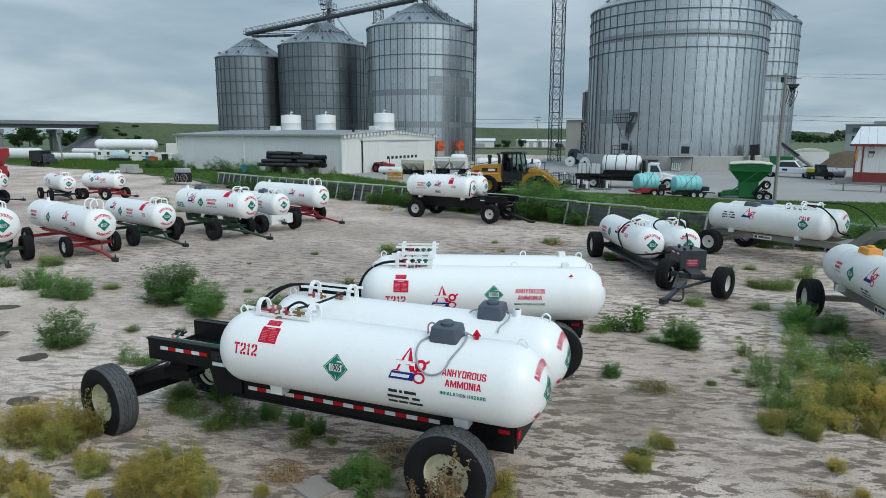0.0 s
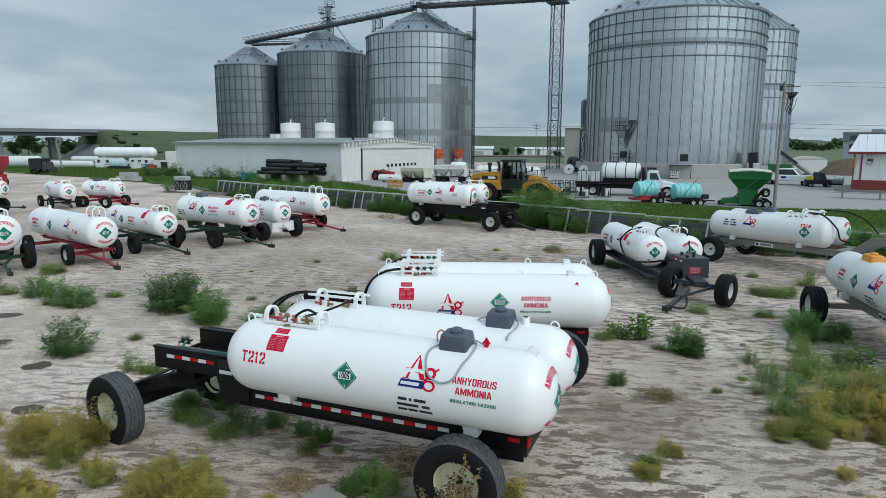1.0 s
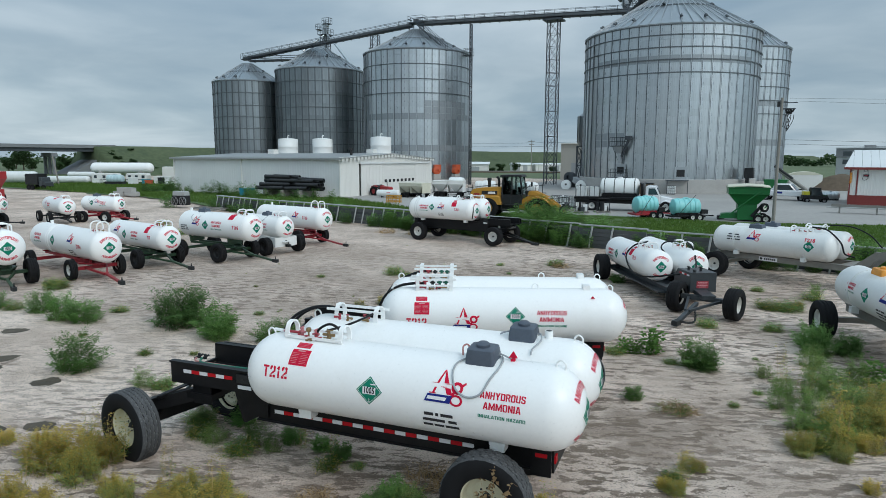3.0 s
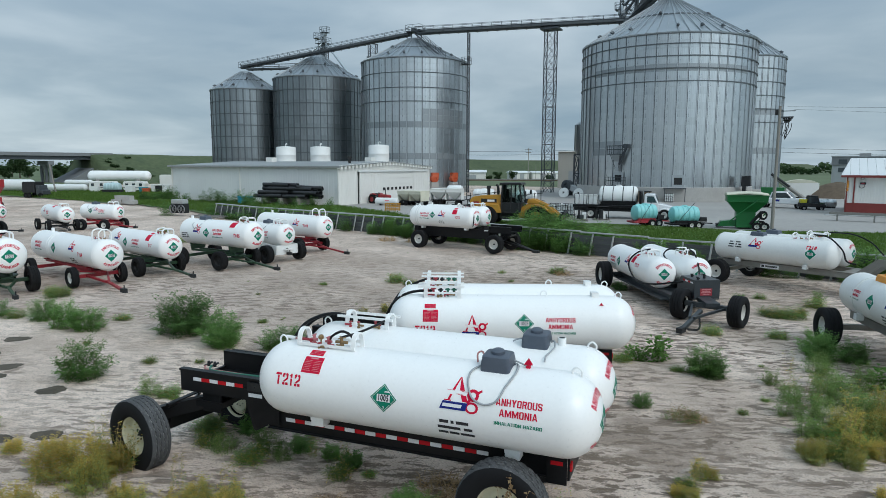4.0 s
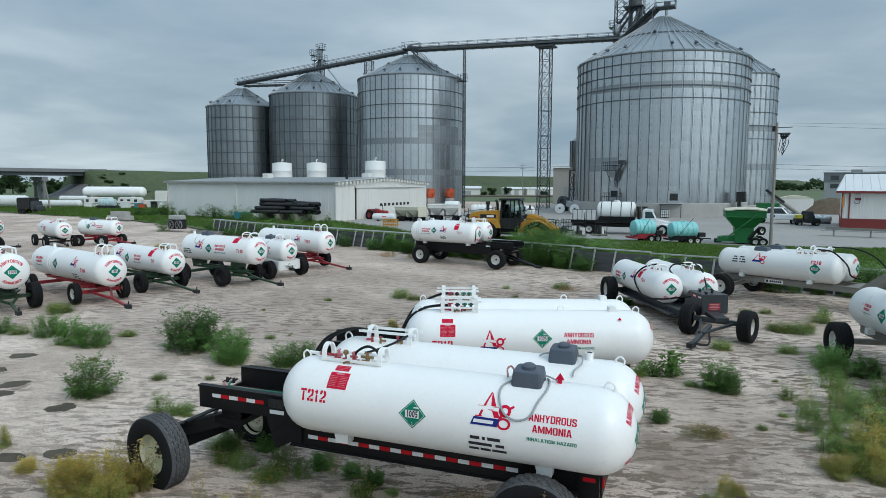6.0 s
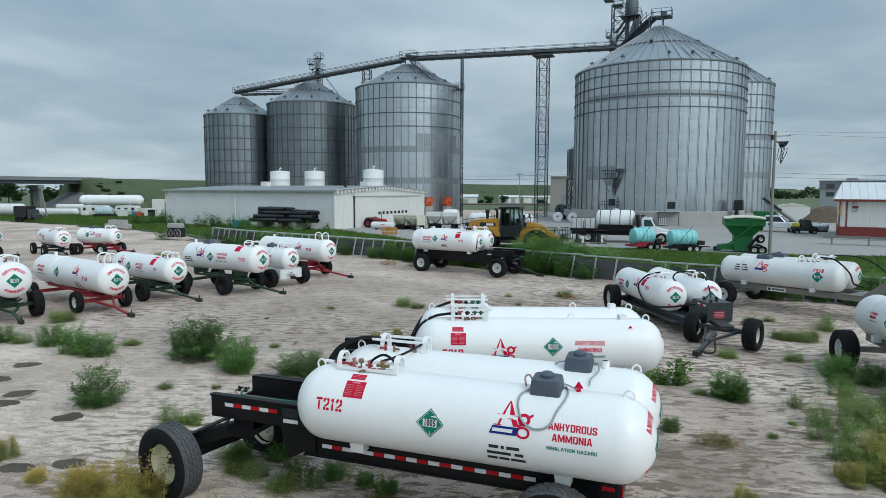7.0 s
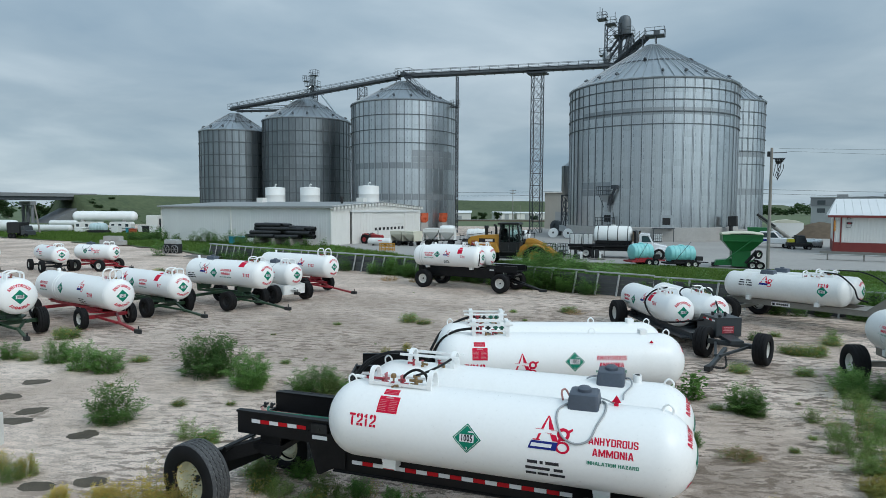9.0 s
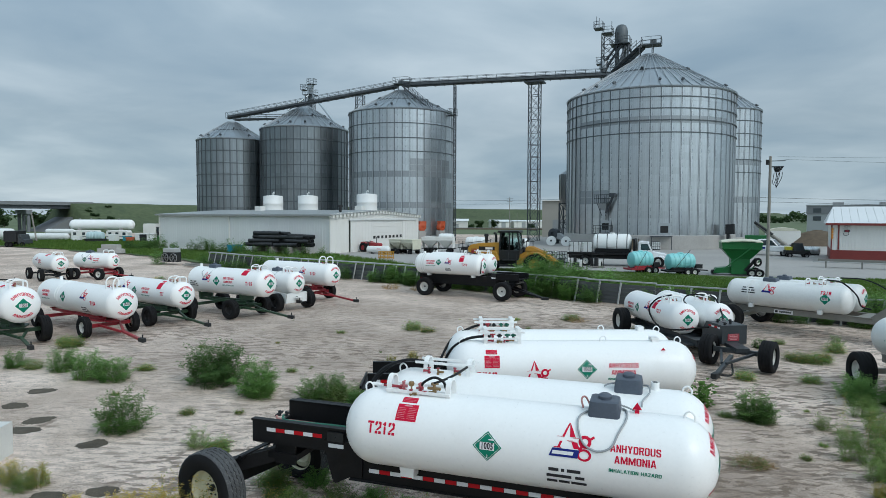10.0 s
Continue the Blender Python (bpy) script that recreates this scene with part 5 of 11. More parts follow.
        if i in stubs:
            bm = BM()
            rod(bm, (-f * 1.645, yc, zc + R - 0.02), (-f * 1.645, yc, zc + R + 0.10), 0.058, 0.058, 18)
            part("relief_stub", bm, mat or M_WHITE, tank, "", True)
            bm = BM()
            rod(bm, (-f * 1.645, yc, zc + R + 0.098), (-f * 1.645, yc, zc + R + 0.102), 0.040, 0.040, 14)
            part("stub_bore", bm, M_DARKMACH, tank, "dark open bore")
    return th


def hose(th, pts, r=0.022, mat=None, label="black rubber hose"):
    bm = BM()
    tube(bm, bez(pts, 7), r, 8)
    return part("hose", bm, mat or M_HOSE, th, label, True)


def standard_decals(tank, sh, spec, detail=True):
    """spec: rows of (kind, u, angle, size, text)."""
    for kind, u, a, size, text in spec:
        side = functools.partial(lambda bm, off, uu, aa: sh.side(bm, uu, aa, off), uu=u, aa=a)
        if kind == "number":
            if set(text) <= set("T12"):
                for lay in stencil(text, size * 1.72, size * 0.70):
                    part("unit_number", sh.side(lay, u, a, 0.004), M_RED, tank, "red stencilled character")
            else:
                lay = sized_text(text, size * 0.45 * len(text), size * 0.70, 0.03)
                part("unit_number", sh.side(lay, u, a, 0.004), M_RED, tank, "red unit number")
        elif kind == "placard":
            placard(sh, tank, side, size, detail)
        elif kind == "mark":
            firm_mark(sh, tank, side, size, detail)
        elif kind == "label":
            warning_label(tank, side, size, size * 0.82 if detail else size * 1.0, detail)
        elif kind == "words":
            wording(tank, sh, u, a, size, detail)
        elif kind == "bars":
            address_bars(tank, sh, u, a, size, size * 0.125)
        elif kind == "head":
            placard(sh, tank, lambda bm, off: sh.end(bm, off), size, detail)
            part("lettering", sh.arc(block("ANHYDROUS", size * 2.2, size * 0.29), sh.R * 0.62, True, 0.005), M_RED, tank, "red curved lettering")
            part("lettering", sh.arc(block("AMMONIA", size * 1.75, size * 0.29), sh.R * 0.62, False, 0.005), M_RED, tank, "red curved lettering")


def tanks_of(th, L, R, hd, zc, gap):
    tk = [o for o in th.children if o.name.split(".")[0] == "tank"]
    return [(o, Shell(0, gap * i, zc, L, R, hd)) for i, o in enumerate(tk)]


# the near twin trailer
t_near = twin_trailer("twin_tank_trailer", pose(-4.51, 7.02, -0.01, 0, 0, 4.1), "twin white ammonia tanks on black frame beside weeds", "T212", tr=0.565, tw=0.36, wz=0.445, steer=-11, hd=0.88, xr=1.28, stubs=(1,))
(ta, sa), (tb, sb) = tanks_of(t_near, 4.8, 0.52, 0.88, 1.53, 1.2)
standard_decals(ta, sa, [("number", -1.70, 15, 0.222, "T212"), ("label", -1.38, 41, 0.285, ""), ("placard", -0.27, 7.7, 0.26, ""), ("mark", 0.755, 21, 0.50, ""),
                         ("bars", 0.675, -11.5, 0.47, ""), ("words", 1.475, 25, 0.085, ""), ("head", 0, 0, 0.27, "")])
standard_decals(tb, sb, [("head", 0, 0, 0.27, "")])
cover_box(ta, sa, 1.09, M_GREYBOX, 0.38, 0.36, 0.23, y=-0.03, tip=4)
cover_box(tb, sb, 1.30, M_GREYBOX, 0.38, 0.36, 0.23, y=-0.03, tip=4)
hose(ta, [(0.9, -0.111, 2.053), (0.82, -0.218, 2.019), (0.8, -0.314, 1.963), (0.825, -0.41, 1.874), (0.9, -0.485, 1.756), (1.05, -0.507, 1.7), (1.2, -0.485, 1.756), (1.28, -0.378, 1.908), (1.35, -0.226, 2.015), (1.35, -0.047, 2.063), (1.29, 0.12, 2.051)], 0.013, M_HOSEGREY, "looped grey hose")
hose(ta, [(0.91, 0.06, 2.06), (0.84, 0.10, 2.16), (0.80, 0.03, 2.15), (0.83, -0.06, 2.07)], 0.012, M_HOSEPINK, "faded pink hose")
hose(ta, [(1.28, 0.02, 2.12), (1.36, 0.01, 2.10), (1.44, 0.0, 2.07)], 0.011, M_HOSEGREY, "grey hose")
hose(tb, [(1.49, 1.16, 2.10), (1.56, 1.10, 2.11), (1.58, 0.98, 2.05), (1.50, 0.86, 1.97), (1.49, 0.80, 1.90)], 0.012, M_HOSEGREY, "grey hose")
hose(tb, [(1.11, 1.16, 2.10), (1.03, 1.12, 2.09), (0.97, 1.10, 2.06)], 0.012, M_HOSEGREY, "grey hose")
hose(ta, [(-1.32, -0.06, 2.08), (-1.29, -0.04, 2.18), (-1.15, 0.0, 2.255), (-1.03, 0.03, 2.20), (-0.99, 0.04, 2.09)], 0.018)
hose(ta, [(-1.20, 0.05, 2.15), (-1.10, 0.30, 2.16), (-1.02, 0.62, 2.18), (-0.98, 0.95, 2.20)], 0.018)
hose(tb, [(-1.72, 1.10, 2.19), (-1.95, 1.06, 2.21), (-2.20, 1.0, 2.14), (-2.40, 0.92, 2.00), (-2.55, 0.82, 1.70), (-2.66, 0.74, 1.30)], 0.024)
hose(tb, [(-1.70, 1.20, 2.17), (-2.00, 1.18, 2.18), (-2.28, 1.12, 2.08), (-2.50, 1.02, 1.86), (-2.62, 0.92, 1.60), (-2.70, 0.84, 1.28)], 0.024)
bm = BM()
rod(bm, (-2.06, 0.02, 2.09), (-1.90, 0.0, 2.09), 0.024, 0.024, 12)
part("pipe_end", bm, M_WHITE, ta, "white pipe stub", True)
bm = BM()
rod(bm, (-1.88, 0.0, 2.09), (-1.62, 0.0, 2.09), 0.020, 0.020, 12)
part("red_nipple", bm, M_VALVERED, ta, "faded red pipe nipple", True)
hose(t_near, [(-2.3, 0.32, 1.30), (-2.7, 0.22, 1.35), (-3.1, 0.17, 1.36), (-3.5, 0.19, 1.35), (-3.68, 0.26, 1.34), (-3.74, 0.36, 1.36)], 0.019, M_HOSEGREEN, "green rubber hose")
hose(t_near, [(-2.3, 0.40, 1.26), (-2.9, 0.26, 1.33), (-3.5, 0.25, 1.335), (-3.76, 0.27, 1.33), (-3.84, 0.33, 1.34), (-3.86, 0.38, 1.35)], 0.016, M_HOSEPINK, "faded pink hose")
bm = BM()
for x in (-3.86, -3.74):
    rod(bm, (x, 0.34, 1.35), (x, 0.52, 1.36), 0.018, 0.018, 8)
    rod(bm, (x, 0.44, 1.32), (x, 0.44, 1.40), 0.026, 0.022, 10)
part("hose_coupling", bm, M_DARKMACH, t_near, "dark hose couplings", True)
for tk, s, yy in ((ta, sa, 0), (tb, sb, 1.2)):
    bm = BM()
    if yy == 0:
        rings(bm, [[(1.41, y, 2.09), (1.52, y, 2.09), (1.465, y, 2.175)] for y in (yy - 0.01, yy + 0.01)])
    box(bm, 1.44, 1.49, yy - 0.025, yy + 0.025, 2.03, 2.079)
    part("warning_flag", bm, M_RED if yy == 0 else M_WHITE, tk, "small red triangle plate" if yy == 0 else "white bracket")

bm = BM()
lathe(bm, [(0.012, -0.10), (0.012, 0.02), (0.034, 0.03), (0.040, 0.055), (0.030, 0.085), (0.004, 0.092)], 14, pose(-1.46, -0.04, 2.10))
part("gauge_knob", bm, M_BRASS, ta, "round brass gauge cap", True)
bm = BM()
rod(bm, (-1.22, -0.05, 2.12), (-1.04, -0.05, 2.12), 0.020, 0.022, 12)
rod(bm, (-1.13, -0.05, 2.04), (-1.13, -0.05, 2.18), 0.026, 0.020, 12)
for a in (20, 140, 260):
    rod(bm, (-1.13, -0.05, 2.175), (-1.13 + 0.06 * math.cos(radians(a)), -0.05 + 0.06 * math.sin(radians(a)), 2.185), 0.008, 0.010, 8)
part("globe_valve", bm, M_BRASS, ta, "worn brass globe valve", True)
for x, y in ((-1.58, -0.02), (-1.33, -0.06)):
    bm = BM()
    rod(bm, (x, y, 2.04), (x, y, 2.17), 0.022, 0.020, 12)
    rod(bm, (x - 0.05, y, 2.11), (x + 0.05, y, 2.11), 0.017, 0.020, 10)
    rod(bm, (x, y - 0.04, 2.172), (x, y + 0.04, 2.172), 0.012, 0.012, 8)
    part("red_valve", bm, M_VALVEPINK, ta, "faded red valve body", True)

# the twin trailer just beyond it
t_next = twin_trailer("twin_tank_trailer", pose(-4.80, 11.47, -0.03, 0, 0, 24.0), "twin white ammonia tanks with red valve guards, black frame", "", zc=1.52, tr=0.565, tw=0.36, wz=0.485, hd=0.88, guard="ladder", stubs=(), xf=-3.55, neck=3.93)
(tc, sc_), (td, sd) = tanks_of(t_next, 4.8, 0.52, 0.88, 1.52, 1.2)
standard_decals(tc, sc_, [("number", -1.66, -5.5, 0.222, "T212"), ("label", -1.56, 24, 0.285, ""), ("mark", -0.73, -5.5, 0.50, ""), ("placard", 0.205, 8.8, 0.26, ""), ("words", 0.886, 17, 0.085, ""), ("head", 0, 0, 0.27, "")])
standard_decals(td, sd, [("head", 0, 0, 0.27, "")])
hose(tc, [(-1.55, 0.0, 2.12), (-1.77, 0.0, 2.115), (-2.01, 0.0, 2.07), (-2.21, 0.02, 1.955), (-2.35, 0.05, 1.80), (-2.47, 0.10, 1.55), (-2.58, 0.16, 1.25)], 0.027)
hose(td, [(-1.45, 1.18, 2.15), (-1.67, 1.18, 2.145), (-1.91, 1.17, 2.07), (-2.155, 1.15, 1.93), (-2.32, 1.12, 1.79), (-2.48, 1.0, 1.52), (-2.60, 0.9, 1.25)], 0.027)

for tk, yy, u in ((tc, 0.0, 1.60), (td, 1.2, 1.70)):
    bm = BM()
    box(bm, u - 0.065, u + 0.065, yy - 0.10, yy + 0.10, 2.105, 2.12)
    for q in (-0.10, 0.085):
        box(bm, u - 0.065, u + 0.065, yy + q, yy + q + 0.015, 2.0, 2.105)
    part("bracket", bm, M_WHITE, tk, "white folded steel bracket")
bm = BM()
rings(bm, [[(1.63, y, 1.925), (1.71, y, 1.925), (1.67, y, 1.975)] for y in (-0.36, -0.345)])
part("warning_flag", bm, M_RED, tc, "small red triangle plate")
bm = BM()
lug(bm, sc_, 0.62)
part("lifting_lug", bm, M_WHITE, tc, "", True)
bm = BM()
lug(bm, sd, 0.88)
part("lifting_lug", bm, M_WHITE, td, "", True)

# red and green valve pipes under the ladder-like guards
for tk, s, yy in ((tc, sc_, 0.0), (td, sd, 1.2)):
    for x, y, h, m in ((-1.66, -0.10, 0.20, M_VALVERED), (-1.52, -0.06, 0.22, M_VALVERED), (-1.38, 0.02, 0.16, M_DARKMACH), (-1.24, -0.08, 0.20, M_HOSEGREEN), (-1.12, -0.02, 0.18, M_HOSEGREEN)):
        bm = BM()
        rod(bm, (x, yy + y, 2.02), (x, yy + y, 2.02 + h), 0.026, 0.026, 10)
        rod(bm, (x - 0.05, yy + y, 2.02 + h * 0.7), (x + 0.05, yy + y, 2.02 + h * 0.7), 0.018, 0.018, 8)
        part("valve_pipe", bm, m, tk, "painted valve pipe", True)

# twin trailer by the yard wall, neck to the right
t_wall = twin_trailer("twin_tank_trailer", pose(-16.0, 32.07, -0.04, 0, 0, -7), "twin white ammonia tanks on black frame near board wall", "", L=4.3, R=0.57, zc=1.77, gap=1.3,
                      rim=M_RIMWHITE, tr=0.50, tw=0.38, detail=False, front=1, xr=1.35, xf=-3.4, hd=0.6, weld=True, tapes=False)
(te, se), (tf, sf) = tanks_of(t_wall, 4.3, 0.57, 0.6, 1.77, 1.3)
standard_decals(te, se, [("words", -0.95, 18, 0.090, ""), ("placard", -0.42, 12, 0.26, ""), ("mark", 0.16, 16, 0.46, ""), ("bars", 0.14, -20, 0.36, ""), ("label", 0.98, 34, 0.28, ""), ("number", 1.20, 4, 0.19, "T211"), ("head", 0, 0, 0.27, "")], False)
standard_decals(tf, sf, [("head", 0, 0, 0.27, "")], False)
for u in (-1.55, -1.42):
    bm = BM()
    lathe(bm, [(0.568, u - 0.03), (0.582, u - 0.028), (0.582, u + 0.028), (0.568, u + 0.03)], 48, pose(0, 0, 1.77, 0, 90, 0), False)
    part("strap", bm, M_WHITE_OLD, te, "", True)
hose(te, [(1.2, 0.1, 2.42), (1.7, 0.0, 2.36), (2.02, -0.25, 2.05), (2.10, -0.35, 1.7), (2.05, -0.35, 1.35)], 0.028)
bm = BM()
bar(bm, (3.4, 0.35, 0.62), (5.75, -0.55, 0.30), 0.09, 0.09)
bar(bm, (3.4, 0.95, 0.62), (5.75, -0.55, 0.30), 0.09, 0.09)
part("tow_tongue", bm, M_BLACK, t_wall, "", False, 0.008)
bm = BM()
box(bm, 5.65, 6.0, -0.66, -0.48, 0.24, 0.36)
part("tow_hitch", bm, M_DARKMACH, t_wall, "", False, 0.01)


def gear_trailer(at, label, number, L, R, zc, gear, rim, spec, xf, xr, tip, track=0.82, wr=0.40, ww=0.28, handles="tall", hd=0.55, bands=(), mat=None, stub=None, cover=None):
    """One pressure tank on a four-wheel farm running gear, tongue at the +x end."""
    th = thing("nurse_tank_trailer", at, label, "nurse tank trailer", "nurse tank trailers")
    zr = wr + 0.16
    for y in (-0.22, 0.22):
        bm = BM()
        box(bm, xr - 0.15, xf + 0.15, y - 0.04, y + 0.04, zr + 0.03, zr + 0.12)
        part("gear_rail", bm, gear, th, "", False, 0.006)
    for x in (xf, xr):
        bm = BM()
        box(bm, x - 0.06, x + 0.06, -track + 0.10, track - 0.10, wr - 0.05, wr + 0.07)
        part("axle", bm, gear, th, "", False, 0.006)
        bm = BM()
        extrude(bm, [(-0.36, zr + 0.12), (0.36, zr + 0.12), (0.40, zc - R * 0.86), (0.26, zc - R * 0.97), (-0.26, zc - R * 0.97), (-0.40, zc - R * 0.86)], 0.08, pose(x - 0.04, 0, 0, 90, 0, 90))
        part("bolster", bm, gear, th, "", False, 0.006)
        for y, t in ((-track, 0), (track, 180)):
            wheel(th, x, y, wr, wr, ww, rim, False, t + (xf - x) * 0, spin=(x * 53 + y * 17) % 60)
    bm = BM()
    loop = [(xf - 1.1, -0.30), (xf - 0.2, -0.50), (xf + 0.45, -0.16), (xf + 0.45, 0.16), (xf - 0.2, 0.50), (xf - 1.1, 0.30)]
    rings(bm, [[(x, y, z) for x, y in loop] for z in (zr - 0.02, zr + 0.028)])
    part("bolster_plate", bm, gear, th, "", False, 0.004)
    tx, ty, tz = tip
    for y in (-0.38, 0.38):
        bm = BM()
        bar(bm, (xf + 0.02, y, wr + 0.02), (xf + (tx - xf) * 0.45, ty * 0.45 + y * 0.12, wr * 0.9), 0.065, 0.07)
        part("draw_arm", bm, gear, th, "", False, 0.006)
    bm = BM()
    bar(bm, (xf + (tx - xf) * 0.42, ty * 0.42, wr * 0.92), (tx, ty, tz), 0.08, 0.075)
    part("tow_tongue", bm, gear, th, "", False, 0.006)
    bm = BM()
    box(bm, tx - 0.06, tx + 0.22, ty - 0.07, ty + 0.05, tz - 0.06, tz + 0.07)
    rod(bm, (tx + 0.1, ty, tz + 0.06), (tx + 0.1, ty, tz + 0.18), 0.02, 0.02, 8)
    part("tow_hitch", bm, M_DARKMACH, th, "", False, 0.01)
    tank, sh = tank_shell(th, 0, 0, zc, L, R, hd, mat or M_WHITE, "long white ammonia tank", bands=bands)
    standard_decals(tank, sh, spec, False)
    uh = L / 2 - hd * R
    if handles == "tall":
        for k in (0.12, 0.62):
            bm = BM()
            hoop(bm, sh, uh - k, 0.22, 0.34, 0.028)
            part("guard_hoop", bm, M_WHITE, tank, "white bent-pipe guard", True)
    else:
        for k in (0.10, 0.55):
            bm = BM()
            hoop(bm, sh, uh - k, 0.24, 0.20, 0.024)
            part("guard_hoop", bm, M_WHITE, tank, "white bent-pipe guard", True)
        for yy in (-0.2, 0.2):
            bm = BM()
            tube(bm, [(uh - 0.6, yy, zc + R + 0.14), (uh - 0.05, yy, zc + R + 0.14)], 0.02, 8)
            part("guard_rail", bm, M_WHITE, tank, "", True)
    valves(tank, sh, uh - 0.62, uh - 0.08, int(abs(xf * 100)))
    if stub is not None:
        bm = BM()
        rod(bm, (stub, 0, zc + R - 0.02), (stub, 0, zc + R + 0.13), 0.06, 0.06, 14)
        part("relief_stub", bm, M_WHITE, tank, "", True)
    if cover is not None:
        cover_box(tank, sh, cover, M_GREYBOX, 0.5, 0.34, 0.2)
        hose(tank, [(cover - 0.2, -0.2, zc + R - 0.06), (cover - 0.32, -R * 0.75, zc + R * 0.68), (cover - 0.1, -R * 0.97, zc + R * 0.35), (cover + 0.2, -R * 0.9, zc + R * 0.55), (cover + 0.26, -0.15, zc + R)], 0.014, M_HOSEGREY, "looped grey hose")
    return th, tank, sh


def stand(x, y, h):
    return pose(x, y, ground_z(x, y) + 0.01, 0, 0, h)


base104 = ground_z(-24.1, 15.95)
gear_trailer(stand(-24.1, 15.95, -12.8), "long white ammonia tank on dark red running gear", "T104", 6.0, 0.56, 1.28 - base104, M_RED_DARK, M_RIMWHITE,
             [("words", -2.0, 18, 0.095, ""), ("placard", -0.55, 6, 0.30, ""), ("mark", 1.0, 20, 0.50, ""), ("bars", 1.0, -24, 0.50, ""), ("number", 1.75, -2, 0.22, "T104"), ("head", 0, 0, 0.31, "")],
             1.75, -2.0, (5.3, -0.75, 0.34), 0.86, 0.38, 0.25, "tall", bands=(-1.25, -1.05), stub=-1.9)
gear_trailer(stand(-23.6, 18.7, -13), "white ammonia tank on green running gear", "T17", 4.7, 0.51, 1.26 - ground_z(-23.6, 18.7), M_GREEN_FRAME, M_DARKMACH,
             [("mark", -1.35, 24, 0.50, ""), ("placard", -0.62, 4, 0.28, ""), ("words", 0.22, 18, 0.090, ""), ("label", 1.15, 40, 0.30, ""), ("number", 1.45, 4, 0.20, "T17"), ("head", 0, 0, 0.29, "")],
             1.15, -1.5, (4.2, -0.35, 0.30), 0.86, 0.39, 0.28, "rail")
gear_trailer(stand(-21.95, 21.4, -6), "fat white ammonia tank on dark green running gear", "T105", 4.7, 0.575, 1.50 - ground_z(-21.95, 21.4), M_GREEN_FRAME, M_DARKMACH,
             [("bars", -1.75, -4, 0.5, ""), ("mark", -0.95, 14, 0.52, ""), ("placard", -0.30, 4, 0.30, ""), ("words", 0.42, 18, 0.101, ""), ("label", 1.25, 52, 0.32, ""), ("number", 1.65, 2, 0.22, "T105"), ("head", 0, 0, 0.31, "")],
             0.95, -1.6, (3.9, -0.55, 0.28), 0.92, 0.41, 0.32, "rail", cover=-1.0, stub=-1.9)
t_short, tk_short, _sh = gear_trailer(stand(-21.7, 24.1, -12), "short white ammonia tank on white cradle gear", "", 3.4, 0.52, 1.26 - ground_z(-21.7, 24.1), M_WHITE_OLD, M_DARKMACH,
             [("mark", -0.35, 22, 0.44, ""), ("words", 0.45, 14, 0.090, ""), ("head", 0, 0, 0.28, "")], 1.2, -1.1, (1.6, 0, 0.4), 0.95, 0.42, 0.34, "rail", cover=0.2)
gear_trailer(stand(-22.7, 27.45, -10), "long white ammonia tank on red running gear", "T103", 5.2, 0.575, 1.36 - ground_z(-22.7, 27.45), M_RED_DARK, M_DARKMACH,
             [("bars", -1.2, 20, 0.5, ""), ("mark", 0.75, 16, 0.48, ""), ("number", 1.50, 6, 0.22, "T103"), ("head", 0, 0, 0.29, "")],
             1.3, -1.6, (4.5, -0.75, 0.28), 0.86, 0.40, 0.27, "tall", bands=(-0.75,), stub=-1.7)
gear_trailer(stand(-24.9, 13.35, -18), "white ammonia tank on green gear with white guards", "", 5.0, 0.585, 1.50 - ground_z(-24.9, 13.35), M_GREEN_FRAME, M_DARKMACH,
             [("label", 1.2, 40, 0.34, ""), ("head", 0, 0, 0.33, "")], 1.45, -1.6, (3.9, -0.25, 0.3), 0.86, 0.44, 0.34, "rail")
gear_trailer(stand(-43.9, 28.6, -19), "small white ammonia tank on dark running gear", "", 4.4, 0.535, 1.18 - ground_z(-43.9, 28.6), M_DARKMACH, M_RIMWHITE,
             [("words", -0.4, 14, 0.090, ""), ("mark", -1.1, 18, 0.4, ""), ("label", 0.2, 75, 0.4, ""), ("head", 0, 0, 0.29, "")], 1.0, -1.5, (3.5, -0.3, 0.3), 0.86, 0.39, 0.28, "rail")
gear_trailer(stand(-41.6, 30.3, 8), "small white ammonia tank on red running gear", "", 3.3, 0.53, 1.26 - ground_z(-41.6, 30.3), M_RED_DARK, M_RIMWHITE,
             [("placard", -0.5, 10, 0.26, ""), ("words", 0.45, 16, 0.084, ""), ("mark", -0.05, 20, 0.4, ""), ("head", 0, 0, 0.29, "")], 1.0, -1.0, (3.1, -0.4, 0.3), 0.86, 0.39, 0.28, "rail", cover=-0.5)
# tank with black hoses at the yard's edge
th, tank, sh = gear_trailer(stand(-44.5, 23.6, 20), "white tank hung with black hoses on dark gear", "", 4.0, 0.52, 1.56 - ground_z(-44, 24), M_DARKMACH, M_DARKMACH, [("head", 0, 0, 0.29, "")],
                            0.9, -1.2, (3.0, 0, 0.4), 0.9, 0.46, 0.34, "rail")
for k in range(5):
    hose(th, [(0.4 + 0.3 * k, -0.2, 2.15), (0.5 + 0.28 * k, -0.62, 1.7 - 0.05 * k), (0.75 + 0.2 * k, -0.72, 1.15), (1.3 + 0.12 * k, -0.6, 0.85)], 0.035)

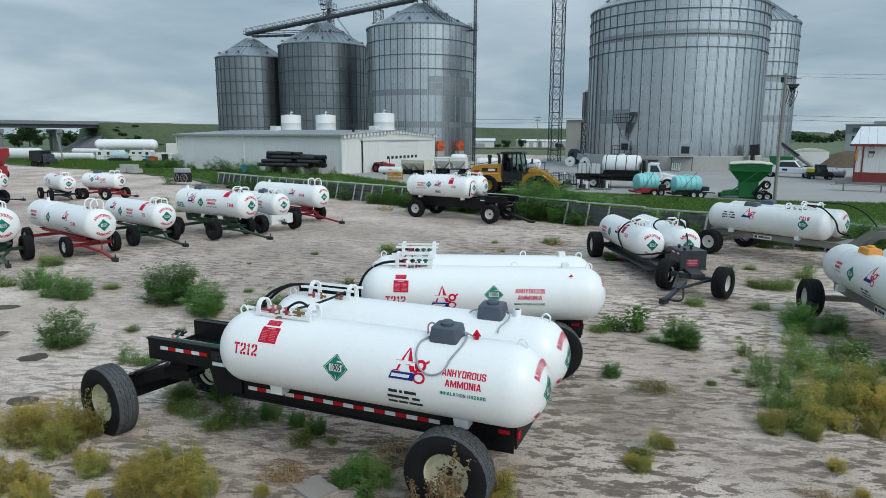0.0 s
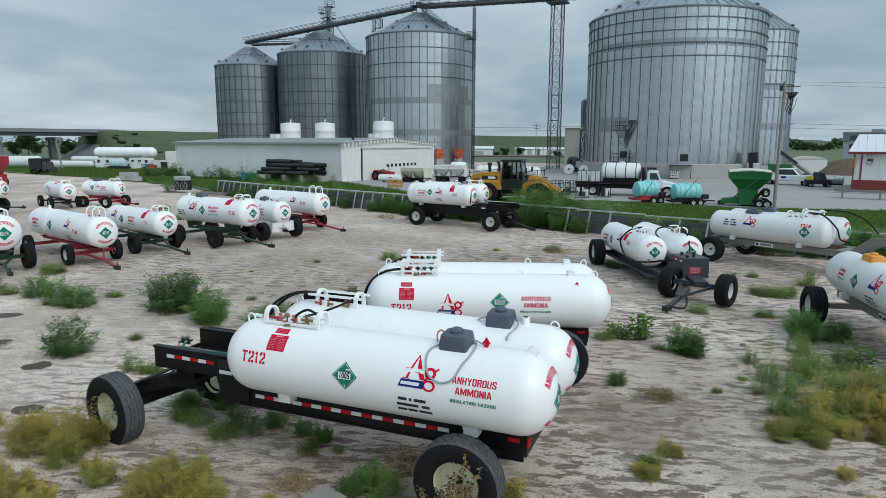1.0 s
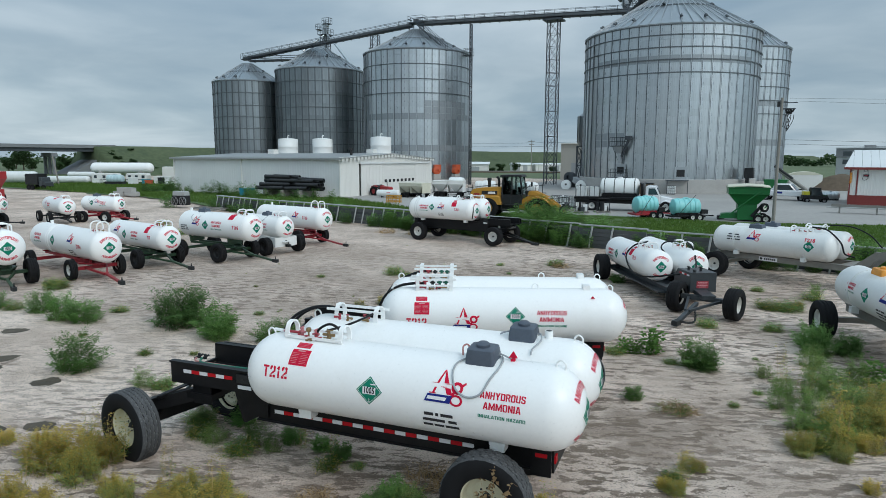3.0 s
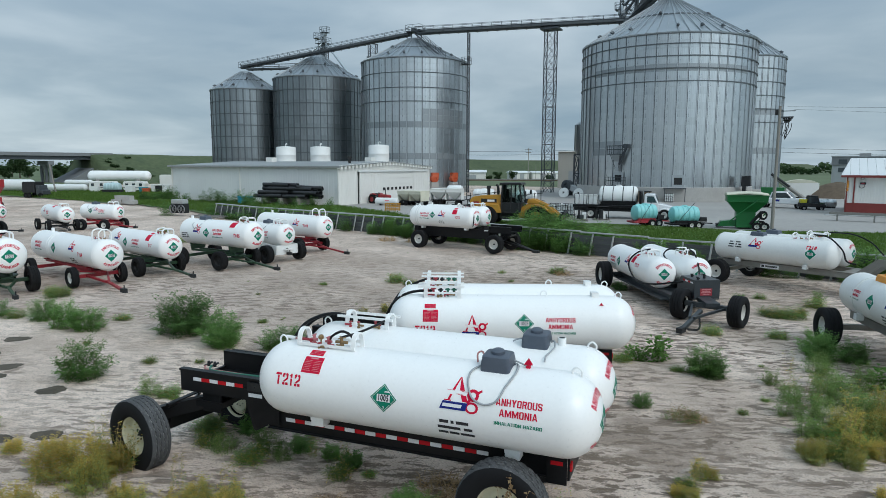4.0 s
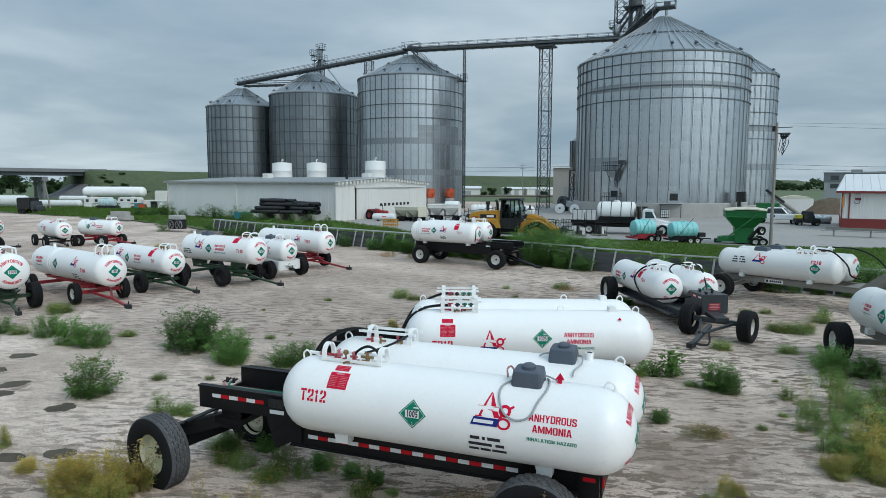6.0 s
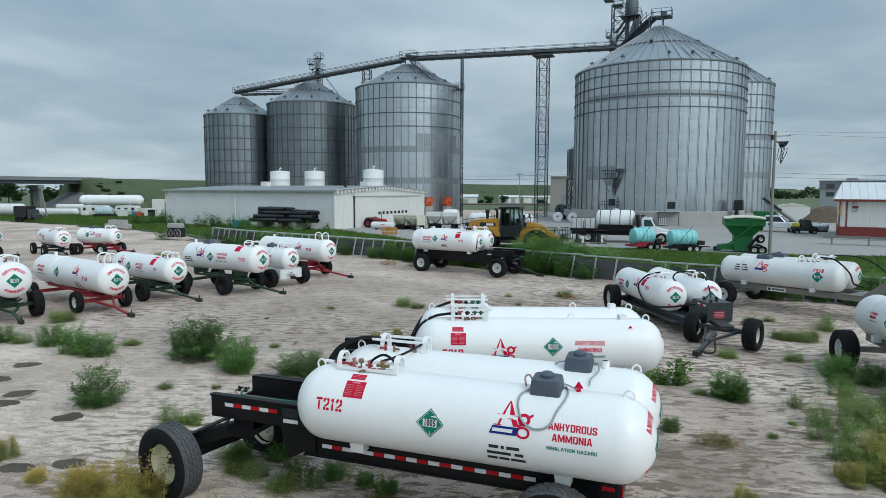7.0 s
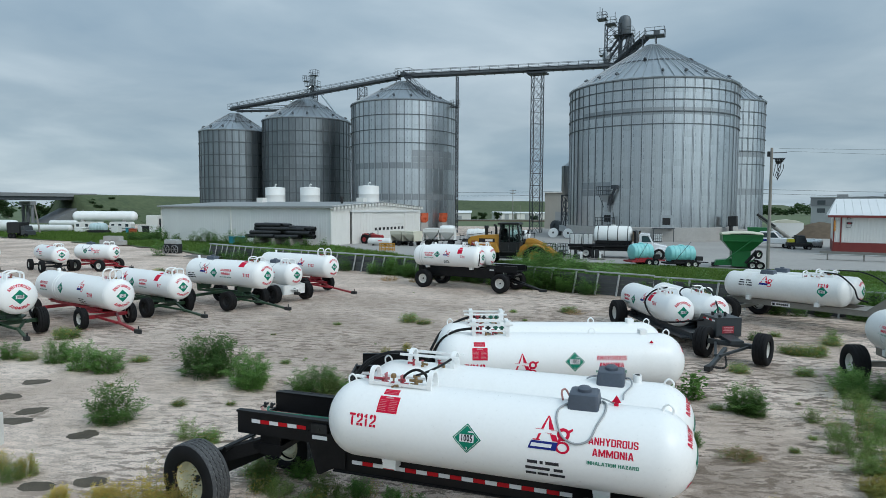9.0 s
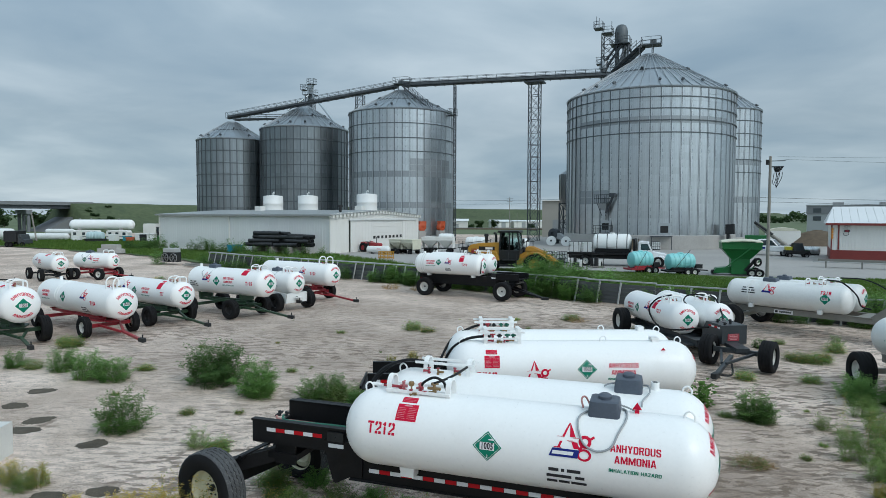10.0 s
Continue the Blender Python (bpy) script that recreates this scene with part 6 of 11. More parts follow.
# grey twin trailer with its steering axle turned
def turned_twin(x, y, h, label, frame, L, R, zc, gap, spec, wr, ww, rim, rear_x, steer, boxes, far_spec=(), second=True, box_mat=None, hd=0.6, mat=None, straps=False):
    th = thing("twin_tank_trailer", stand(x, y, h), label, "nurse tank trailer", "nurse tank trailers")
    zt = zc - R - 0.02
    low = zt - 0.22
    for yy in (-0.02, gap + 0.02):
        bm = BM()
        box(bm, rear_x - 0.4, 3.0, yy - 0.06, yy + 0.06, low, zt)
        box(bm, rear_x - 0.4, 3.0, yy - 0.10, yy + 0.10, zt - 0.02, zt + 0.004)
        part("main_rail", bm, frame, th, "", False, 0.005)
    for xx in (rear_x, -0.6, 0.9, 2.4):
        bm = BM()
        box(bm, xx - 0.06, xx + 0.06, 0.041, gap - 0.041, low + 0.03, zt - 0.04)
        part("cross_member", bm, frame, th, "", False, 0.005)
    bm = BM()
    box(bm, 2.45, 3.02, 0.041, gap - 0.041, zt - 0.03, zt - 0.005)
    part("front_deck", bm, frame, th, "", False, 0.004)
    bm = BM()
    box(bm, rear_x - 0.07, rear_x + 0.07, -0.6, gap + 0.6, wr - 0.07, wr + 0.07)
    part("axle", bm, frame, th, "", False, 0.006)
    wheel(th, rear_x, -0.78, wr, wr, ww, rim, False, 0, spin=20)
    wheel(th, rear_x, gap + 0.78, wr, wr, ww, rim, False, 180, spin=50)
    tanks = []
    for i, yc in enumerate((0.0, gap) if second else (0.0,)):
        tank, sh = tank_shell(th, 0, yc, zc, L, R, hd, mat, "long white ammonia tank")
        tanks.append((tank, sh))
        standard_decals(tank, sh, spec if i == 0 else far_spec, False)
        for u in (-1.4, 1.4):
            bm = BM()
            extrude(bm, [(-0.09, 0), (0.09, 0), (0.11, 0.16), (-0.11, 0.16)], 0.16, pose(u, yc + 0.08, zt - 0.004, 90, 0, 0))
            part("saddle", bm, M_WHITE, tank, "", False, 0.006)
        for k in (0.75, 1.35):
            bm = BM()
            hoop(bm, sh, k, 0.22, 0.2, 0.024)
            part("guard_hoop", bm, M_WHITE, tank, "white bent-pipe guard", True)
        for q in (-0.18, 0.18):
            bm = BM()
            tube(bm, [(0.7, yc + q, zc + R + 0.13), (1.45, yc + q, zc + R + 0.13)], 0.02, 8)
            part("guard_rail", bm, M_WHITE, tank, "", True)
        valves(tank, sh, 0.75, 1.4, 9 + i)
        if straps:
            for u in (-1.35, 1.35):
                bm = BM()
                lathe(bm, [(R - 0.003, u - 0.035), (R + 0.012, u - 0.033), (R + 0.012, u + 0.033), (R - 0.003, u + 0.035)], 48, pose(0, yc, zc, 0, 90, 0), False)
                part("strap", bm, M_WHITE_OLD, tank, "", True)
    return th, tanks, zt, low


t_turn, tk, zt, low = turned_twin(-4.29, 24.16, -60, "twin white ammonia tanks on slate grey frame, axle turned", M_TRAILGREY, 4.5, 0.52, 1.10, 1.25,
                                  [("words", -1.35, 12, 0.084, ""), ("placard", -0.72, 4, 0.26, ""), ("mark", 0.10, 20, 0.46, ""), ("label", 0.62, 34, 0.26, ""), ("number", 1.05, 16, 0.19, "T213"), ("head", 0, 0, 0.28, "")],
                                  0.50, 0.44, M_RIMWHITE, -1.55, -48, True, [("head", 0, 0, 0.28, "")])
(ts, ss), (tt, st_) = tk
bm = BM()
box(bm, -1.9, 2.9, -0.35, 1.60, low + 0.02, low + 0.07)
part("deck_plate", bm, M_TRAILGREY, t_turn, "slate grey deck plate under the tanks", False, 0.01)
hose(ts, [(1.0, 0.0, 1.80), (0.55, -0.3, 1.62), (0.35, -0.52, 1.25), (0.75, -0.56, 0.90), (1.6, -0.60, 0.74), (2.35, -0.35, 0.80), (3.0, 0.1, 0.98), (3.3, 0.4, 1.05)], 0.028)
hose(tt, [(1.2, 1.25, 1.85), (1.75, 1.25, 1.72), (2.3, 1.15, 1.35), (2.75, 0.95, 1.15), (3.2, 0.7, 1.15)], 0.028)
hose(tt, [(0.9, 1.05, 1.80), (0.6, 0.8, 1.72), (0.7, 0.62, 1.55), (1.1, 0.62, 1.40)], 0.026)
bm = BM()
extrude(bm, [(2.75, 0.55), (3.25, 0.42), (3.95, 0.62), (3.95, 1.20), (3.0, 1.20), (2.75, 0.9)], 0.82, pose(0, 1.05, 0, 90, 0, 0))
part("neck_box", bm, M_TRAILGREY, t_turn, "slate grey neck box", False, 0.015)
bm = BM()
box(bm, 3.951, 3.956, 0.42, 0.80, 0.72, 0.94)
wl_ = part("warning_label", bm, M_VALVERED, t_turn, "faded red printed label")
for k, w in enumerate((0.30, 0.26, 0.32, 0.22)):
    bm = BM()
    box(bm, 3.956, 3.959, 0.61 - w / 2, 0.61 + w / 2, 0.895 - 0.048 * k, 0.915 - 0.048 * k)
    part("print_line", bm, M_PINKPRINT, wl_)
tape_strip(t_turn, 3.15, 3.85, 0.225, 1.10, 0.05, True)
bm = BM()
lathe(bm, [(0.22, 0.42), (0.24, 0.60), (0.2, 0.66)], 20, pose(4.2, 0.55, 0))
part("turntable", bm, M_TRAILGREY, t_turn, "", True)
bm = BM()
bar(bm, (3.9, 0.55, 0.62), (4.75, 0.45, 0.58), 0.4, 0.12)
part("pivot_beam", bm, M_TRAILGREY, t_turn, "", False, 0.01)
am = pose(4.50, 0.44, 0, 0, 0, -48)
bm = BM()
box(bm, -0.07, 0.07, -0.72, 0.72, 0.44, 0.58, am)
part("axle", bm, M_TRAILGREY, t_turn, "", False, 0.006)
for yy, t in ((-0.86, 0), (0.86, 180)):
    p = am @ Vector((0, yy, 0.5))
    wheel(t_turn, p.x, p.y, 0.47, 0.47, 0.40, M_RIMWHITE, False, t - 48, spin=33)
for yy in (-0.5, 0.5):
    bm = BM()
    bar(bm, am @ Vector((0, yy, 0.5)), am @ Vector((1.25, yy * 0.12, 0.36)), 0.07, 0.07)
    part("draw_arm", bm, M_TRAILGREY, t_turn, "", False, 0.006)
bm = BM()
bar(bm, am @ Vector((0.6, 0, 0.46)), am @ Vector((1.85, 0, 0.14)), 0.11, 0.10)
part("tow_tongue", bm, M_TRAILGREY, t_turn, "", False, 0.006)
bm = BM()
box(bm, 1.8, 2.1, -0.08, 0.08, 0.06, 0.2, am)
part("tow_hitch", bm, M_DARKMACH, t_turn, "", False, 0.012)
# safety chain, link by link
bm = BM()
cp = bez([am @ Vector((1.0, 0.12, 0.40)), am @ Vector((1.3, 0.26, 0.12)), am @ Vector((1.6, 0.22, 0.10)), am @ Vector((1.85, 0.08, 0.16))], 9)
for i in range(len(cp) - 1):
    d = (cp[i + 1] - cp[i]).to_track_quat("X", "Z").to_matrix().to_4x4()
    m = Matrix.Translation((cp[i] + cp[i + 1]) / 2) @ d @ pose(0, 0, 0, 90 * (i % 2), 0, 0)
    tube(bm, [m @ Vector((0.05 * math.cos(a), 0.026 * math.sin(a), 0)) for a in np.linspace(0, 2 * math.pi, 10)], 0.009, 5)
part("safety_chain", bm, M_DARKMACH, t_turn, "dark steel safety chain", True)


def goose_trailer(x, y, h, label, spec, zc, cover_mat, cover_u, rear_x, dash):
    """Twin tanks on a dusty silver frame with a high gooseneck."""
    th, tk, zt, low = turned_twin(x, y, h, label, M_TRAILSILVER, 4.75, 0.53, zc, 1.25, spec, 0.50, 0.42, M_RIMWHITE, rear_x, 0, False, [("head", 0, 0, 0.28, "")], True, None, 0.6, M_WHITE_OLD, True)
    for yy in (-0.02, 1.27):
        bm = BM()
        pl = [(2.6, low), (3.1, low), (3.7, low + 0.55), (5.2, low + 0.62), (5.2, low + 0.86), (3.6, low + 0.80), (2.9, zt)]
        extrude(bm, pl, 0.10, pose(0, yy + 0.05, 0, 90, 0, 0))
        part("gooseneck_rail", bm, M_TRAILSILVER, th, "", False, 0.006)
    bm = BM()
    box(bm, 3.75, 5.1, 0.04, 1.21, low + 0.66, low + 0.68)
    part("neck_tray", bm, M_TRAILSILVER, th)
    for xx in (5.15,):
        bm = BM()
        box(bm, xx - 0.05, xx + 0.05, 0.04, 1.21, low + 0.6, low + 0.84)
        part("neck_beam", bm, M_TRAILSILVER, th, "", False, 0.006)
    # front bogie under the neck
    bm = BM()
    box(bm, 4.53, 4.67, -0.4, 1.65, 0.43, 0.57)
    part("axle", bm, M_TRAILSILVER, th, "", False, 0.006)
    bm = BM()
    rod(bm, (4.6, 0.62, 0.5), (4.6, 0.62, low + 0.66), 0.12, 0.16, 16)
    part("king_post", bm, M_TRAILSILVER, th, "", True)
    wheel(th, 4.6, -0.62, 0.5, 0.5, 0.42, M_RIMWHITE, False, 0)
    wheel(th, 4.6, 1.87, 0.5, 0.5, 0.42, M_RIMWHITE, False, 180)
    bm = BM()
    box(bm, dash - 0.36, dash + 0.36, -0.090, -0.084, low + 0.02, low + 0.17)
    sp = part("maker_plate", bm, M_LABELWHITE, th, "white maker plate with dark bars")
    bm = BM()
    box(bm, dash - 0.32, dash - 0.22, -0.094, -0.090, low + 0.05, low + 0.14)
    for i in range(6):
        box(bm, dash - 0.16 + i * 0.078, dash - 0.10 + i * 0.078, -0.094, -0.090, low + 0.06, low + 0.13)
    part("plate_print", bm, M_INK, sp)
    for (tank, sh), m in zip(tk, (cover_mat, cover_mat)):
        cover_box(tank, sh, cover_u, m, 0.55, 0.36, 0.2)
        for q in (-1.25, 1.35):
            bm = BM()
            box(bm, q - 0.08, q + 0.08, sh.c[1] - 0.46, sh.c[1] - 0.28, zt - 0.02, zt + 0.14)
            part("saddle_bracket", bm, M_WHITE_OLD, tank, "", False, 0.01)
    (a, s1), (b, s2) = tk
    hose(a, [(1.4, 0.05, zc + 0.72), (1.95, 0.0, zc + 0.66), (2.45, -0.05, zc + 0.25), (2.6, 0.0, zc - 0.15), (2.9, 0.1, zc - 0.25)], 0.03)
    hose(b, [(1.5, 1.2, zc + 0.74), (2.3, 1.15, zc + 0.74), (3.0, 1.0, zc + 0.5), (3.5, 0.8, zc + 0.1)], 0.026)
    return th


goose_trailer(0.25, 28.15, -27, "weathered twin white ammonia tanks on silver gooseneck frame", [("bars", -1.35, 26, 0.55, ""), ("mark", -0.55, 22, 0.55, ""), ("number", 1.55, 30, 0.22, "T218"), ("placard", 1.55, 4, 0.30, "")],
              1.27 - ground_z(0.25, 28.15), M_GREYBOX, -0.65, -1.9, -0.1)
goose_trailer(2.66, 17.75, -74, "white ammonia tank with orange cover on silver frame", [("words", -1.20, 20, 0.067, ""), ("placard", -0.42, 6, 0.28, ""), ("mark", 0.55, 18, 0.55, ""), ("bars", 0.35, -18, 0.5, "")],
              1.22 - ground_z(2.0, 17.2), M_ORANGECOVER, -0.75, -2.0, 0.35)

# white skirt under the short tank, small gear on the grey neck box
bm = BM()
box(bm, 1.42, 1.50, -0.62, 0.62, 0.36, 0.80)
part("skirt_plate", bm, M_WHITE_OLD, t_short, "white steel skirt plate", False, 0.02)
for y in (-0.64, 0.58):
    bm = BM()
    extrude(bm, [(0.5, 0.75), (1.42, 0.36), (1.5, 0.36), (1.5, 0.80), (0.5, 0.88)], 0.06, pose(0, y + 0.06, 0, 90, 0, 0))
    part("skirt_side", bm, M_WHITE_OLD, t_short, "", False, 0.01)
bm = BM()
rod(bm, (1.50, 0.0, 0.58), (1.512, 0.0, 0.58), 0.07, 0.07, 14)
part("skirt_hole", bm, M_DARKMACH, t_short, "round dark hole")
for x, y, z, h in ((3.3, 0.45, 1.2, 0.10), (3.6, 0.7, 1.2, 0.14), (3.8, 0.4, 1.2, 0.08)):
    bm = BM()
    rod(bm, (x, y, z - 0.01), (x, y, z + h), 0.045, 0.035, 10)
    rod(bm, (x - 0.1, y, z + h * 0.7), (x + 0.1, y, z + h * 0.7), 0.02, 0.02, 8)
    part("hose_fitting", bm, M_DARKMACH, t_turn, "dark hose fitting", True)

# ---- sheds and other buildings ----
def ribbed_wall(parent, p0, p1, z0, z1, mat, pitch=0.3, depth=0.03, top=None):
    """Upright cladding: one sheet a metre wide after another, with rolled ribs. top(s): height along the wall."""
    a, b = Vector((*p0, 0)), Vector((*p1, 0))
    d = (b - a)
    ln = d.length
    d.normalize()
    nrm = Vector((d.y, -d.x, 0))
    n = max(1, int(round(ln / (pitch * 4))))
    for k in range(n):
        bm = BM()
        s0, s1 = ln * k / n + 0.004, ln * (k + 1) / n - 0.004
        xs = [s0]
        for i in range(4):
            c = s0 + (s1 - s0) * (i + 0.5) / 4
            w = (s1 - s0) / 4
            xs += [c + w * 0.22, c + w * 0.28, c + w * 0.42, c + w * 0.48]
        offs = [0.0]
        for i in range(4):
            offs += [0.0, depth, depth, 0.0]
        if xs[-1] < s1:
            xs.append(s1)
            offs.append(0.0)
        lo, hi = [], []
        for s, o in zip(xs, offs):
            p = a + d * s + nrm * o
            t = top(s) if top else z1
            lo.append(Vector((p.x, p.y, z0)))
            hi.append(Vector((p.x, p.y, t)))
        back = [v - nrm * 0.03 for v in (lo[-1], lo[0])]
        loop0 = lo + [Vector((back[0].x, back[0].y, z0)), Vector((back[1].x, back[1].y, z0))]
        loop1 = hi + [Vector((back[0].x, back[0].y, hi[-1].z)), Vector((back[1].x, back[1].y, hi[0].z))]
        rings(bm, [loop0, loop1])
        part("wall_sheet", bm, mat, parent)


def shed(x0, x1, y0, y1, eave, ridge, z=-0.1):
    th = thing("machine_shed", pose(0, 0, 0), "long low pale grey metal shed with white gable doors", "shed")
    # inner walls
    bm = BM()
    box(bm, x0 + 0.05, x1 - 0.05, y0 + 0.05, y1 - 0.05, z, eave - 0.05)
    part("wall_core", bm, M_CLADDING, th)
    ribbed_wall(th, (x0, y0), (x1, y0), z, eave, M_CLADDING, 0.35, 0.012)
    ym = (y0 + y1) / 2
    ribbed_wall(th, (x1, y0), (x1, y1), z, eave, M_CLAD_WHITE, 0.25, 0.03, lambda s: eave + (ridge - eave) * (1 - abs(s - (y1 - y0) / 2) / ((y1 - y0) / 2)) - 0.05)
    # roof, two slopes in sheets
    for s, ya, yb in ((1, y0 - 0.4, ym), (-1, ym, y1 + 0.4)):
        n = 16
        za, zb = (eave - 0.02, ridge) if s > 0 else (ridge, eave - 0.02)
        for k in range(n):
            bm = BM()
            xa, xb = x0 - 0.3 + (x1 - x0 + 0.7) * k / n + 0.006, x0 - 0.3 + (x1 - x0 + 0.7) * (k + 1) / n - 0.006
            rings(bm, [[(xa, ya, za), (xb, ya, za), (xb, ya, za + 0.09), (xa, ya, za + 0.09)], [(xa, yb, zb), (xb, yb, zb), (xb, yb, zb + 0.09), (xa, yb, zb + 0.09)]])
            part("roof_sheet", bm, M_ROOFGREY, th)
    bm = BM()
    box(bm, x0 - 0.3, x1 + 0.4, y0 - 0.46, y0 - 0.40, eave - 0.12, eave + 0.08)
    part("gutter", bm, M_ROOFGREY, th, "", False, 0.02)
    for x in (x0 + 0.05, x0 + (x1 - x0) * 0.44, x1 - 0.08):
        bm = BM()
        box(bm, x - 0.07, x + 0.07, y0 - 0.12, y0 - 0.02, z, eave - 0.1)
        part("downpipe", bm, M_CLAD_WHITE, th, "", False, 0.01)
    # gable fascia of short ribbed strips
    bm = BM()
    rings(bm, [[(x1 + 0.05, y0 - 0.4, eave - 0.28), (x1 + 0.14, y0 - 0.4, eave - 0.28), (x1 + 0.14, y0 - 0.4, eave + 0.10), (x1 + 0.05, y0 - 0.4, eave + 0.10)],
               [(x1 + 0.05, ym, ridge - 0.26), (x1 + 0.14, ym, ridge - 0.26), (x1 + 0.14, ym, ridge + 0.12), (x1 + 0.05, ym, ridge + 0.12)],
               [(x1 + 0.05, y1 + 0.4, eave - 0.28), (x1 + 0.14, y1 + 0.4, eave - 0.28), (x1 + 0.14, y1 + 0.4, eave + 0.10), (x1 + 0.05, y1 + 0.4, eave + 0.10)]])
    part("gable_fascia", bm, M_CLAD_WHITE, th)
    n = 30
    for k in range(n):
        yy = y0 - 0.3 + (y1 - y0 + 0.6) * (k + 0.5) / n
        zz = eave + (ridge - eave) * (1 - abs(yy - ym) / (y1 - ym + 0.4))
        bm = BM()
        box(bm, x1 + 0.141, x1 + 0.34, yy - 0.20, yy + 0.20, zz - 0.34, zz + 0.10)
        part("fascia_rib", bm, M_CLAD_WHITE, th)
    # door track, sliding doors and sectional door
    ya, yb, yc, yd = y0 + 4.0, y0 + 9.2, y0 + 17.4, y0 + 21.3
    bm = BM()
    box(bm, x1 + 0.05, x1 + 0.32, ya - 0.4, yd + 0.3, eave - 0.62, eave - 0.40)
    part("door_track", bm, M_CLADDING, th, "", False, 0.02)
    for p, q in ((ya, yb), (yc, yd)):
        dth = part("sliding_door", box(BM(), x1 + 0.08, x1 + 0.15, p, q, z + 0.05, eave - 0.62), M_CLAD_WHITE, th, "white ribbed sliding door", False, 0.01)
        for i in range(7):
            bm = BM()
            yy = p + (q - p) * (i + 0.5) / 7
            box(bm, x1 + 0.151, x1 + 0.17, yy - 0.04, yy + 0.04, z + 0.1, eave - 0.66)
            part("door_rib", bm, M_CLAD_WHITE, dth)
    bm = BM()
    box(bm, x1 + 0.035, x1 + 0.05, ya - 0.22, ya - 0.02, z, eave - 0.62)
    part("door_gap", bm, M_DARKMACH, th, "dark gap beside the door")
    for i in range(5):
        bm = BM()
        h = (eave - 0.65 - z) / 5
        box(bm, x1 + 0.035, x1 + 0.07, yb, yc, z + h * i + 0.01, z + h * (i + 1) - 0.01)
        dp = part("door_section", bm, M_CLAD_WHITE, th, "", False, 0.008)
        if i == 2:
            for k in range(8):
                bm = BM()
                yy = yb + (yc - yb) * (k + 0.5) / 8
                box(bm, x1 + 0.071, x1 + 0.078, yy - 0.28, yy + 0.28, z + h * 2.05, z + h * 2.5)
                part("door_pane", bm, M_DARKMACH, dp)
    # roof vents and flue
    for x, y in ((-60, 70), (-45.5, 72)):
        bm = BM()
        box(bm, x - 0.5, x + 0.5, y - 0.5, y + 0.5, ridge - 0.1, ridge + 0.6)
        part("roof_vent", bm, M_CLAD_WHITE, th, "", False, 0.05)
    bm = BM()
    rod(bm, (-45.0, 66.5, eave + 0.1), (-45.0, 66.5, eave + 1.0), 0.16, 0.16, 12)
    rod(bm, (-45.0, 66.5, eave + 1.0), (-45.0, 66.5, eave + 1.25), 0.30, 0.26, 12)
    part("flue", bm, M_DARKMACH, th, "black roof flue", True)
    return th


shed(-68.1, -42.4, 60.4, 83.0, 4.42, 5.0)

# poly tanks behind the shed
def poly_tank(x, y, r, z1):
    th = thing("vertical_tank", pose(x, y, 0), "white upright poly tank behind the shed", "storage tank", "upright tanks")
    bm = BM()
    prof = [(r, 0.0)]
    for k in range(1, 6):
        prof += [(r, z1 * k / 6 - 0.02), (r + 0.012, z1 * k / 6), (r, z1 * k / 6 + 0.02)]
    prof += [(r, z1 - 0.15), (r * 0.97, z1), (r * 0.4, z1 + 0.12), (0.3, z1 + 0.14)]
    lathe(bm, prof, 40)
    part("shell", bm, M_POLYWHITE, th, "", True)
    bm = BM()
    tube(bm, bez([(0, 0, z1 + 0.1), (0, 0, z1 + 0.45), (0.14, 0, z1 + 0.58), (0.28, 0, z1 + 0.45)], 5), 0.08, 10)
    part("vent_pipe", bm, M_POLYWHITE, th, "", True)


poly_tank(-69.9, 85.4, 1.6, 7.5)
poly_tank(-64.2, 87.0, 1.6, 7.5)
poly_tank(-53.2, 87.0, 1.6, 7.65)

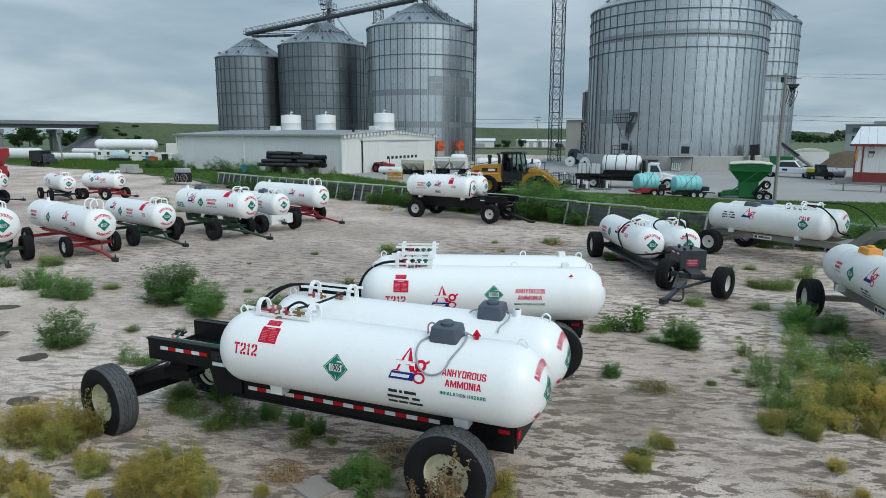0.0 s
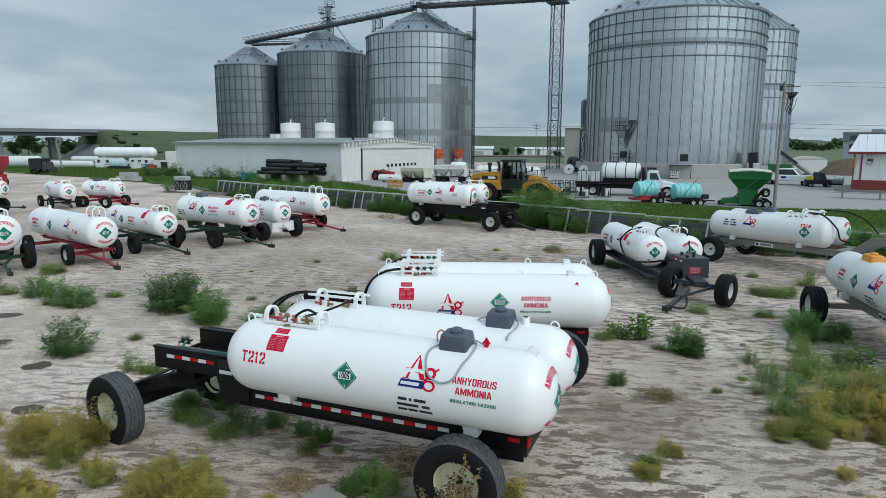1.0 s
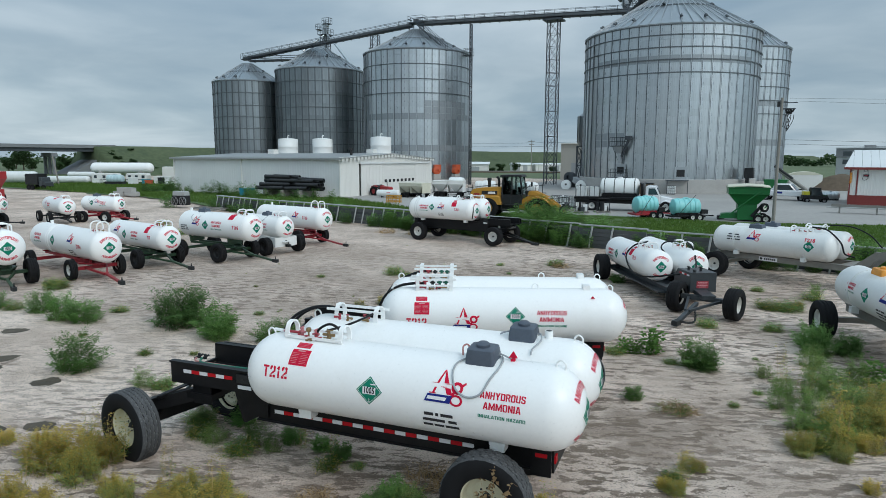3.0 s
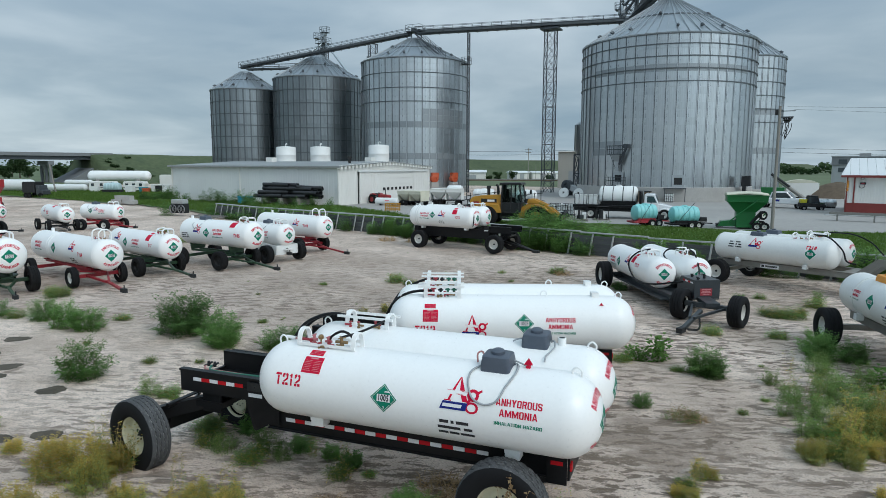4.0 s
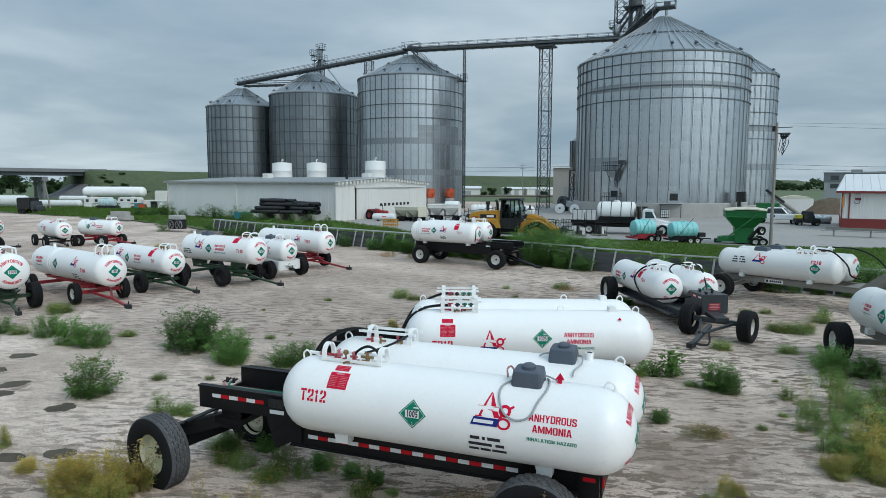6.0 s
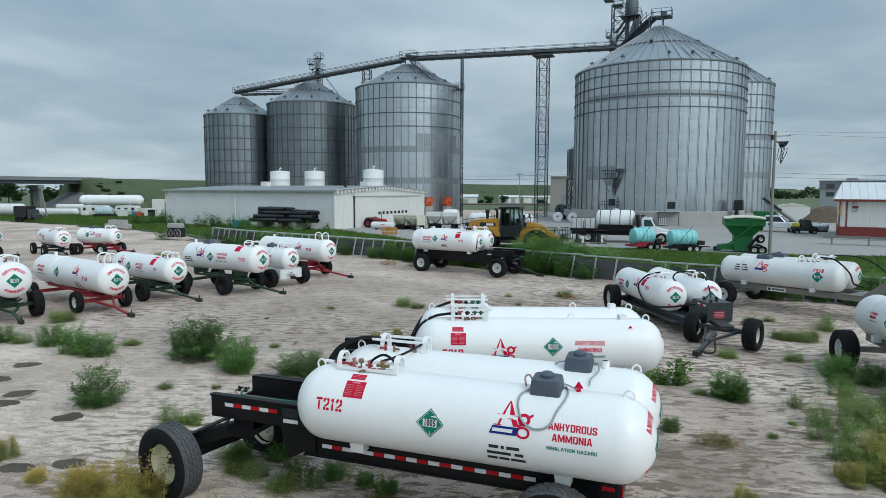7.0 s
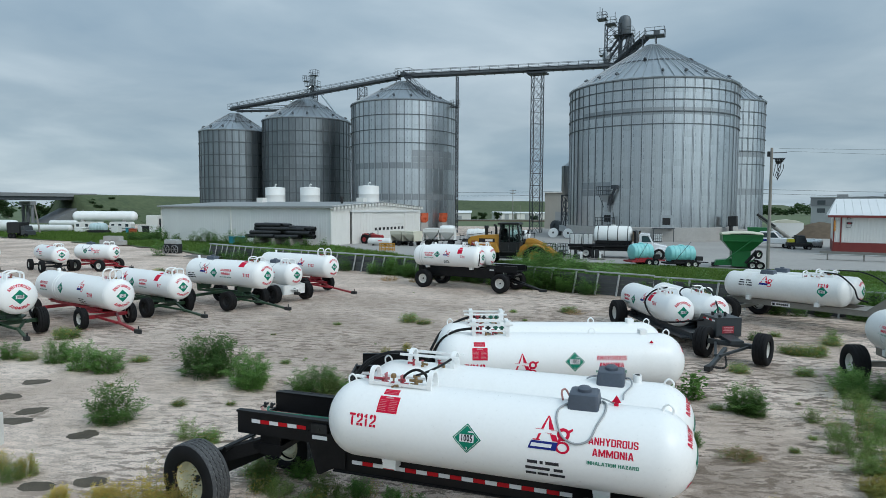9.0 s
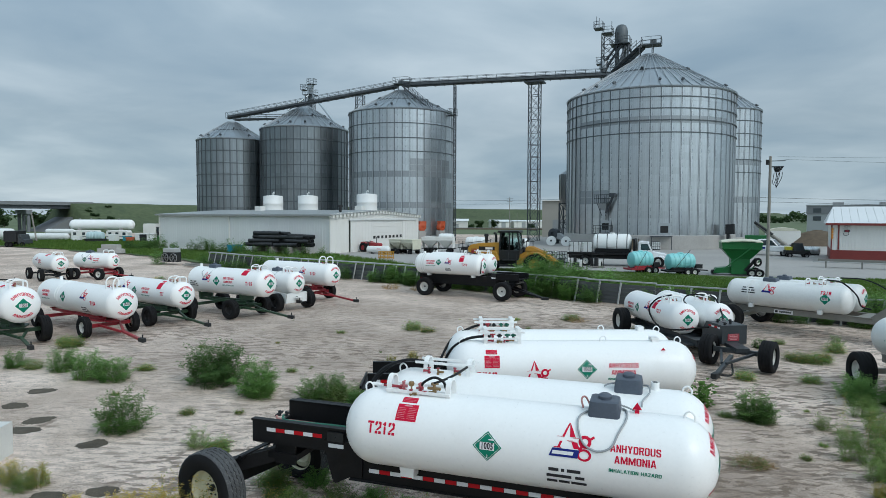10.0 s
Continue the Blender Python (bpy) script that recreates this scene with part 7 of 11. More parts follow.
# red and white office at the right
def office():
    th = thing("store_building", pose(7.45, 71.6, 0, 0, 0, -6), "white metal store with barn red base and trim", "store")
    L, W, e, r = 26.0, 12.0, 3.72, 5.4
    bm = BM()
    box(bm, 0.05, L, 0.05, W, -0.2, e - 0.05)
    part("wall_core", bm, M_CLAD_WHITE, th)
    ribbed_wall(th, (0, 0), (L, 0), 1.2, e, M_CLAD_WHITE, 0.25, 0.02)
    ribbed_wall(th, (0, W), (0, 0), 1.2, e, M_CLAD_WHITE, 0.25, 0.02)
    bm = BM()
    box(bm, -0.04, L, -0.05, 0.04, -0.2, 1.2)
    part("base_course", bm, M_BRICKRED, th, "barn red base cladding")
    bm = BM()
    box(bm, -0.05, 0.04, 0.045, W, -0.2, 1.2)
    part("base_course", bm, M_BRICKRED, th, "barn red base cladding")
    for x in (0.0, 0.58):
        bm = BM()
        box(bm, x - 0.06, x + 0.06, -0.09, -0.055, -0.2, e)
        part("corner_trim", bm, M_BRICKRED, th)
    # hipped roof sheets
    n = 38
    for k in range(n):
        bm = BM()
        xa, xb = -0.5 + (L + 0.5) * k / n + 0.01, -0.5 + (L + 0.5) * (k + 1) / n - 0.01
        ta, tb = min(1.0, max(0.02, (xa + 0.5) / 0.7)), min(1.0, max(0.02, (xb + 0.5) / 0.7))
        pa = (xa, -0.5 + (W / 2 + 0.5) * ta, e + (r - e) * ta)
        pb = (xb, -0.5 + (W / 2 + 0.5) * tb, e + (r - e) * tb)
        lo = [(xa, -0.5, e), (xb, -0.5, e), pb, pa]
        rings(bm, [lo, [(x, y, z + 0.07) for x, y, z in lo]])
        part("roof_sheet", bm, M_ROOFWHITE, th)
    lo = [(-0.5, -0.5, e), (0.2, W / 2, r), (-0.5, W + 0.5, e)]
    bm = BM()
    rings(bm, [lo, [(x - 0.01, y, z + 0.07) for x, y, z in lo]])
    part("roof_end", bm, M_ROOFWHITE, th)
    bm = BM()
    box(bm, -0.54, L, -0.58, -0.50, e - 0.13, e + 0.09)
    part("fascia", bm, M_BRICKRED, th, "barn red eave trim", False, 0.01)
    bm = BM()
    box(bm, 1.02, 1.48, -0.20, -0.06, 2.95, 3.15)
    part("wall_box", bm, M_DARKMACH, th, "dark wall lamp box", False, 0.02)
    bm = BM()
    box(bm, 1.12, 1.38, -0.23, -0.20, 2.99, 3.11)
    part("sign_light", bm, M_VALVERED, th, "small red sign")
    for z in (2.30, 2.56, 2.82, 3.08):
        bm = BM()
        box(bm, -0.02, 0.14, -0.16, -0.10, z, z + 0.22)
        part("sign_mark", bm, M_ORANGECOVER, th, "small orange sign mark")
    bm = BM()
    box(bm, 1.05, 1.32, -0.20, -0.055, 3.42, 3.60)
    part("wall_light", bm, M_DARKMACH, th, "dark wall lantern", False, 0.03)
    bm = BM()
    box(bm, 1.09, 1.28, -0.215, -0.195, 3.45, 3.57)
    part("lantern_glass", bm, M_LABELWHITE, th, "pale lantern glass")
    hose(th, [(1.38, -0.1, 2.96), (1.40, -0.12, 2.75), (1.22, -0.12, 2.62), (1.02, -0.12, 2.66), (0.98, -0.1, 2.85)], 0.02, M_DARKMACH, "dark looped cable")
    return th


office()

# guard rail before the store
bm = BM()
box(bm, 0, 7.4, -0.03, 0.03, 0.62, 0.84)
gr = thing("guard_rail", pose(5.3, 62.6, 0, 0, 0, -8), "low grey steel guard rail beside the lot", "guard rail")
part("beam", bm, M_TRAILSILVER, gr, "", False, 0.02)
bm = BM()
box(bm, -0.4, 6.6, 0.4, 0.9, 0.50, 0.56)
part("plank", bm, M_PALEPOST, gr, "", False, 0.01)
for x in (0.6, 3.2, 5.9, 7.2):
    bm = BM()
    box(bm, x - 0.06, x + 0.06, 0.035, 0.16, -0.1, 0.84)
    part("post", bm, M_TRAILSILVER, gr)

# far buildings
def plain_building(x, y, rot, L, W, h, ridge, wall, roof, label, doors=()):
    th = thing("far_building", pose(x, y, 0, 0, 0, rot), label, "building", "far buildings")
    bm = BM()
    box(bm, 0, L, 0, W, -0.3, h)
    part("wall", bm, wall, th)
    bm = BM()
    rings(bm, [[(-0.4, -0.4, h), (-0.4, W + 0.4, h), (-0.4, W / 2, ridge)], [(L + 0.4, -0.4, h), (L + 0.4, W + 0.4, h), (L + 0.4, W / 2, ridge)]])
    part("roof", bm, roof, th)
    for a, b, c in doors:
        bm = BM()
        box(bm, a, b, -0.06, -0.01, 0, c)
        part("door", bm, M_FARBAND, th)
    return th


plain_building(-89, 200, 20, 8, 6, 2.5, 3.3, M_CLAD_WHITE, M_ROOFWHITE, "small white metal building beyond the road", ((2, 5, 1.6),))
plain_building(-36.9, 131, 4, 7, 10, 7.5, 7.8, M_TAN, M_TAN, "tan sheet metal grain dump building", ((2.2, 5.6, 3.6),))
plain_building(-80.5, 225, 34, 7, 5, 2.2, 2.9, M_CLAD_WHITE, M_ROOFWHITE, "low white store beyond the road with grey doors", ((1, 2.4, 1.9), (3.6, 5.2, 1.9)))
plain_building(-73.5, 229.5, 34, 12, 6, 2.3, 2.8, M_CLAD_WHITE, M_ROOFWHITE, "long low white store beyond the road", ((3, 4.5, 1.9), (7, 9, 1.9)))
plain_building(-52, 230, 5, 30, 10, 3.0, 4.0, M_CLAD_WHITE, M_ROOFWHITE, "long low white building far off")


def office_block():
    th = thing("office_building", pose(15.2, 168, 0, 0, 0, -7), "flat-roofed office block with dark upper storey", "office building")
    bm = BM()
    box(bm, 0, 60, 0, 14, -0.5, 5.0)
    part("wall", bm, M_FARBAND, th)
    bm = BM()
    box(bm, -0.15, 60.15, -0.15, 14.15, 5.0, 6.9)
    part("upper_storey", bm, M_FARGREY, th, "dark grey upper storey")
    bm = BM()
    box(bm, -0.3, 60.3, -0.3, 14.3, 6.9, 7.1)
    part("roof", bm, M_FARBAND, th)
    for i in range(16):
        for z, o in ((3.5, -0.02), (5.3, -0.17)):
            bm = BM()
            box(bm, 1.2 + i * 3.6, 2.8 + i * 3.6, o - 0.03, o, z, z + 1.0)
            part("window", bm, M_GLASS, th, "dark office window")
    for x in (5, 14, 19, 27):
        bm = BM()
        box(bm, x, x + 2.2, 4, 6, 7.1, 7.7)
        part("roof_unit", bm, M_STEEL, th, "", False, 0.05)


office_block()

# ---- conveyors, elevator legs and towers over the bins ----
def lattice(parent, p0, p1, w, d, bays, r=0.05, name="lattice_tower", mat=None):
    """An upright or sloping lattice: four legs, rungs and crossed braces, each side a part."""
    mat = mat or M_LATTICE
    a, b = Vector(p0), Vector(p1)
    ax = (b - a).normalized()
    u = Vector((1, 0, 0)) if abs(ax.z) > 0.7 else Vector((-ax.y, ax.x, 0)).normalized()
    v = ax.cross(u).normalized()
    cs = [u * (sx * w / 2) + v * (sy * d / 2) for sx, sy in ((-1, -1), (1, -1), (1, 1), (-1, 1))]
    for c in cs:
        bm = BM()
        bar(bm, a + c, b + c, r * 2, r * 2)
        part("leg", bm, mat, parent)
    for k in range(4):
        c, e = cs[k], cs[(k + 1) % 4]
        bm = BM()
        for i in range(bays):
            q0, q1 = a.lerp(b, i / bays), a.lerp(b, (i + 1) / bays)
            rod(bm, q0 + c, q0 + e, r * 0.75, None, 5)
            rod(bm, q0 + c, q1 + e, r * 0.6, None, 5)
            rod(bm, q0 + e, q1 + c, r * 0.6, None, 5)
        rod(bm, b + c, b + e, r * 0.75, None, 5)
        tagged(part("bracing", bm, mat, parent), kind="stuff")


def catwalk(p0, p1, label, w=1.1, deep=0.75, rail=1.05, spacing=2.2, trough=True, mat=None):
    """A covered drag conveyor with a railed walkway along it."""
    th = thing("conveyor_bridge", pose(0, 0, 0), label, "conveyor", "conveyor bridges")
    a, b = Vector(p0), Vector(p1)
    d = (b - a).normalized()
    s = Vector((d.y, -d.x, 0)).normalized()
    if trough:
        bm = BM()
        bar(bm, a, b, w * 0.6, deep)
        part("conveyor_trough", bm, mat or M_GALV_DULL, th)
        n = int((b - a).length / 1.6)
        bm = BM()
        for i in range(n):
            p = a.lerp(b, (i + 0.5) / n)
            bar(bm, p - s * (w * 0.32) - Vector((0, 0, deep * 0.56)), p + s * (w * 0.32) - Vector((0, 0, deep * 0.56)), 0.16, 0.12)
        tagged(part("trough_foot", bm, M_LATTICE, th), kind="stuff")
    bm = BM()
    bar(bm, a + s * (w * 0.62) - Vector((0, 0, deep * 0.3)), b + s * (w * 0.62) - Vector((0, 0, deep * 0.3)), w * 0.6, 0.07)
    part("walkway", bm, M_LATTICE, th)
    for off in (w * 0.34, w * 0.92):
        for h in (rail, rail * 0.55):
            bm = BM()
            rod(bm, a + s * off + Vector((0, 0, h - deep * 0.3)), b + s * off + Vector((0, 0, h - deep * 0.3)), 0.035, None, 5)
            part("hand_rail", bm, M_LATTICE, th)
        n = max(2, int((b - a).length / spacing))
        for i in range(n + 1):
            p = a.lerp(b, i / n) + s * off - Vector((0, 0, deep * 0.3))
            bm = BM()
            rod(bm, p, p + Vector((0, 0, rail)), 0.03, None, 5)
            part("rail_post", bm, M_LATTICE, th)
    return th


def platform(parent, x, y, z, w, d, rail=1.05):
    bm = BM()
    box(bm, x - w / 2, x + w / 2, y - d / 2, y + d / 2, z - 0.1, z)
    part("platform", bm, M_LATTICE, parent)
    for sx, sy, ex, ey in ((-1, -1, 1, -1), (1, -1, 1, 1), (1, 1, -1, 1), (-1, 1, -1, -1)):
        p, q = Vector((x + sx * w / 2, y + sy * d / 2, z)), Vector((x + ex * w / 2, y + ey * d / 2, z))
        bm = BM()
        for h in (rail, rail * 0.55):
            rod(bm, p + Vector((0, 0, h)), q + Vector((0, 0, h)), 0.03, None, 5)
        for i in range(3):
            r = p.lerp(q, i / 2)
            rod(bm, r, r + Vector((0, 0, rail)), 0.03, None, 5)
        part("railing", bm, M_LATTICE, parent)


catwalk((-91.6, 99.7, 23.4), (-56.0, 102.6, 27.3), "sloping galvanised conveyor bridge over three bins", 1.1, 0.62, 1.0, 2.2, True, M_GALV_SEAM)
catwalk((-55.0, 102.7, 27.5), (-19.5, 112.0, 28.3), "long galvanised conveyor bridge with railed walkway", 1.2, 0.8, 1.05, 1.6, True, M_GALV_SEAM)
catwalk((-90.0, 99.6, 22.9), (-78.5, 104.5, 23.2), "short galvanised conveyor under the sloping bridge", 0.9, 0.4, 0.9, 3.0, True, M_GALV_SEAM)

# mast carrying the long bridge
tw = thing("lattice_tower", pose(-32.55, 108.8, 0), "tall galvanised lattice tower carrying a conveyor", "tower", "lattice towers")
lattice(tw, (0, 0, -0.2), (0, 0, 27.2), 1.75, 1.75, 13, 0.062)
bm = BM()
box(bm, -1.6, 1.6, -1.3, 1.3, 27.2, 27.45)
part("cap_beam", bm, M_LATTICE, tw)
tw = thing("lattice_tower", pose(-44.9, 102.6, 0), "slim lattice mast beside a grain bin", "tower", "lattice towers")
lattice(tw, (0, 0, -0.2), (0, 0, 26.6), 0.36, 0.36, 30, 0.035)
platform(tw, -0.4, 0, 21.6, 1.3, 1.3)
tw = thing("roof_stand", pose(-63.2, 101.9, 21.6), "short lattice stand on a bin roof edge", "stand")
lattice(tw, (0, 0, -0.2), (0, 0, 4.4), 1.5, 0.8, 3, 0.05)

# elevator leg behind the second bin
el = thing("bucket_elevator", pose(-79.9, 110.3, 0), "grey bucket elevator leg with railed head platform", "grain elevator", "bucket elevators")
lattice(el, (0, 0, 0), (0, 0, 28.6), 1.4, 1.4, 14, 0.055)
bm = BM()
box(bm, -0.35, 0.0, -0.3, 0.3, 0, 30.4)
part("leg_casing", bm, M_GALV_RIB, el)
bm = BM()
box(bm, 0.25, 0.6, -0.3, 0.3, 0, 30.4)
part("leg_casing", bm, M_GALV_RIB, el)
bm = BM()
lathe(bm, [(0.02, -0.36), (0.55, -0.36), (0.6, -0.32), (0.6, 0.32), (0.55, 0.36), (0.02, 0.36)], 24, pose(0.1, 0, 30.6, 90, 0, 0))
part("head_drum", bm, M_GALV_RIB, el, "", True)
platform(el, 0, 0, 28.8, 2.4, 2.0)
platform(el, 0.4, 0, 30.9, 1.6, 1.2)
platform(el, -1.5, 0, 29.9, 0.9, 1.2)
for p, q in (((0.6, -0.5, 29.0), (10.6, -6.2, 20.9)), ((-0.6, -0.6, 28.6), (2.6, -6.0, 25.4)), ((0.2, -0.8, 28.6), (-1.5, -5.4, 25.0))):
    bm = BM()
    rod(bm, p, q, 0.18, None, 10)
    part("spout", bm, M_GALV, el, "bright metal grain spout", True)

# main elevator leg behind the large bin
el = thing("bucket_elevator", pose(-19.1, 112.7, 0), "tall grey bucket elevator with domed head and spouts", "grain elevator", "bucket elevators")
lattice(el, (-1.5, 0, 0), (-1.5, 0, 35.2), 2.4, 2.4, 18, 0.075)
for x in (-0.3, 0.9):
    bm = BM()
    box(bm, x - 0.3, x + 0.3, -0.4, 0.4, 0, 33.6)
    part("leg_casing", bm, M_GALV_SEAM, el)
bm = BM()
lathe(bm, [(0.7, 32.8), (1.0, 33.4), (1.06, 33.6), (1.06, 35.4), (0.98, 35.9), (0.8, 36.3), (0.5, 36.52), (0.02, 36.6)], 32, pose(0.35, 0, 0))
part("head_drum", bm, M_GALV_SEAM, el, "", True)
platform(el, 0.3, -0.3, 33.2, 3.2, 2.8)
platform(el, -3.4, 0, 36.3, 1.5, 1.8)
platform(el, -1.9, 0, 35.3, 1.6, 1.8)
platform(el, -2.9, -0.4, 30.2, 1.4, 1.6)
bm = BM()
lathe(bm, [(0.2, -1.1), (0.75, 0), (0.75, 1.1), (0.7, 1.2)], 12, pose(-2.4, -0.5, 29.4))
part("distributor", bm, M_GALV_RIB, el, "", True)
for p, q in (((0.2, -0.9, 33.6), (-2.2, -0.8, 30.4)), ((0.6, -1.0, 33.0), (-1.8, -0.9, 29.6)), ((1.6, -0.8, 33.3), (1.9, -3.2, 29.4)), ((1.2, -1.0, 33.0), (0.2, -2.6, 28.6)), ((1.5, -0.2, 33.2), (2.3, -1.2, 31.2)), ((2.3, -1.2, 31.2), (0.6, -2.4, 28.2))):
    bm = BM()
    rod(bm, p, q, 0.2, None, 10)
    part("spout", bm, M_LATTICE, el, "dull metal grain spout", True)
for x, y, z in ((-3.9, 0.5, 38.6), (-3.3, -0.5, 38.0), (-1.3, 0.2, 37.4)):
    bm = BM()
    rod(bm, (x, y, z - 1.5), (x, y, z), 0.05, None, 6)
    part("aerial", bm, M_LATTICE, el)
catwalk((-18.3, 105.4, 27.5), (-13.7, 99.6, 29.4), "steep galvanised conveyor up to a bin peak", 1.2, 0.8, 1.05, 2.2, True, M_GALV_SEAM)
pk = thing("peak_platform", pose(-13.2, 99.26, 27.4), "railed steel platform on a grain bin peak", "platform")
platform(pk, 0.75, 0, 1.95, 2.7, 2.0)
for x, y in ((-0.9, -0.8), (0.9, -0.8), (0.9, 0.8), (-0.9, 0.8)):
    bm = BM()
    rod(bm, (x, y, -0.4), (x, y, 1.85), 0.07, None, 6)
    part("leg", bm, M_LATTICE, pk)
bm = BM()
box(bm, 0.6, 1.4, -0.5, 0.5, 1.95, 2.7)
part("drive_box", bm, M_GALV_SEAM, pk, "", False, 0.05)
pk = thing("peak_platform", pose(-55.21, 102.67, 26.75), "small railed platform on a bin peak", "platform")
platform(pk, 0.2, 0, 0.9, 2.8, 2.0)
for x, y in ((-1, -0.8), (1, -0.8), (1, 0.8), (-1, 0.8)):
    bm = BM()
    rod(bm, (x, y, -0.6), (x, y, 0.9), 0.07, None, 6)
    part("leg", bm, M_LATTICE, pk)
bm = BM()
box(bm, -0.4, 0.4, -0.4, 0.4, 0.9, 1.5)
part("drive_box", bm, M_GALV_SEAM, pk, "", False, 0.05)
catwalk((-54.0, 101.6, 27.0), (-47.0, 98.4, 21.9), "bin roof stair with rails down the cone", 0.8, 0.2, 1.0, 1.4, False)

# hopper bin's stand, fan and round covers beside the large bin
def bin_door(x, y, rot, z, label):
    th = thing("bin_door", pose(x, y, z, 0, 0, rot), label, "bin door", "bin doors")
    bm = BM()
    box(bm, -0.75, 0.75, -0.14, 0.0, 0, 1.6)
    part("frame", bm, M_GALV_RIB, th, "", False, 0.02)
    bm = BM()
    box(bm, -0.5, 0.5, -0.16, -0.142, 0.35, 1.25)
    part("opening", bm, M_DARKMACH, th, "dark square opening")
    return th


def on_bin(cx, cy, r, deg):
    return cx + r * math.cos(radians(deg)), cy + r * math.sin(radians(deg)), deg + 90


x, y, h = on_bin(-12.65, 99.26, 11.83, -73.5)
d = bin_door(x, y, h, 1.9, "steel hatch with dark opening on the bin")
bm = BM()
box(bm, -1.8, 0.9, -0.9, -0.15, -0.15, -0.05)
part("step", bm, M_LATTICE, d)
for xx in (-1.7, 0.8):
    bm = BM()
    rod(bm, (xx, -0.85, -1.9), (xx, -0.85, -0.1), 0.05, None, 6)
    part("step_leg", bm, M_LATTICE, d)
x, y, h = on_bin(-12.65, 99.26, 11.83, -110.5)
d = bin_door(x, y, h, 2.2, "steel entry door and ladder on the bin")
bm = BM()
box(bm, -0.2, 0.2, -0.55, -0.2, 1.7, 3.0)
part("down_duct", bm, M_GALV_RIB, d, "", False, 0.02)
bm = BM()
rings(bm, [[(-0.35, -0.6, 3.0), (0.35, -0.6, 3.0), (0.35, -0.16, 3.0), (-0.35, -0.16, 3.0)], [(-0.9, -0.95, 4.0), (0.6, -0.95, 4.0), (0.6, -0.16, 4.0), (-0.9, -0.16, 4.0)]])
part("hood", bm, M_GALV_DULL, d, "dull grey discharge hood", False, 0.02)
for x0, x1 in ((-0.9, -0.3), (0.6, 0.25)):
    bm = BM()
    bar(bm, (x0, -0.9, 4.0), (x1, -0.5, 2.2), 0.07, 0.07)
    part("strut", bm, M_LATTICE, d)
bm = BM()
bar(bm, (0.3, -0.5, 2.6), (1.35, -0.5, 5.0), 0.26, 0.22)
part("drive_arm", bm, M_LATTICE, d, "", False, 0.02)
bm = BM()
box(bm, 0.9, 1.6, -0.8, -0.25, 4.75, 5.25)
part("drive_motor", bm, M_LATTICE, d, "dark drive motor", False, 0.05)
platform(d, -0.15, -0.7, 4.0, 1.9, 1.1)
platform(d, 0, -0.75, -0.1, 2.2, 1.2)
x, y, h = on_bin(-12.65, 99.26, 13.0, -143)
fan = thing("bin_fan", pose(-26.6, 99.5, 0, 0, 0, -20) @ Matrix.Scale(0.8, 4), "grey centrifugal aeration fan with duct", "fan")
bm = BM()
lathe(bm, [(1.0, -0.55), (1.15, -0.5), (1.15, 0.5), (1.0, 0.55), (0.55, 0.56), (0.5, 0.5), (0.5, 0.2)], 28, pose(0, 0, 1.9, 90, 0, 0))
part("fan_housing", bm, M_LATTICE, fan, "", True)
bm = BM()
rings(bm, [[(0.6, -0.5, 1.2), (0.6, 0.5, 1.2), (0.6, 0.5, 2.4), (0.6, -0.5, 2.4)], [(3.0, -0.7, 0.5), (3.0, 0.7, 0.5), (3.0, 0.7, 1.3), (3.0, -0.7, 1.3)]])
part("duct", bm, M_GALV_RIB, fan)
bm = BM()
box(bm, -0.8, 0.8, -0.6, 0.6, -0.1, 0.85)
part("stand", bm, M_LATTICE, fan, "", False, 0.03)
for k, (xx, yy) in enumerate(((-25.6, 93.6), (-23.2, 92.7))):
    th = thing("white_drum_tank", pose(xx, yy, 0.70, 0, 0, 12) @ Matrix.Scale(0.8, 4), "white horizontal drum tank seen end on", "storage tank", "drum tanks")
    bm = BM()
    lathe(bm, [(0.84, -1.3), (0.88, -1.22), (0.88, 1.22), (0.84, 1.3), (0.2, 1.36)], 32, pose(0, 0, 0, 90, 0, 0))
    part("shell", bm, M_POLYWHITE, th, "", True)
    bm = BM()
    box(bm, -0.16, 0.16, -0.03, 0.0, -0.16, 0.16, pose(0, -1.37, 0.1))
    part("hatch", bm, M_DARKMACH, th, "dark square hatch")
hs = thing("hopper_bin", pose(-27.2, 113.6, 0), "small galvanised hopper bin on a dark stand", "hopper bin")
lattice(hs, (0, 0, 0), (0, 0, 6.6), 3.2, 3.2, 2, 0.12)
bm = BM()
lathe(bm, [(0.3, 4.6), (2.0, 7.3), (2.0, 11.7), (0.3, 12.8)], 28)
part("hopper", bm, M_GALV_DARK, hs, "", True)
for i in range(14):
    bm = BM()
    box(bm, 2.0, 2.06, -0.04, 0.04, 7.3, 11.7)
    piece("stiffener", mesh_of("stiffener", bm, M_GALV_SEAM), hs, pose(0, 0, 0, 0, 0, i * 360 / 14))
# orange fans at the third bin's foot
for a in (-44, -23):
    x, y, h = on_bin(-55.21, 102.67, 10.3, a)
    th = thing("orange_fan", pose(x, y, 0, 0, 0, h), "orange aeration fan at a bin foot", "fan", "orange fans")
    bm = BM()
    lathe(bm, [(0.6, -0.4), (0.66, -0.36), (0.66, 0.36), (0.6, 0.4), (0.3, 0.42), (0.28, 0.25)], 24, pose(0, 0, 2.5, 90, 0, 0))
    part("fan_housing", bm, M_ORANGE, th, "", True)
    bm = BM()
    box(bm, -0.45, 0.66, -0.4, 0.4, 2.6, 3.45)
    part("outlet", bm, M_ORANGE, th, "", False, 0.04)
    bm = BM()
    box(bm, -0.6, 0.6, -0.45, 0.45, 0.0, 1.9)
    part("stand", bm, M_CONCRETE, th, "", False, 0.03)

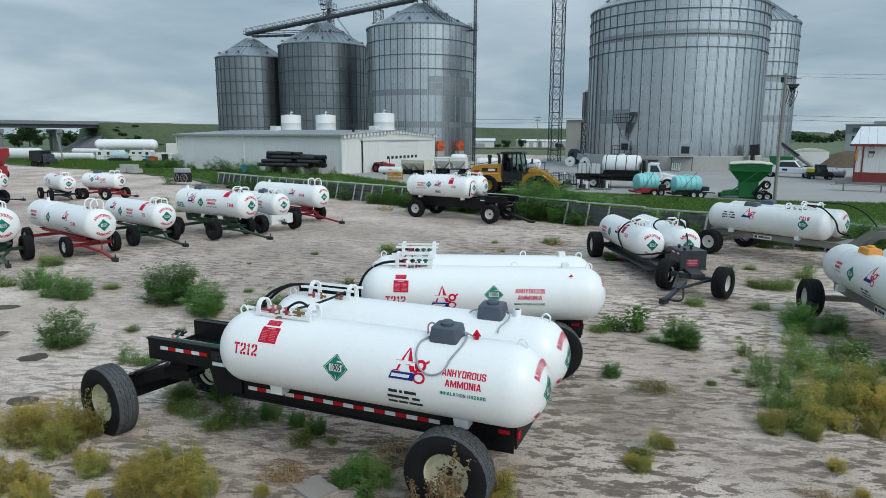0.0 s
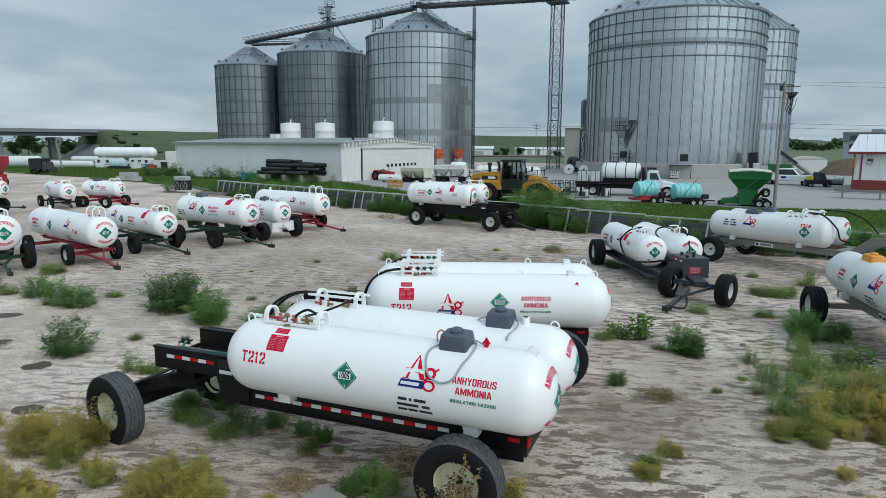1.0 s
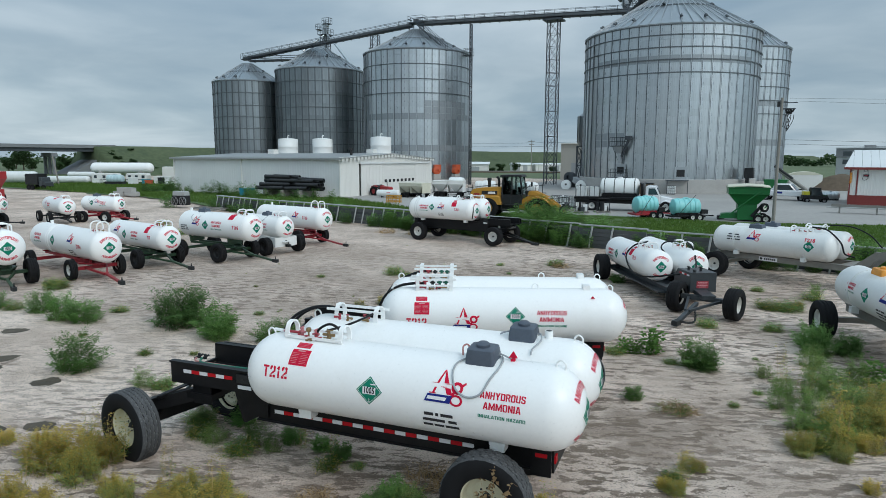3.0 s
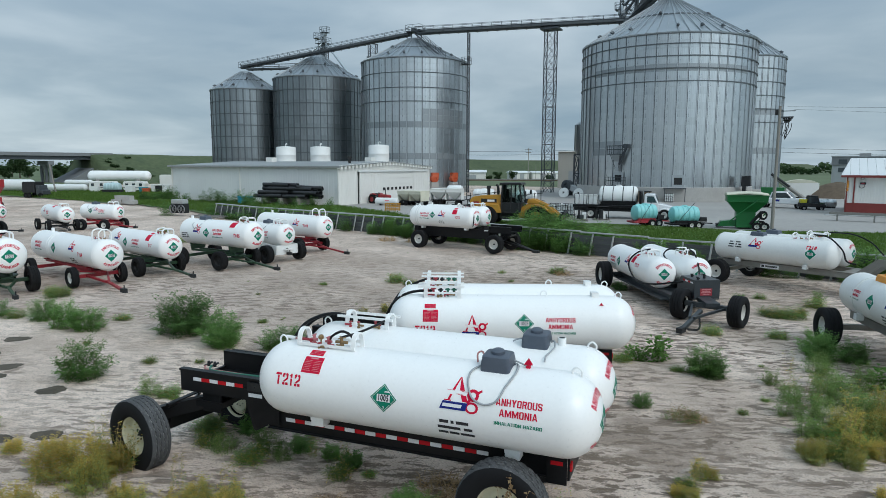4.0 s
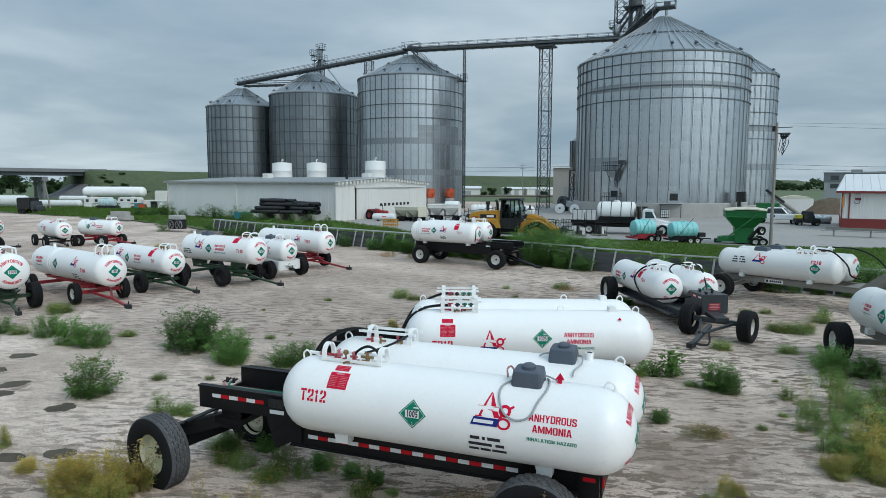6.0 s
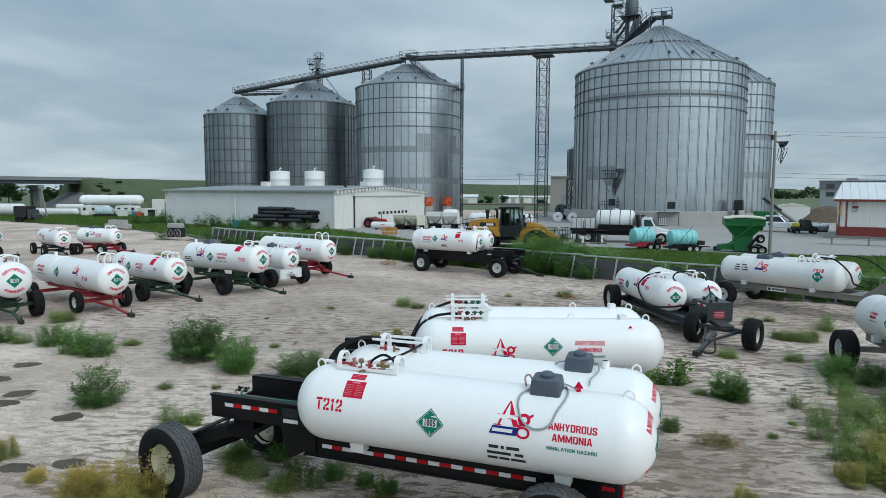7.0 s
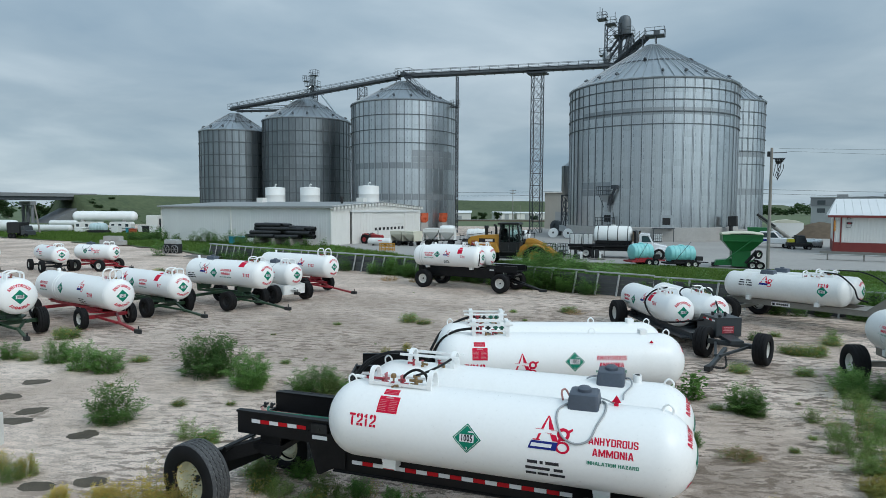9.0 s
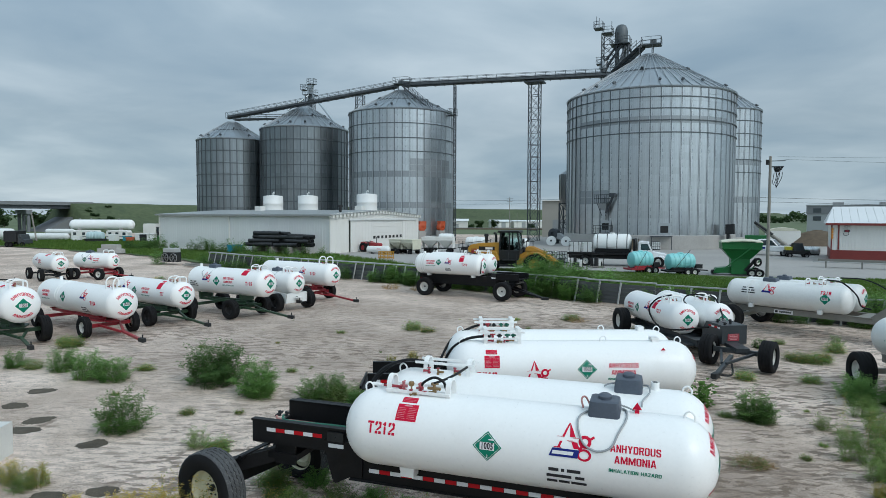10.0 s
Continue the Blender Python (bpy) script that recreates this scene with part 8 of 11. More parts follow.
# ---- embankment, road bridge, far woods ----
def embankment():
    """A grassed road bank running away from the bridge."""
    crest = [(-162, 116), (-150, 150), (-128, 212), (-89, 321), (-40, 460), (40, 680)]
    bm = BM()
    loops = []
    for i, (x, y) in enumerate(crest):
        a = Vector((*crest[max(0, i - 1)], 0))
        b = Vector((*crest[min(len(crest) - 1, i + 1)], 0))
        d = (b - a).normalized()
        s = Vector((d.y, -d.x, 0))
        c = Vector((x, y, 0))
        h = 7.4
        lp = []
        for o, z in ((30, -0.3), (22, 1.2), (14, 3.6), (7, h - 0.6), (4.5, h), (-6, h), (-22, -0.3)):
            p = c + s * o
            lp.append(Vector((p.x, p.y, z + 0.5 * noise.noise(p * 0.05))))
        loops.append(lp)
    fine = []
    for a, b in zip(loops, loops[1:]):
        for k in range(8):
            fine.append([p.lerp(q, k / 8) + Vector((0, 0, 0.15 * noise.noise((p.lerp(q, k / 8)) * 0.2))) for p, q in zip(a, b)])
    fine.append(loops[-1])
    rings(bm, fine, False, True, False)
    for f in bm.faces:
        if f.normal.z < 0:
            f.normal_flip()
    return solid("road_embankment", bm, M_BANK, "long grassed road embankment behind the bins", "embankment", "structure", None, 2)


embankment()
A, B = Vector((-160, 121, 0)), Vector((-186, 48, 0))
br = thing("road_bridge", pose(0, 0, 0), "concrete road bridge on square piers", "bridge")
d = (B - A).normalized()
s = Vector((-d.y, d.x, 0))
if s.x < 0:
    s = -s
# bridge concrete in a darker grey: the shade on it is put into the colour
bm = BM()
bar(bm, A + d * -2 + Vector((0, 0, 7.0)), B + d * 60 + Vector((0, 0, 7.0)), 11.0, 0.5)
part("deck", bm, M_FARGREY, br)
for o in (5.3, -5.3):
    bm = BM()
    bar(bm, A + s * o + Vector((0, 0, 7.35)), B + d * 60 + s * o + Vector((0, 0, 7.35)), 0.3, 0.5)
    part("parapet", bm, M_FARGREY, br)
for o in (4.6, 1.6, -1.6, -4.6):
    bm = BM()
    bar(bm, A + s * o + Vector((0, 0, 6.3)), B + d * 60 + s * o + Vector((0, 0, 6.3)), 0.5, 0.9)
    part("girder", bm, M_LATTICE, br)
for k in (14.5, 27, 46, 70):
    c = A + d * k
    bm = BM()
    bar(bm, c + s * -5 + Vector((0, 0, 5.0)), c + s * 5 + Vector((0, 0, 5.0)), 1.3, 1.0)
    part("pier_cap", bm, M_FARGREY, br, "", False, 0.05)
    for o in (-4, 0, 4):
        bm = BM()
        p = c + s * o
        rod(bm, p + Vector((0, 0, -0.4)), p + Vector((0, 0, 4.6)), 0.42, None, 16)
        part("pier", bm, M_FARGREY, br, "", True)
# sloped concrete abutment, its shade put into the dark grey too
bm = BM()
c = A + d * 1
rings(bm, [[c + s * -7 + Vector((0, 0, 6.2)), c + s * 7 + Vector((0, 0, 6.2)), c + s * 7 + Vector((0, 0, -0.5)), c + s * -7 + Vector((0, 0, -0.5))],
           [c + d * 11 + s * -7 + Vector((0, 0, 0.0)), c + d * 11 + s * 7 + Vector((0, 0, 0.0)), c + d * 11 + s * 7 + Vector((0, 0, -0.5)), c + d * 11 + s * -7 + Vector((0, 0, -0.5))]])
part("abutment", bm, M_FARGREY, br)


def leaf_quads(verts, faces, c, size, rnd, flat=0.6):
    """One small leaf clump: a bent quad."""
    a = rnd.uniform(0, 2 * math.pi)
    t = rnd.uniform(-flat, flat)
    u = Vector((math.cos(a), math.sin(a), rnd.uniform(-0.4, 0.4))) * size
    v = Vector((-math.sin(a) * math.cos(t), math.cos(a) * math.cos(t), math.sin(t) + 0.25)) * size * rnd.uniform(0.5, 0.9)
    i = len(verts)
    verts += [c - u * 0.5, c + v * 0.5, c + u * 0.5, c - v * 0.5]
    faces.append((i, i + 1, i + 2, i + 3))


def tree_mesh(h, w, seed, n, leaf):
    """Crown of leaf clumps gathered on several limbs, uneven with gaps."""
    rnd = random.Random(seed)
    verts, faces = [], []
    cs = []
    for k in range(rnd.randint(9, 13)):
        a, r = rnd.uniform(0, 6.28), w * 0.36 * math.sqrt(rnd.random())
        cs.append((Vector((r * math.cos(a), r * math.sin(a), h * rnd.uniform(0.35, 0.9))), w * rnd.uniform(0.13, 0.24)))
    for i in range(n):
        c, r = rnd.choice(cs)
        p = Vector((rnd.gauss(0, 1), rnd.gauss(0, 1), rnd.gauss(0, 0.8)))
        p = p.normalized() * r * rnd.uniform(0.6, 1.15)
        leaf_quads(verts, faces, c + p, leaf * rnd.uniform(0.6, 1.4), rnd, 1.2)
    me = bpy.data.meshes.new("crown")
    me.from_pydata(verts, [], faces)
    me.materials.append(M_TREELEAF)
    bm = BM()
    rod(bm, (0, 0, -0.3), (0, 0, h * 0.45), h * 0.035, h * 0.02, 8)
    for c, r in cs[:6]:
        rod(bm, (0, 0, h * 0.32), c, h * 0.014, h * 0.005, 6)
    return mesh_of("trunk", bm, M_BARK, True), me


TREES = [tree_mesh(7.5, 6.5, 11, 1900, 0.62), tree_mesh(6.0, 6.5, 12, 1700, 0.62), tree_mesh(9.0, 7.0, 13, 2100, 0.65)]


def tree(x, y, k, scale, rot, z=0.0, label="leafy green tree at the field's edge"):
    th = thing("tree", pose(x, y, z, 0, 0, rot) @ Matrix.Scale(scale, 4), label, "tree", "distant trees")
    th.scale = (scale, scale, scale)
    piece("trunk", TREES[k][0], th, Matrix())
    piece("crown", TREES[k][1], th, Matrix())


rt = random.Random(5)
for i in range(46):
    tree(-232 + rt.uniform(-26, 22), 205 - i * 4.6 + rt.uniform(-4, 4), i % 3, rt.uniform(0.62, 0.85), rt.uniform(0, 360), -0.8, "leafy green tree behind the road bridge")
for x, y, k, s_ in ((-82.0, 216, 0, 0.55), (-77.5, 219.0, 2, 0.42), (-84.5, 214, 1, 0.4), (-66, 226, 1, 0.5), (-95, 224, 1, 0.62), (-92, 226, 0, 0.5), (-152, 131, 1, 0.45), (-147, 138, 0, 0.35), (-155, 126, 1, 0.4)):
    tree(x, y, k, s_, rt.uniform(0, 360), -2.2 * s_)
for i in range(30):
    t, o = rt.random() ** 2 * 0.35, rt.uniform(8, 29)
    x, y = -161 + 22 * t ** 1.9 + 0.94 * o, 118 + 60 * t ** 1.9 - 0.33 * o
    tree(x, y, i % 3, rt.uniform(0.2, 0.36), rt.uniform(0, 360), float(np.interp(o, [7, 14, 22, 30], [5.4, 2.2, -0.2, -1.6])), "green shrub on the road bank")
# far woods along the horizon
verts, faces = [], []
rw = random.Random(8)
for x0, y0, x1, y1, n, hh in ((-30, 520, 150, 430, 2600, 9), (-160, 900, 120, 800, 2400, 12), (120, 420, 420, 300, 1600, 10), (-520, 260, -330, 520, 1600, 12)):
    for i in range(n):
        t = rw.random()
        c = Vector((x0 + (x1 - x0) * t, y0 + (y1 - y0) * t + rw.uniform(-8, 8), 0))
        top = hh * (0.55 + 0.45 * noise.noise(Vector((t * 24, x0, 0.3))))
        c.z = rw.uniform(0, 1) ** 0.6 * top
        leaf_quads(verts, faces, c, rw.uniform(1.6, 3.4), rw, 1.2)
me = bpy.data.meshes.new("far_woods")
me.from_pydata(verts, [], faces)
me.materials.append(M_TREELEAF)
tagged(new("far_woods", me), "dark green woods along the horizon", "woods", "", "stuff")

# railway beyond the lot: a ballast bed with two rails
rail_a, rail_b = Vector((-112, 182, 0)), Vector((-8, 221, 0))
rw_th = thing("railway_track", pose(0, 0, 0), "single railway track on dark brown ballast", "railway")
bm = BM()
bar(bm, rail_a, rail_b, 9.0, 0.7)
part("ballast", bm, M_DIRT, rw_th, "", False, 0.1)
side = Vector((-0.351, 0.936, 0))
for o in (-0.72, 0.72):
    bm = BM()
    bar(bm, rail_a + side * o + Vector((0, 0, 0.42)), rail_b + side * o + Vector((0, 0, 0.42)), 0.07, 0.15)
    part("rail", bm, M_STEEL, rw_th, "worn steel rail")

# power line poles
def power_pole(x, y, h, arms, label, wires=()):
    th = thing("power_pole", pose(x, y, 0), label, "utility pole", "utility poles")
    bm = BM()
    rod(bm, (0, 0, -0.5), (0, 0, h), h * 0.014, h * 0.010, 12)
    part("pole", bm, M_WOODGREY, th, "", True)
    for z, w in arms:
        bm = BM()
        box(bm, -w / 2, w / 2, -0.08, 0.08, z - 0.08, z + 0.08)
        part("crossarm", bm, M_WOODGREY, th, "", False, 0.01)
        for q in (-0.45, -0.2, 0.2, 0.45):
            bm = BM()
            rod(bm, (q * w, 0, z + 0.08), (q * w, 0, z + 0.3), 0.05, 0.03, 8)
            part("insulator", bm, M_LATTICE, th, "", True)
    return th


power_pole(-54.5, 262, 12.0, ((11.2, 3.0), (9.8, 2.4)), "wooden power pole beyond the road")
power_pole(-72.8, 222, 11.0, ((10.4, 2.4), (9.4, 2.0)), "wooden power pole beside the low white stores")
power_pole(-70.6, 224, 5.2, (), "short wooden pole beside the low white stores")
power_pole(6.5, 260, 12.0, ((11.2, 3.0),), "wooden power pole beyond the road")
pp = power_pole(0.75, 50.2, 8.65, (), "grey wooden pole with hanging switch gear")
bm = BM()
box(bm, -0.28, -0.10, -0.12, 0.12, 8.05, 8.4)
part("control_box", bm, M_DARKMACH, pp, "dark pole-top box", False, 0.03)
bm = BM()
box(bm, 0.0, 0.95, -0.03, 0.03, 8.28, 8.33)
box(bm, 0.0, 0.85, -0.04, 0.04, 7.86, 7.94)
part("crossarm", bm, M_LATTICE, pp)
for i in range(4):
    q = 0.26 + i * 0.17
    bm = BM()
    lathe(bm, [(0.05, -0.5), (0.14, -0.45), (0.06, -0.35), (0.14, -0.25), (0.06, -0.15), (0.12, -0.05), (0.04, 0.0)], 10, pose(q, 0.0, 7.88, 0, 18 * (i - 1), 0) @ Matrix.Scale(0.75, 4))
    part("insulator", bm, M_DARKMACH, pp, "dark ribbed insulator", True)
    hose(pp, [(q, 0, 7.5), (q - 0.05, 0, 7.1), (q * 0.55, 0, 6.7 - 0.08 * i)], 0.02)
for i in range(2):
    hose(pp, [(q - 0.4 + i * 0.2, 0, 7.5), (0.5 - i * 0.1, 0.02, 6.9), (0.4, 0.02, 6.4)], 0.02)


def wire(p, q, sag, r=0.022):
    a, b = Vector(p), Vector(q)
    pts = [a.lerp(b, t) - Vector((0, 0, sag * 4 * t * (1 - t))) for t in np.linspace(0, 1, 14)]
    bm = BM()
    tube(bm, pts, r, 5)
    return solid("overhead_wire", bm, M_DARKMACH, "thin dark overhead wire", "wire", "", None, True, 0, "overhead wires")


wire((1.6, 50.2, 8.4), (60, 62, 8.6), 0.9, 0.007)
wire((1.2, 50.2, 8.6), (60, 63, 9.4), 0.7, 0.007)
for z in (11.4, 9.9):
    wire((-54.5, 262, z), (-180, 262, z + 1.5), 1.2, 0.05)
    wire((-54.5, 262, z), (6.5, 260, z), 1.2, 0.05)
    wire((6.5, 260, z), (190, 258, z), 2.0, 0.05)

# board wall along the yard
wall_pts = [(-43.3, 42.7), (-37.0, 40.5), (-26.0, 37.9), (-12.4, 34.5), (-5.2, 32.8), (3.5, 31.2), (14, 29.5)]
bw = thing("board_wall", pose(0, 0, 0), "low dark board wall braced by pale leaning posts", "wall")
rb = random.Random(21)
for (xa, ya), (xb, yb) in zip(wall_pts, wall_pts[1:]):
    a, b = Vector((xa, ya, 0)), Vector((xb, yb, 0))
    ln = (b - a).length
    d = (b - a).normalized()
    s = Vector((d.y, -d.x, 0))
    n = max(1, int(ln / 3.0))
    for i in range(n):
        p, q = a.lerp(b, i / n), a.lerp(b, (i + 1) / n)
        z = ground_z(p.x, p.y)
        for k in range(5):
            bm = BM()
            j = rb.uniform(-0.02, 0.02)
            bar(bm, p + s * j + d * 0.01 + Vector((0, 0, z + 0.10 + 0.205 * k)), q + s * (j + 0.01) - d * 0.01 + Vector((0, 0, z + 0.10 + 0.205 * k)), 0.05, 0.195)
            part("board", bm, M_BOARD, bw)
        bm = BM()
        bar(bm, p - s * 0.12 + Vector((0, 0, z + 1.16)), q - s * 0.12 + Vector((0, 0, z + 1.16)), 0.40 if xa < -20 else 0.18, 0.06)
        part("cap_rail", bm, M_PALEPOST, bw)
    step = 0.95 if xa < -20 else 1.25
    for i in range(int(ln / step)):
        p = a + d * (step * (i + 0.5) + rb.uniform(-0.15, 0.15))
        z = ground_z(p.x, p.y)
        bm = BM()
        bar(bm, p + s * 0.34 - d * 0.08 + Vector((0, 0, z - 0.1)), p + s * 0.07 + Vector((0, 0, z + 1.14)), 0.07, 0.07)
        part("post", bm, M_PALEPOST, bw, "", False)

# ---- vehicles and machines in the lot ----
def prism(parent, name, poly, y0, y1, mat, label="", bev=0.02):
    """A side outline (x, z) pushed across from y0 to y1."""
    bm = BM()
    rings(bm, [[(x, y0, z) for x, z in poly], [(x, y1, z) for x, z in poly]])
    bmesh.ops.recalc_face_normals(bm, faces=bm.faces[:])
    return part(name, bm, mat, parent, label, False, bev)


def wheel_set(th, xs, half, r, w, rim=None):
    for x in xs:
        wheel(th, x, -half, r, r, w, rim or M_RIMWHITE, False, 0)
        wheel(th, x, half, r, r, w, rim or M_RIMWHITE, False, 180)


def loader(x, y, rot):
    th = thing("wheel_loader", pose(x, y, 0, 0, 0, rot), "yellow wheel loader with dark glazed cab behind weeds", "wheel loader")
    prism(th, "engine_hood", [(-3.1, 1.05), (-3.2, 1.85), (-3.0, 2.12), (-2.5, 2.22), (-0.95, 2.32), (-0.95, 1.0), (-2.4, 0.95)], -0.62, 0.62, M_YELLOW)
    prism(th, "rear_fender", [(-2.75, 1.0), (-2.6, 1.62), (-1.1, 1.62), (-0.9, 1.0)], -1.15, 1.15, M_YELLOW)
    prism(th, "rear_frame", [(-3.0, 0.55), (-3.0, 1.05), (0.2, 1.15), (0.2, 0.55)], -0.5, 0.5, M_DARKMACH)
    prism(th, "counterweight", [(-3.35, 0.7), (-3.4, 1.5), (-3.05, 1.6), (-3.05, 0.7)], -1.1, 1.1, M_DARKMACH)
    prism(th, "front_frame", [(0.1, 0.6), (0.1, 1.2), (0.9, 1.75), (1.25, 1.7), (1.9, 1.1), (1.9, 0.6)], -0.45, 0.45, M_YELLOW)
    # cab: posts, panes, roof
    cab = prism(th, "cab", [(-1.0, 1.0), (-1.0, 1.75), (0.45, 1.75), (0.35, 1.0)], -0.75, 0.75, M_DARKMACH)
    for yy in (-0.70, 0.69):
        prism(th, "door_glass", [(-0.92, 1.75), (-0.85, 3.05), (-0.28, 3.05), (-0.28, 1.75)], yy, yy + 0.012, M_CABPANE, "tinted door pane", 0)
        prism(th, "side_glass", [(-0.28, 1.75), (-0.28, 3.05), (0.25, 3.05), (0.50, 2.2), (0.40, 1.75)], yy, yy + 0.012, M_CABPANE, "clear side pane", 0)
    prism(th, "windscreen", [(0.41, 1.75), (0.51, 2.2), (0.26, 3.05), (0.245, 3.05), (0.495, 2.2), (0.395, 1.75)], -0.66, 0.66, M_CABPANE, "clear front pane", 0)
    prism(th, "rear_wall", [(-0.93, 1.75), (-0.86, 3.05), (-0.82, 3.05), (-0.88, 1.75)], -0.66, 0.66, M_DARKMACH, "dark rear cab wall", 0)
    prism(th, "operator_seat", [(-0.8, 1.75), (-0.75, 2.75), (-0.55, 2.75), (-0.5, 2.15), (-0.1, 2.1), (-0.1, 1.75)], -0.28, 0.28, M_DARKMACH, "black operator seat", 0.03)
    prism(th, "dashboard", [(0.12, 1.75), (0.05, 2.25), (0.2, 2.35), (0.32, 1.75)], -0.3, 0.3, M_DARKMACH, "black dashboard", 0.02)
    for px, qx in ((-0.96, -0.88), (-0.28, -0.28), (0.46, 0.27)):
        for yy in (-0.72, 0.72):
            bm = BM()
            bar(bm, (px, yy, 1.75), (qx, yy, 3.07), 0.08, 0.10)
            part("cab_post", bm, M_DARKMACH, th, "", False, 0.01)
    prism(th, "cab_roof", [(-1.1, 3.05), (-1.05, 3.2), (0.35, 3.22), (0.48, 3.06)], -0.82, 0.82, M_DARKMACH, "", 0.03)
    bm = BM()
    tube(bm, [(-1.3, -0.1, 2.2), (-1.3, -0.1, 2.7), (-1.33, -0.1, 2.92), (-1.45, -0.1, 3.05)], 0.09, 12)
    rod(bm, (-2.05, 0.2, 2.15), (-2.05, 0.2, 2.75), 0.10, 0.12, 12)
    rod(bm, (-2.05, 0.2, 2.75), (-2.05, 0.2, 2.95), 0.17, 0.15, 12)
    part("exhaust", bm, M_DARKMACH, th, "black exhaust stack", True)
    for a in (-0.42, 0.42):
        prism(th, "lift_arm", [(0.75, 1.72), (0.85, 2.02), (1.25, 2.02), (2.1, 1.62), (3.15, 0.75), (3.2, 0.5), (2.95, 0.48), (2.0, 1.28), (1.3, 1.7)], a - 0.09, a + 0.09, M_YELLOW)
    bm = BM()
    rod(bm, (1.1, 0, 1.55), (2.5, 0, 1.5), 0.08, 0.06, 10)
    part("tilt_ram", bm, M_STEEL, th, "", True)
    bm = BM()
    lo = [(3.05, 0.15), (3.0, 0.9), (3.35, 1.2), (3.4, 1.1), (3.15, 0.85), (3.2, 0.28), (4.15, 0.12), (4.15, 0.06)]
    rings(bm, [[(a, -1.35, b) for a, b in lo], [(a, 1.35, b) for a, b in lo]])
    part("bucket", bm, M_DARKMACH, th, "worn dark steel bucket", False, 0.01)
    bm = BM()
    box(bm, -2.4, -1.3, -0.632, -0.624, 1.72, 2.0)
    part("hood_panel", bm, M_DARKMACH, th, "dark panel with plain marks")
    bm = BM()
    box(bm, -1.95, -1.45, -0.640, -0.634, 1.78, 1.94)
    part("maker_mark", bm, M_LABELWHITE, th, "white maker mark")
    for yy in (-0.78, 0.78):
        bm = BM()
        rod(bm, (0.5, yy, 2.2), (0.75, yy * 1.45, 2.5), 0.02, None, 6)
        box(bm, 0.7, 0.8, yy * 1.45 - 0.12, yy * 1.45 + 0.12, 2.3, 2.65)
        part("mirror", bm, M_DARKMACH, th)
    # arched front fenders and a hood grille
    for yy in (-1.0, 1.0):
        bm = BM()
        arc = [math.radians(a) for a in range(35, 171, 15)]
        rings(bm, [[(1.5 + q * math.cos(a), yy + e_, 0.76 + q * math.sin(a)) for q, e_ in ((0.86, -0.27), (0.90, -0.27), (0.90, 0.27), (0.86, 0.27))] for a in arc])
        bmesh.ops.recalc_face_normals(bm, faces=bm.faces[:])
        part("front_fender", bm, M_YELLOW, th)
    for i in range(5):
        bm = BM()
        box(bm, -2.95, -2.55, -0.632, -0.620, 1.40 + i * 0.09, 1.46 + i * 0.09)
        part("grille_bar", bm, M_RED_DARK, th, "dark brown grille bar")
    bm = BM()
    box(bm, -0.9, 0.3, -1.12, -0.70, 0.55, 0.68)
    box(bm, -0.7, 0.1, -1.10, -0.74, 0.98, 1.05)
    part("cab_step", bm, M_DARKMACH, th, "black cab steps", False, 0.01)
    bm = BM()
    for a, b in ((-0.9, 0.68), (-0.3, 0.68), (0.25, 0.68)):
        rod(bm, (a, -1.08, b), (a, -0.78, 1.9), 0.02, None, 6)
    part("grab_rail", bm, M_DARKMACH, th, "", True)
    wheel_set(th, (-1.9, 1.5), 0.98, 0.76, 0.55, M_YELLOW)
    return th


loader(-16.9, 47.1, 8).scale = (1.12, 1.1, 1.02)


def poly_barrel(parent, x0, x1, r, z, y, mat, n=5, legs=True):
    """A lying moulded tank with raised hoops."""
    bm = BM()
    prof = [(0.05, x0), (r * 0.7, x0 + 0.05), (r * 0.93, x0 + 0.16), (r, x0 + 0.34)]
    for i in range(n):
        c = x0 + 0.34 + (x1 - x0 - 0.68) * (i + 0.5) / n
        prof += [(r, c - 0.12), (r + 0.045, c - 0.07), (r + 0.045, c + 0.07), (r, c + 0.12)]
    prof += [(r, x1 - 0.34), (r * 0.93, x1 - 0.16), (r * 0.7, x1 - 0.05), (0.05, x1)]
    lathe(bm, prof, 32, pose(0, y, z, 0, 90, 0))
    tk = part("poly_tank", bm, mat, parent, "", True)
    bm = BM()
    lathe(bm, [(0.24, r - 0.03), (0.24, r + 0.08), (0.2, r + 0.1)], 16, pose((x0 + x1) / 2, y, z))
    part("lid", bm, mat, tk, "", True)
    return tk


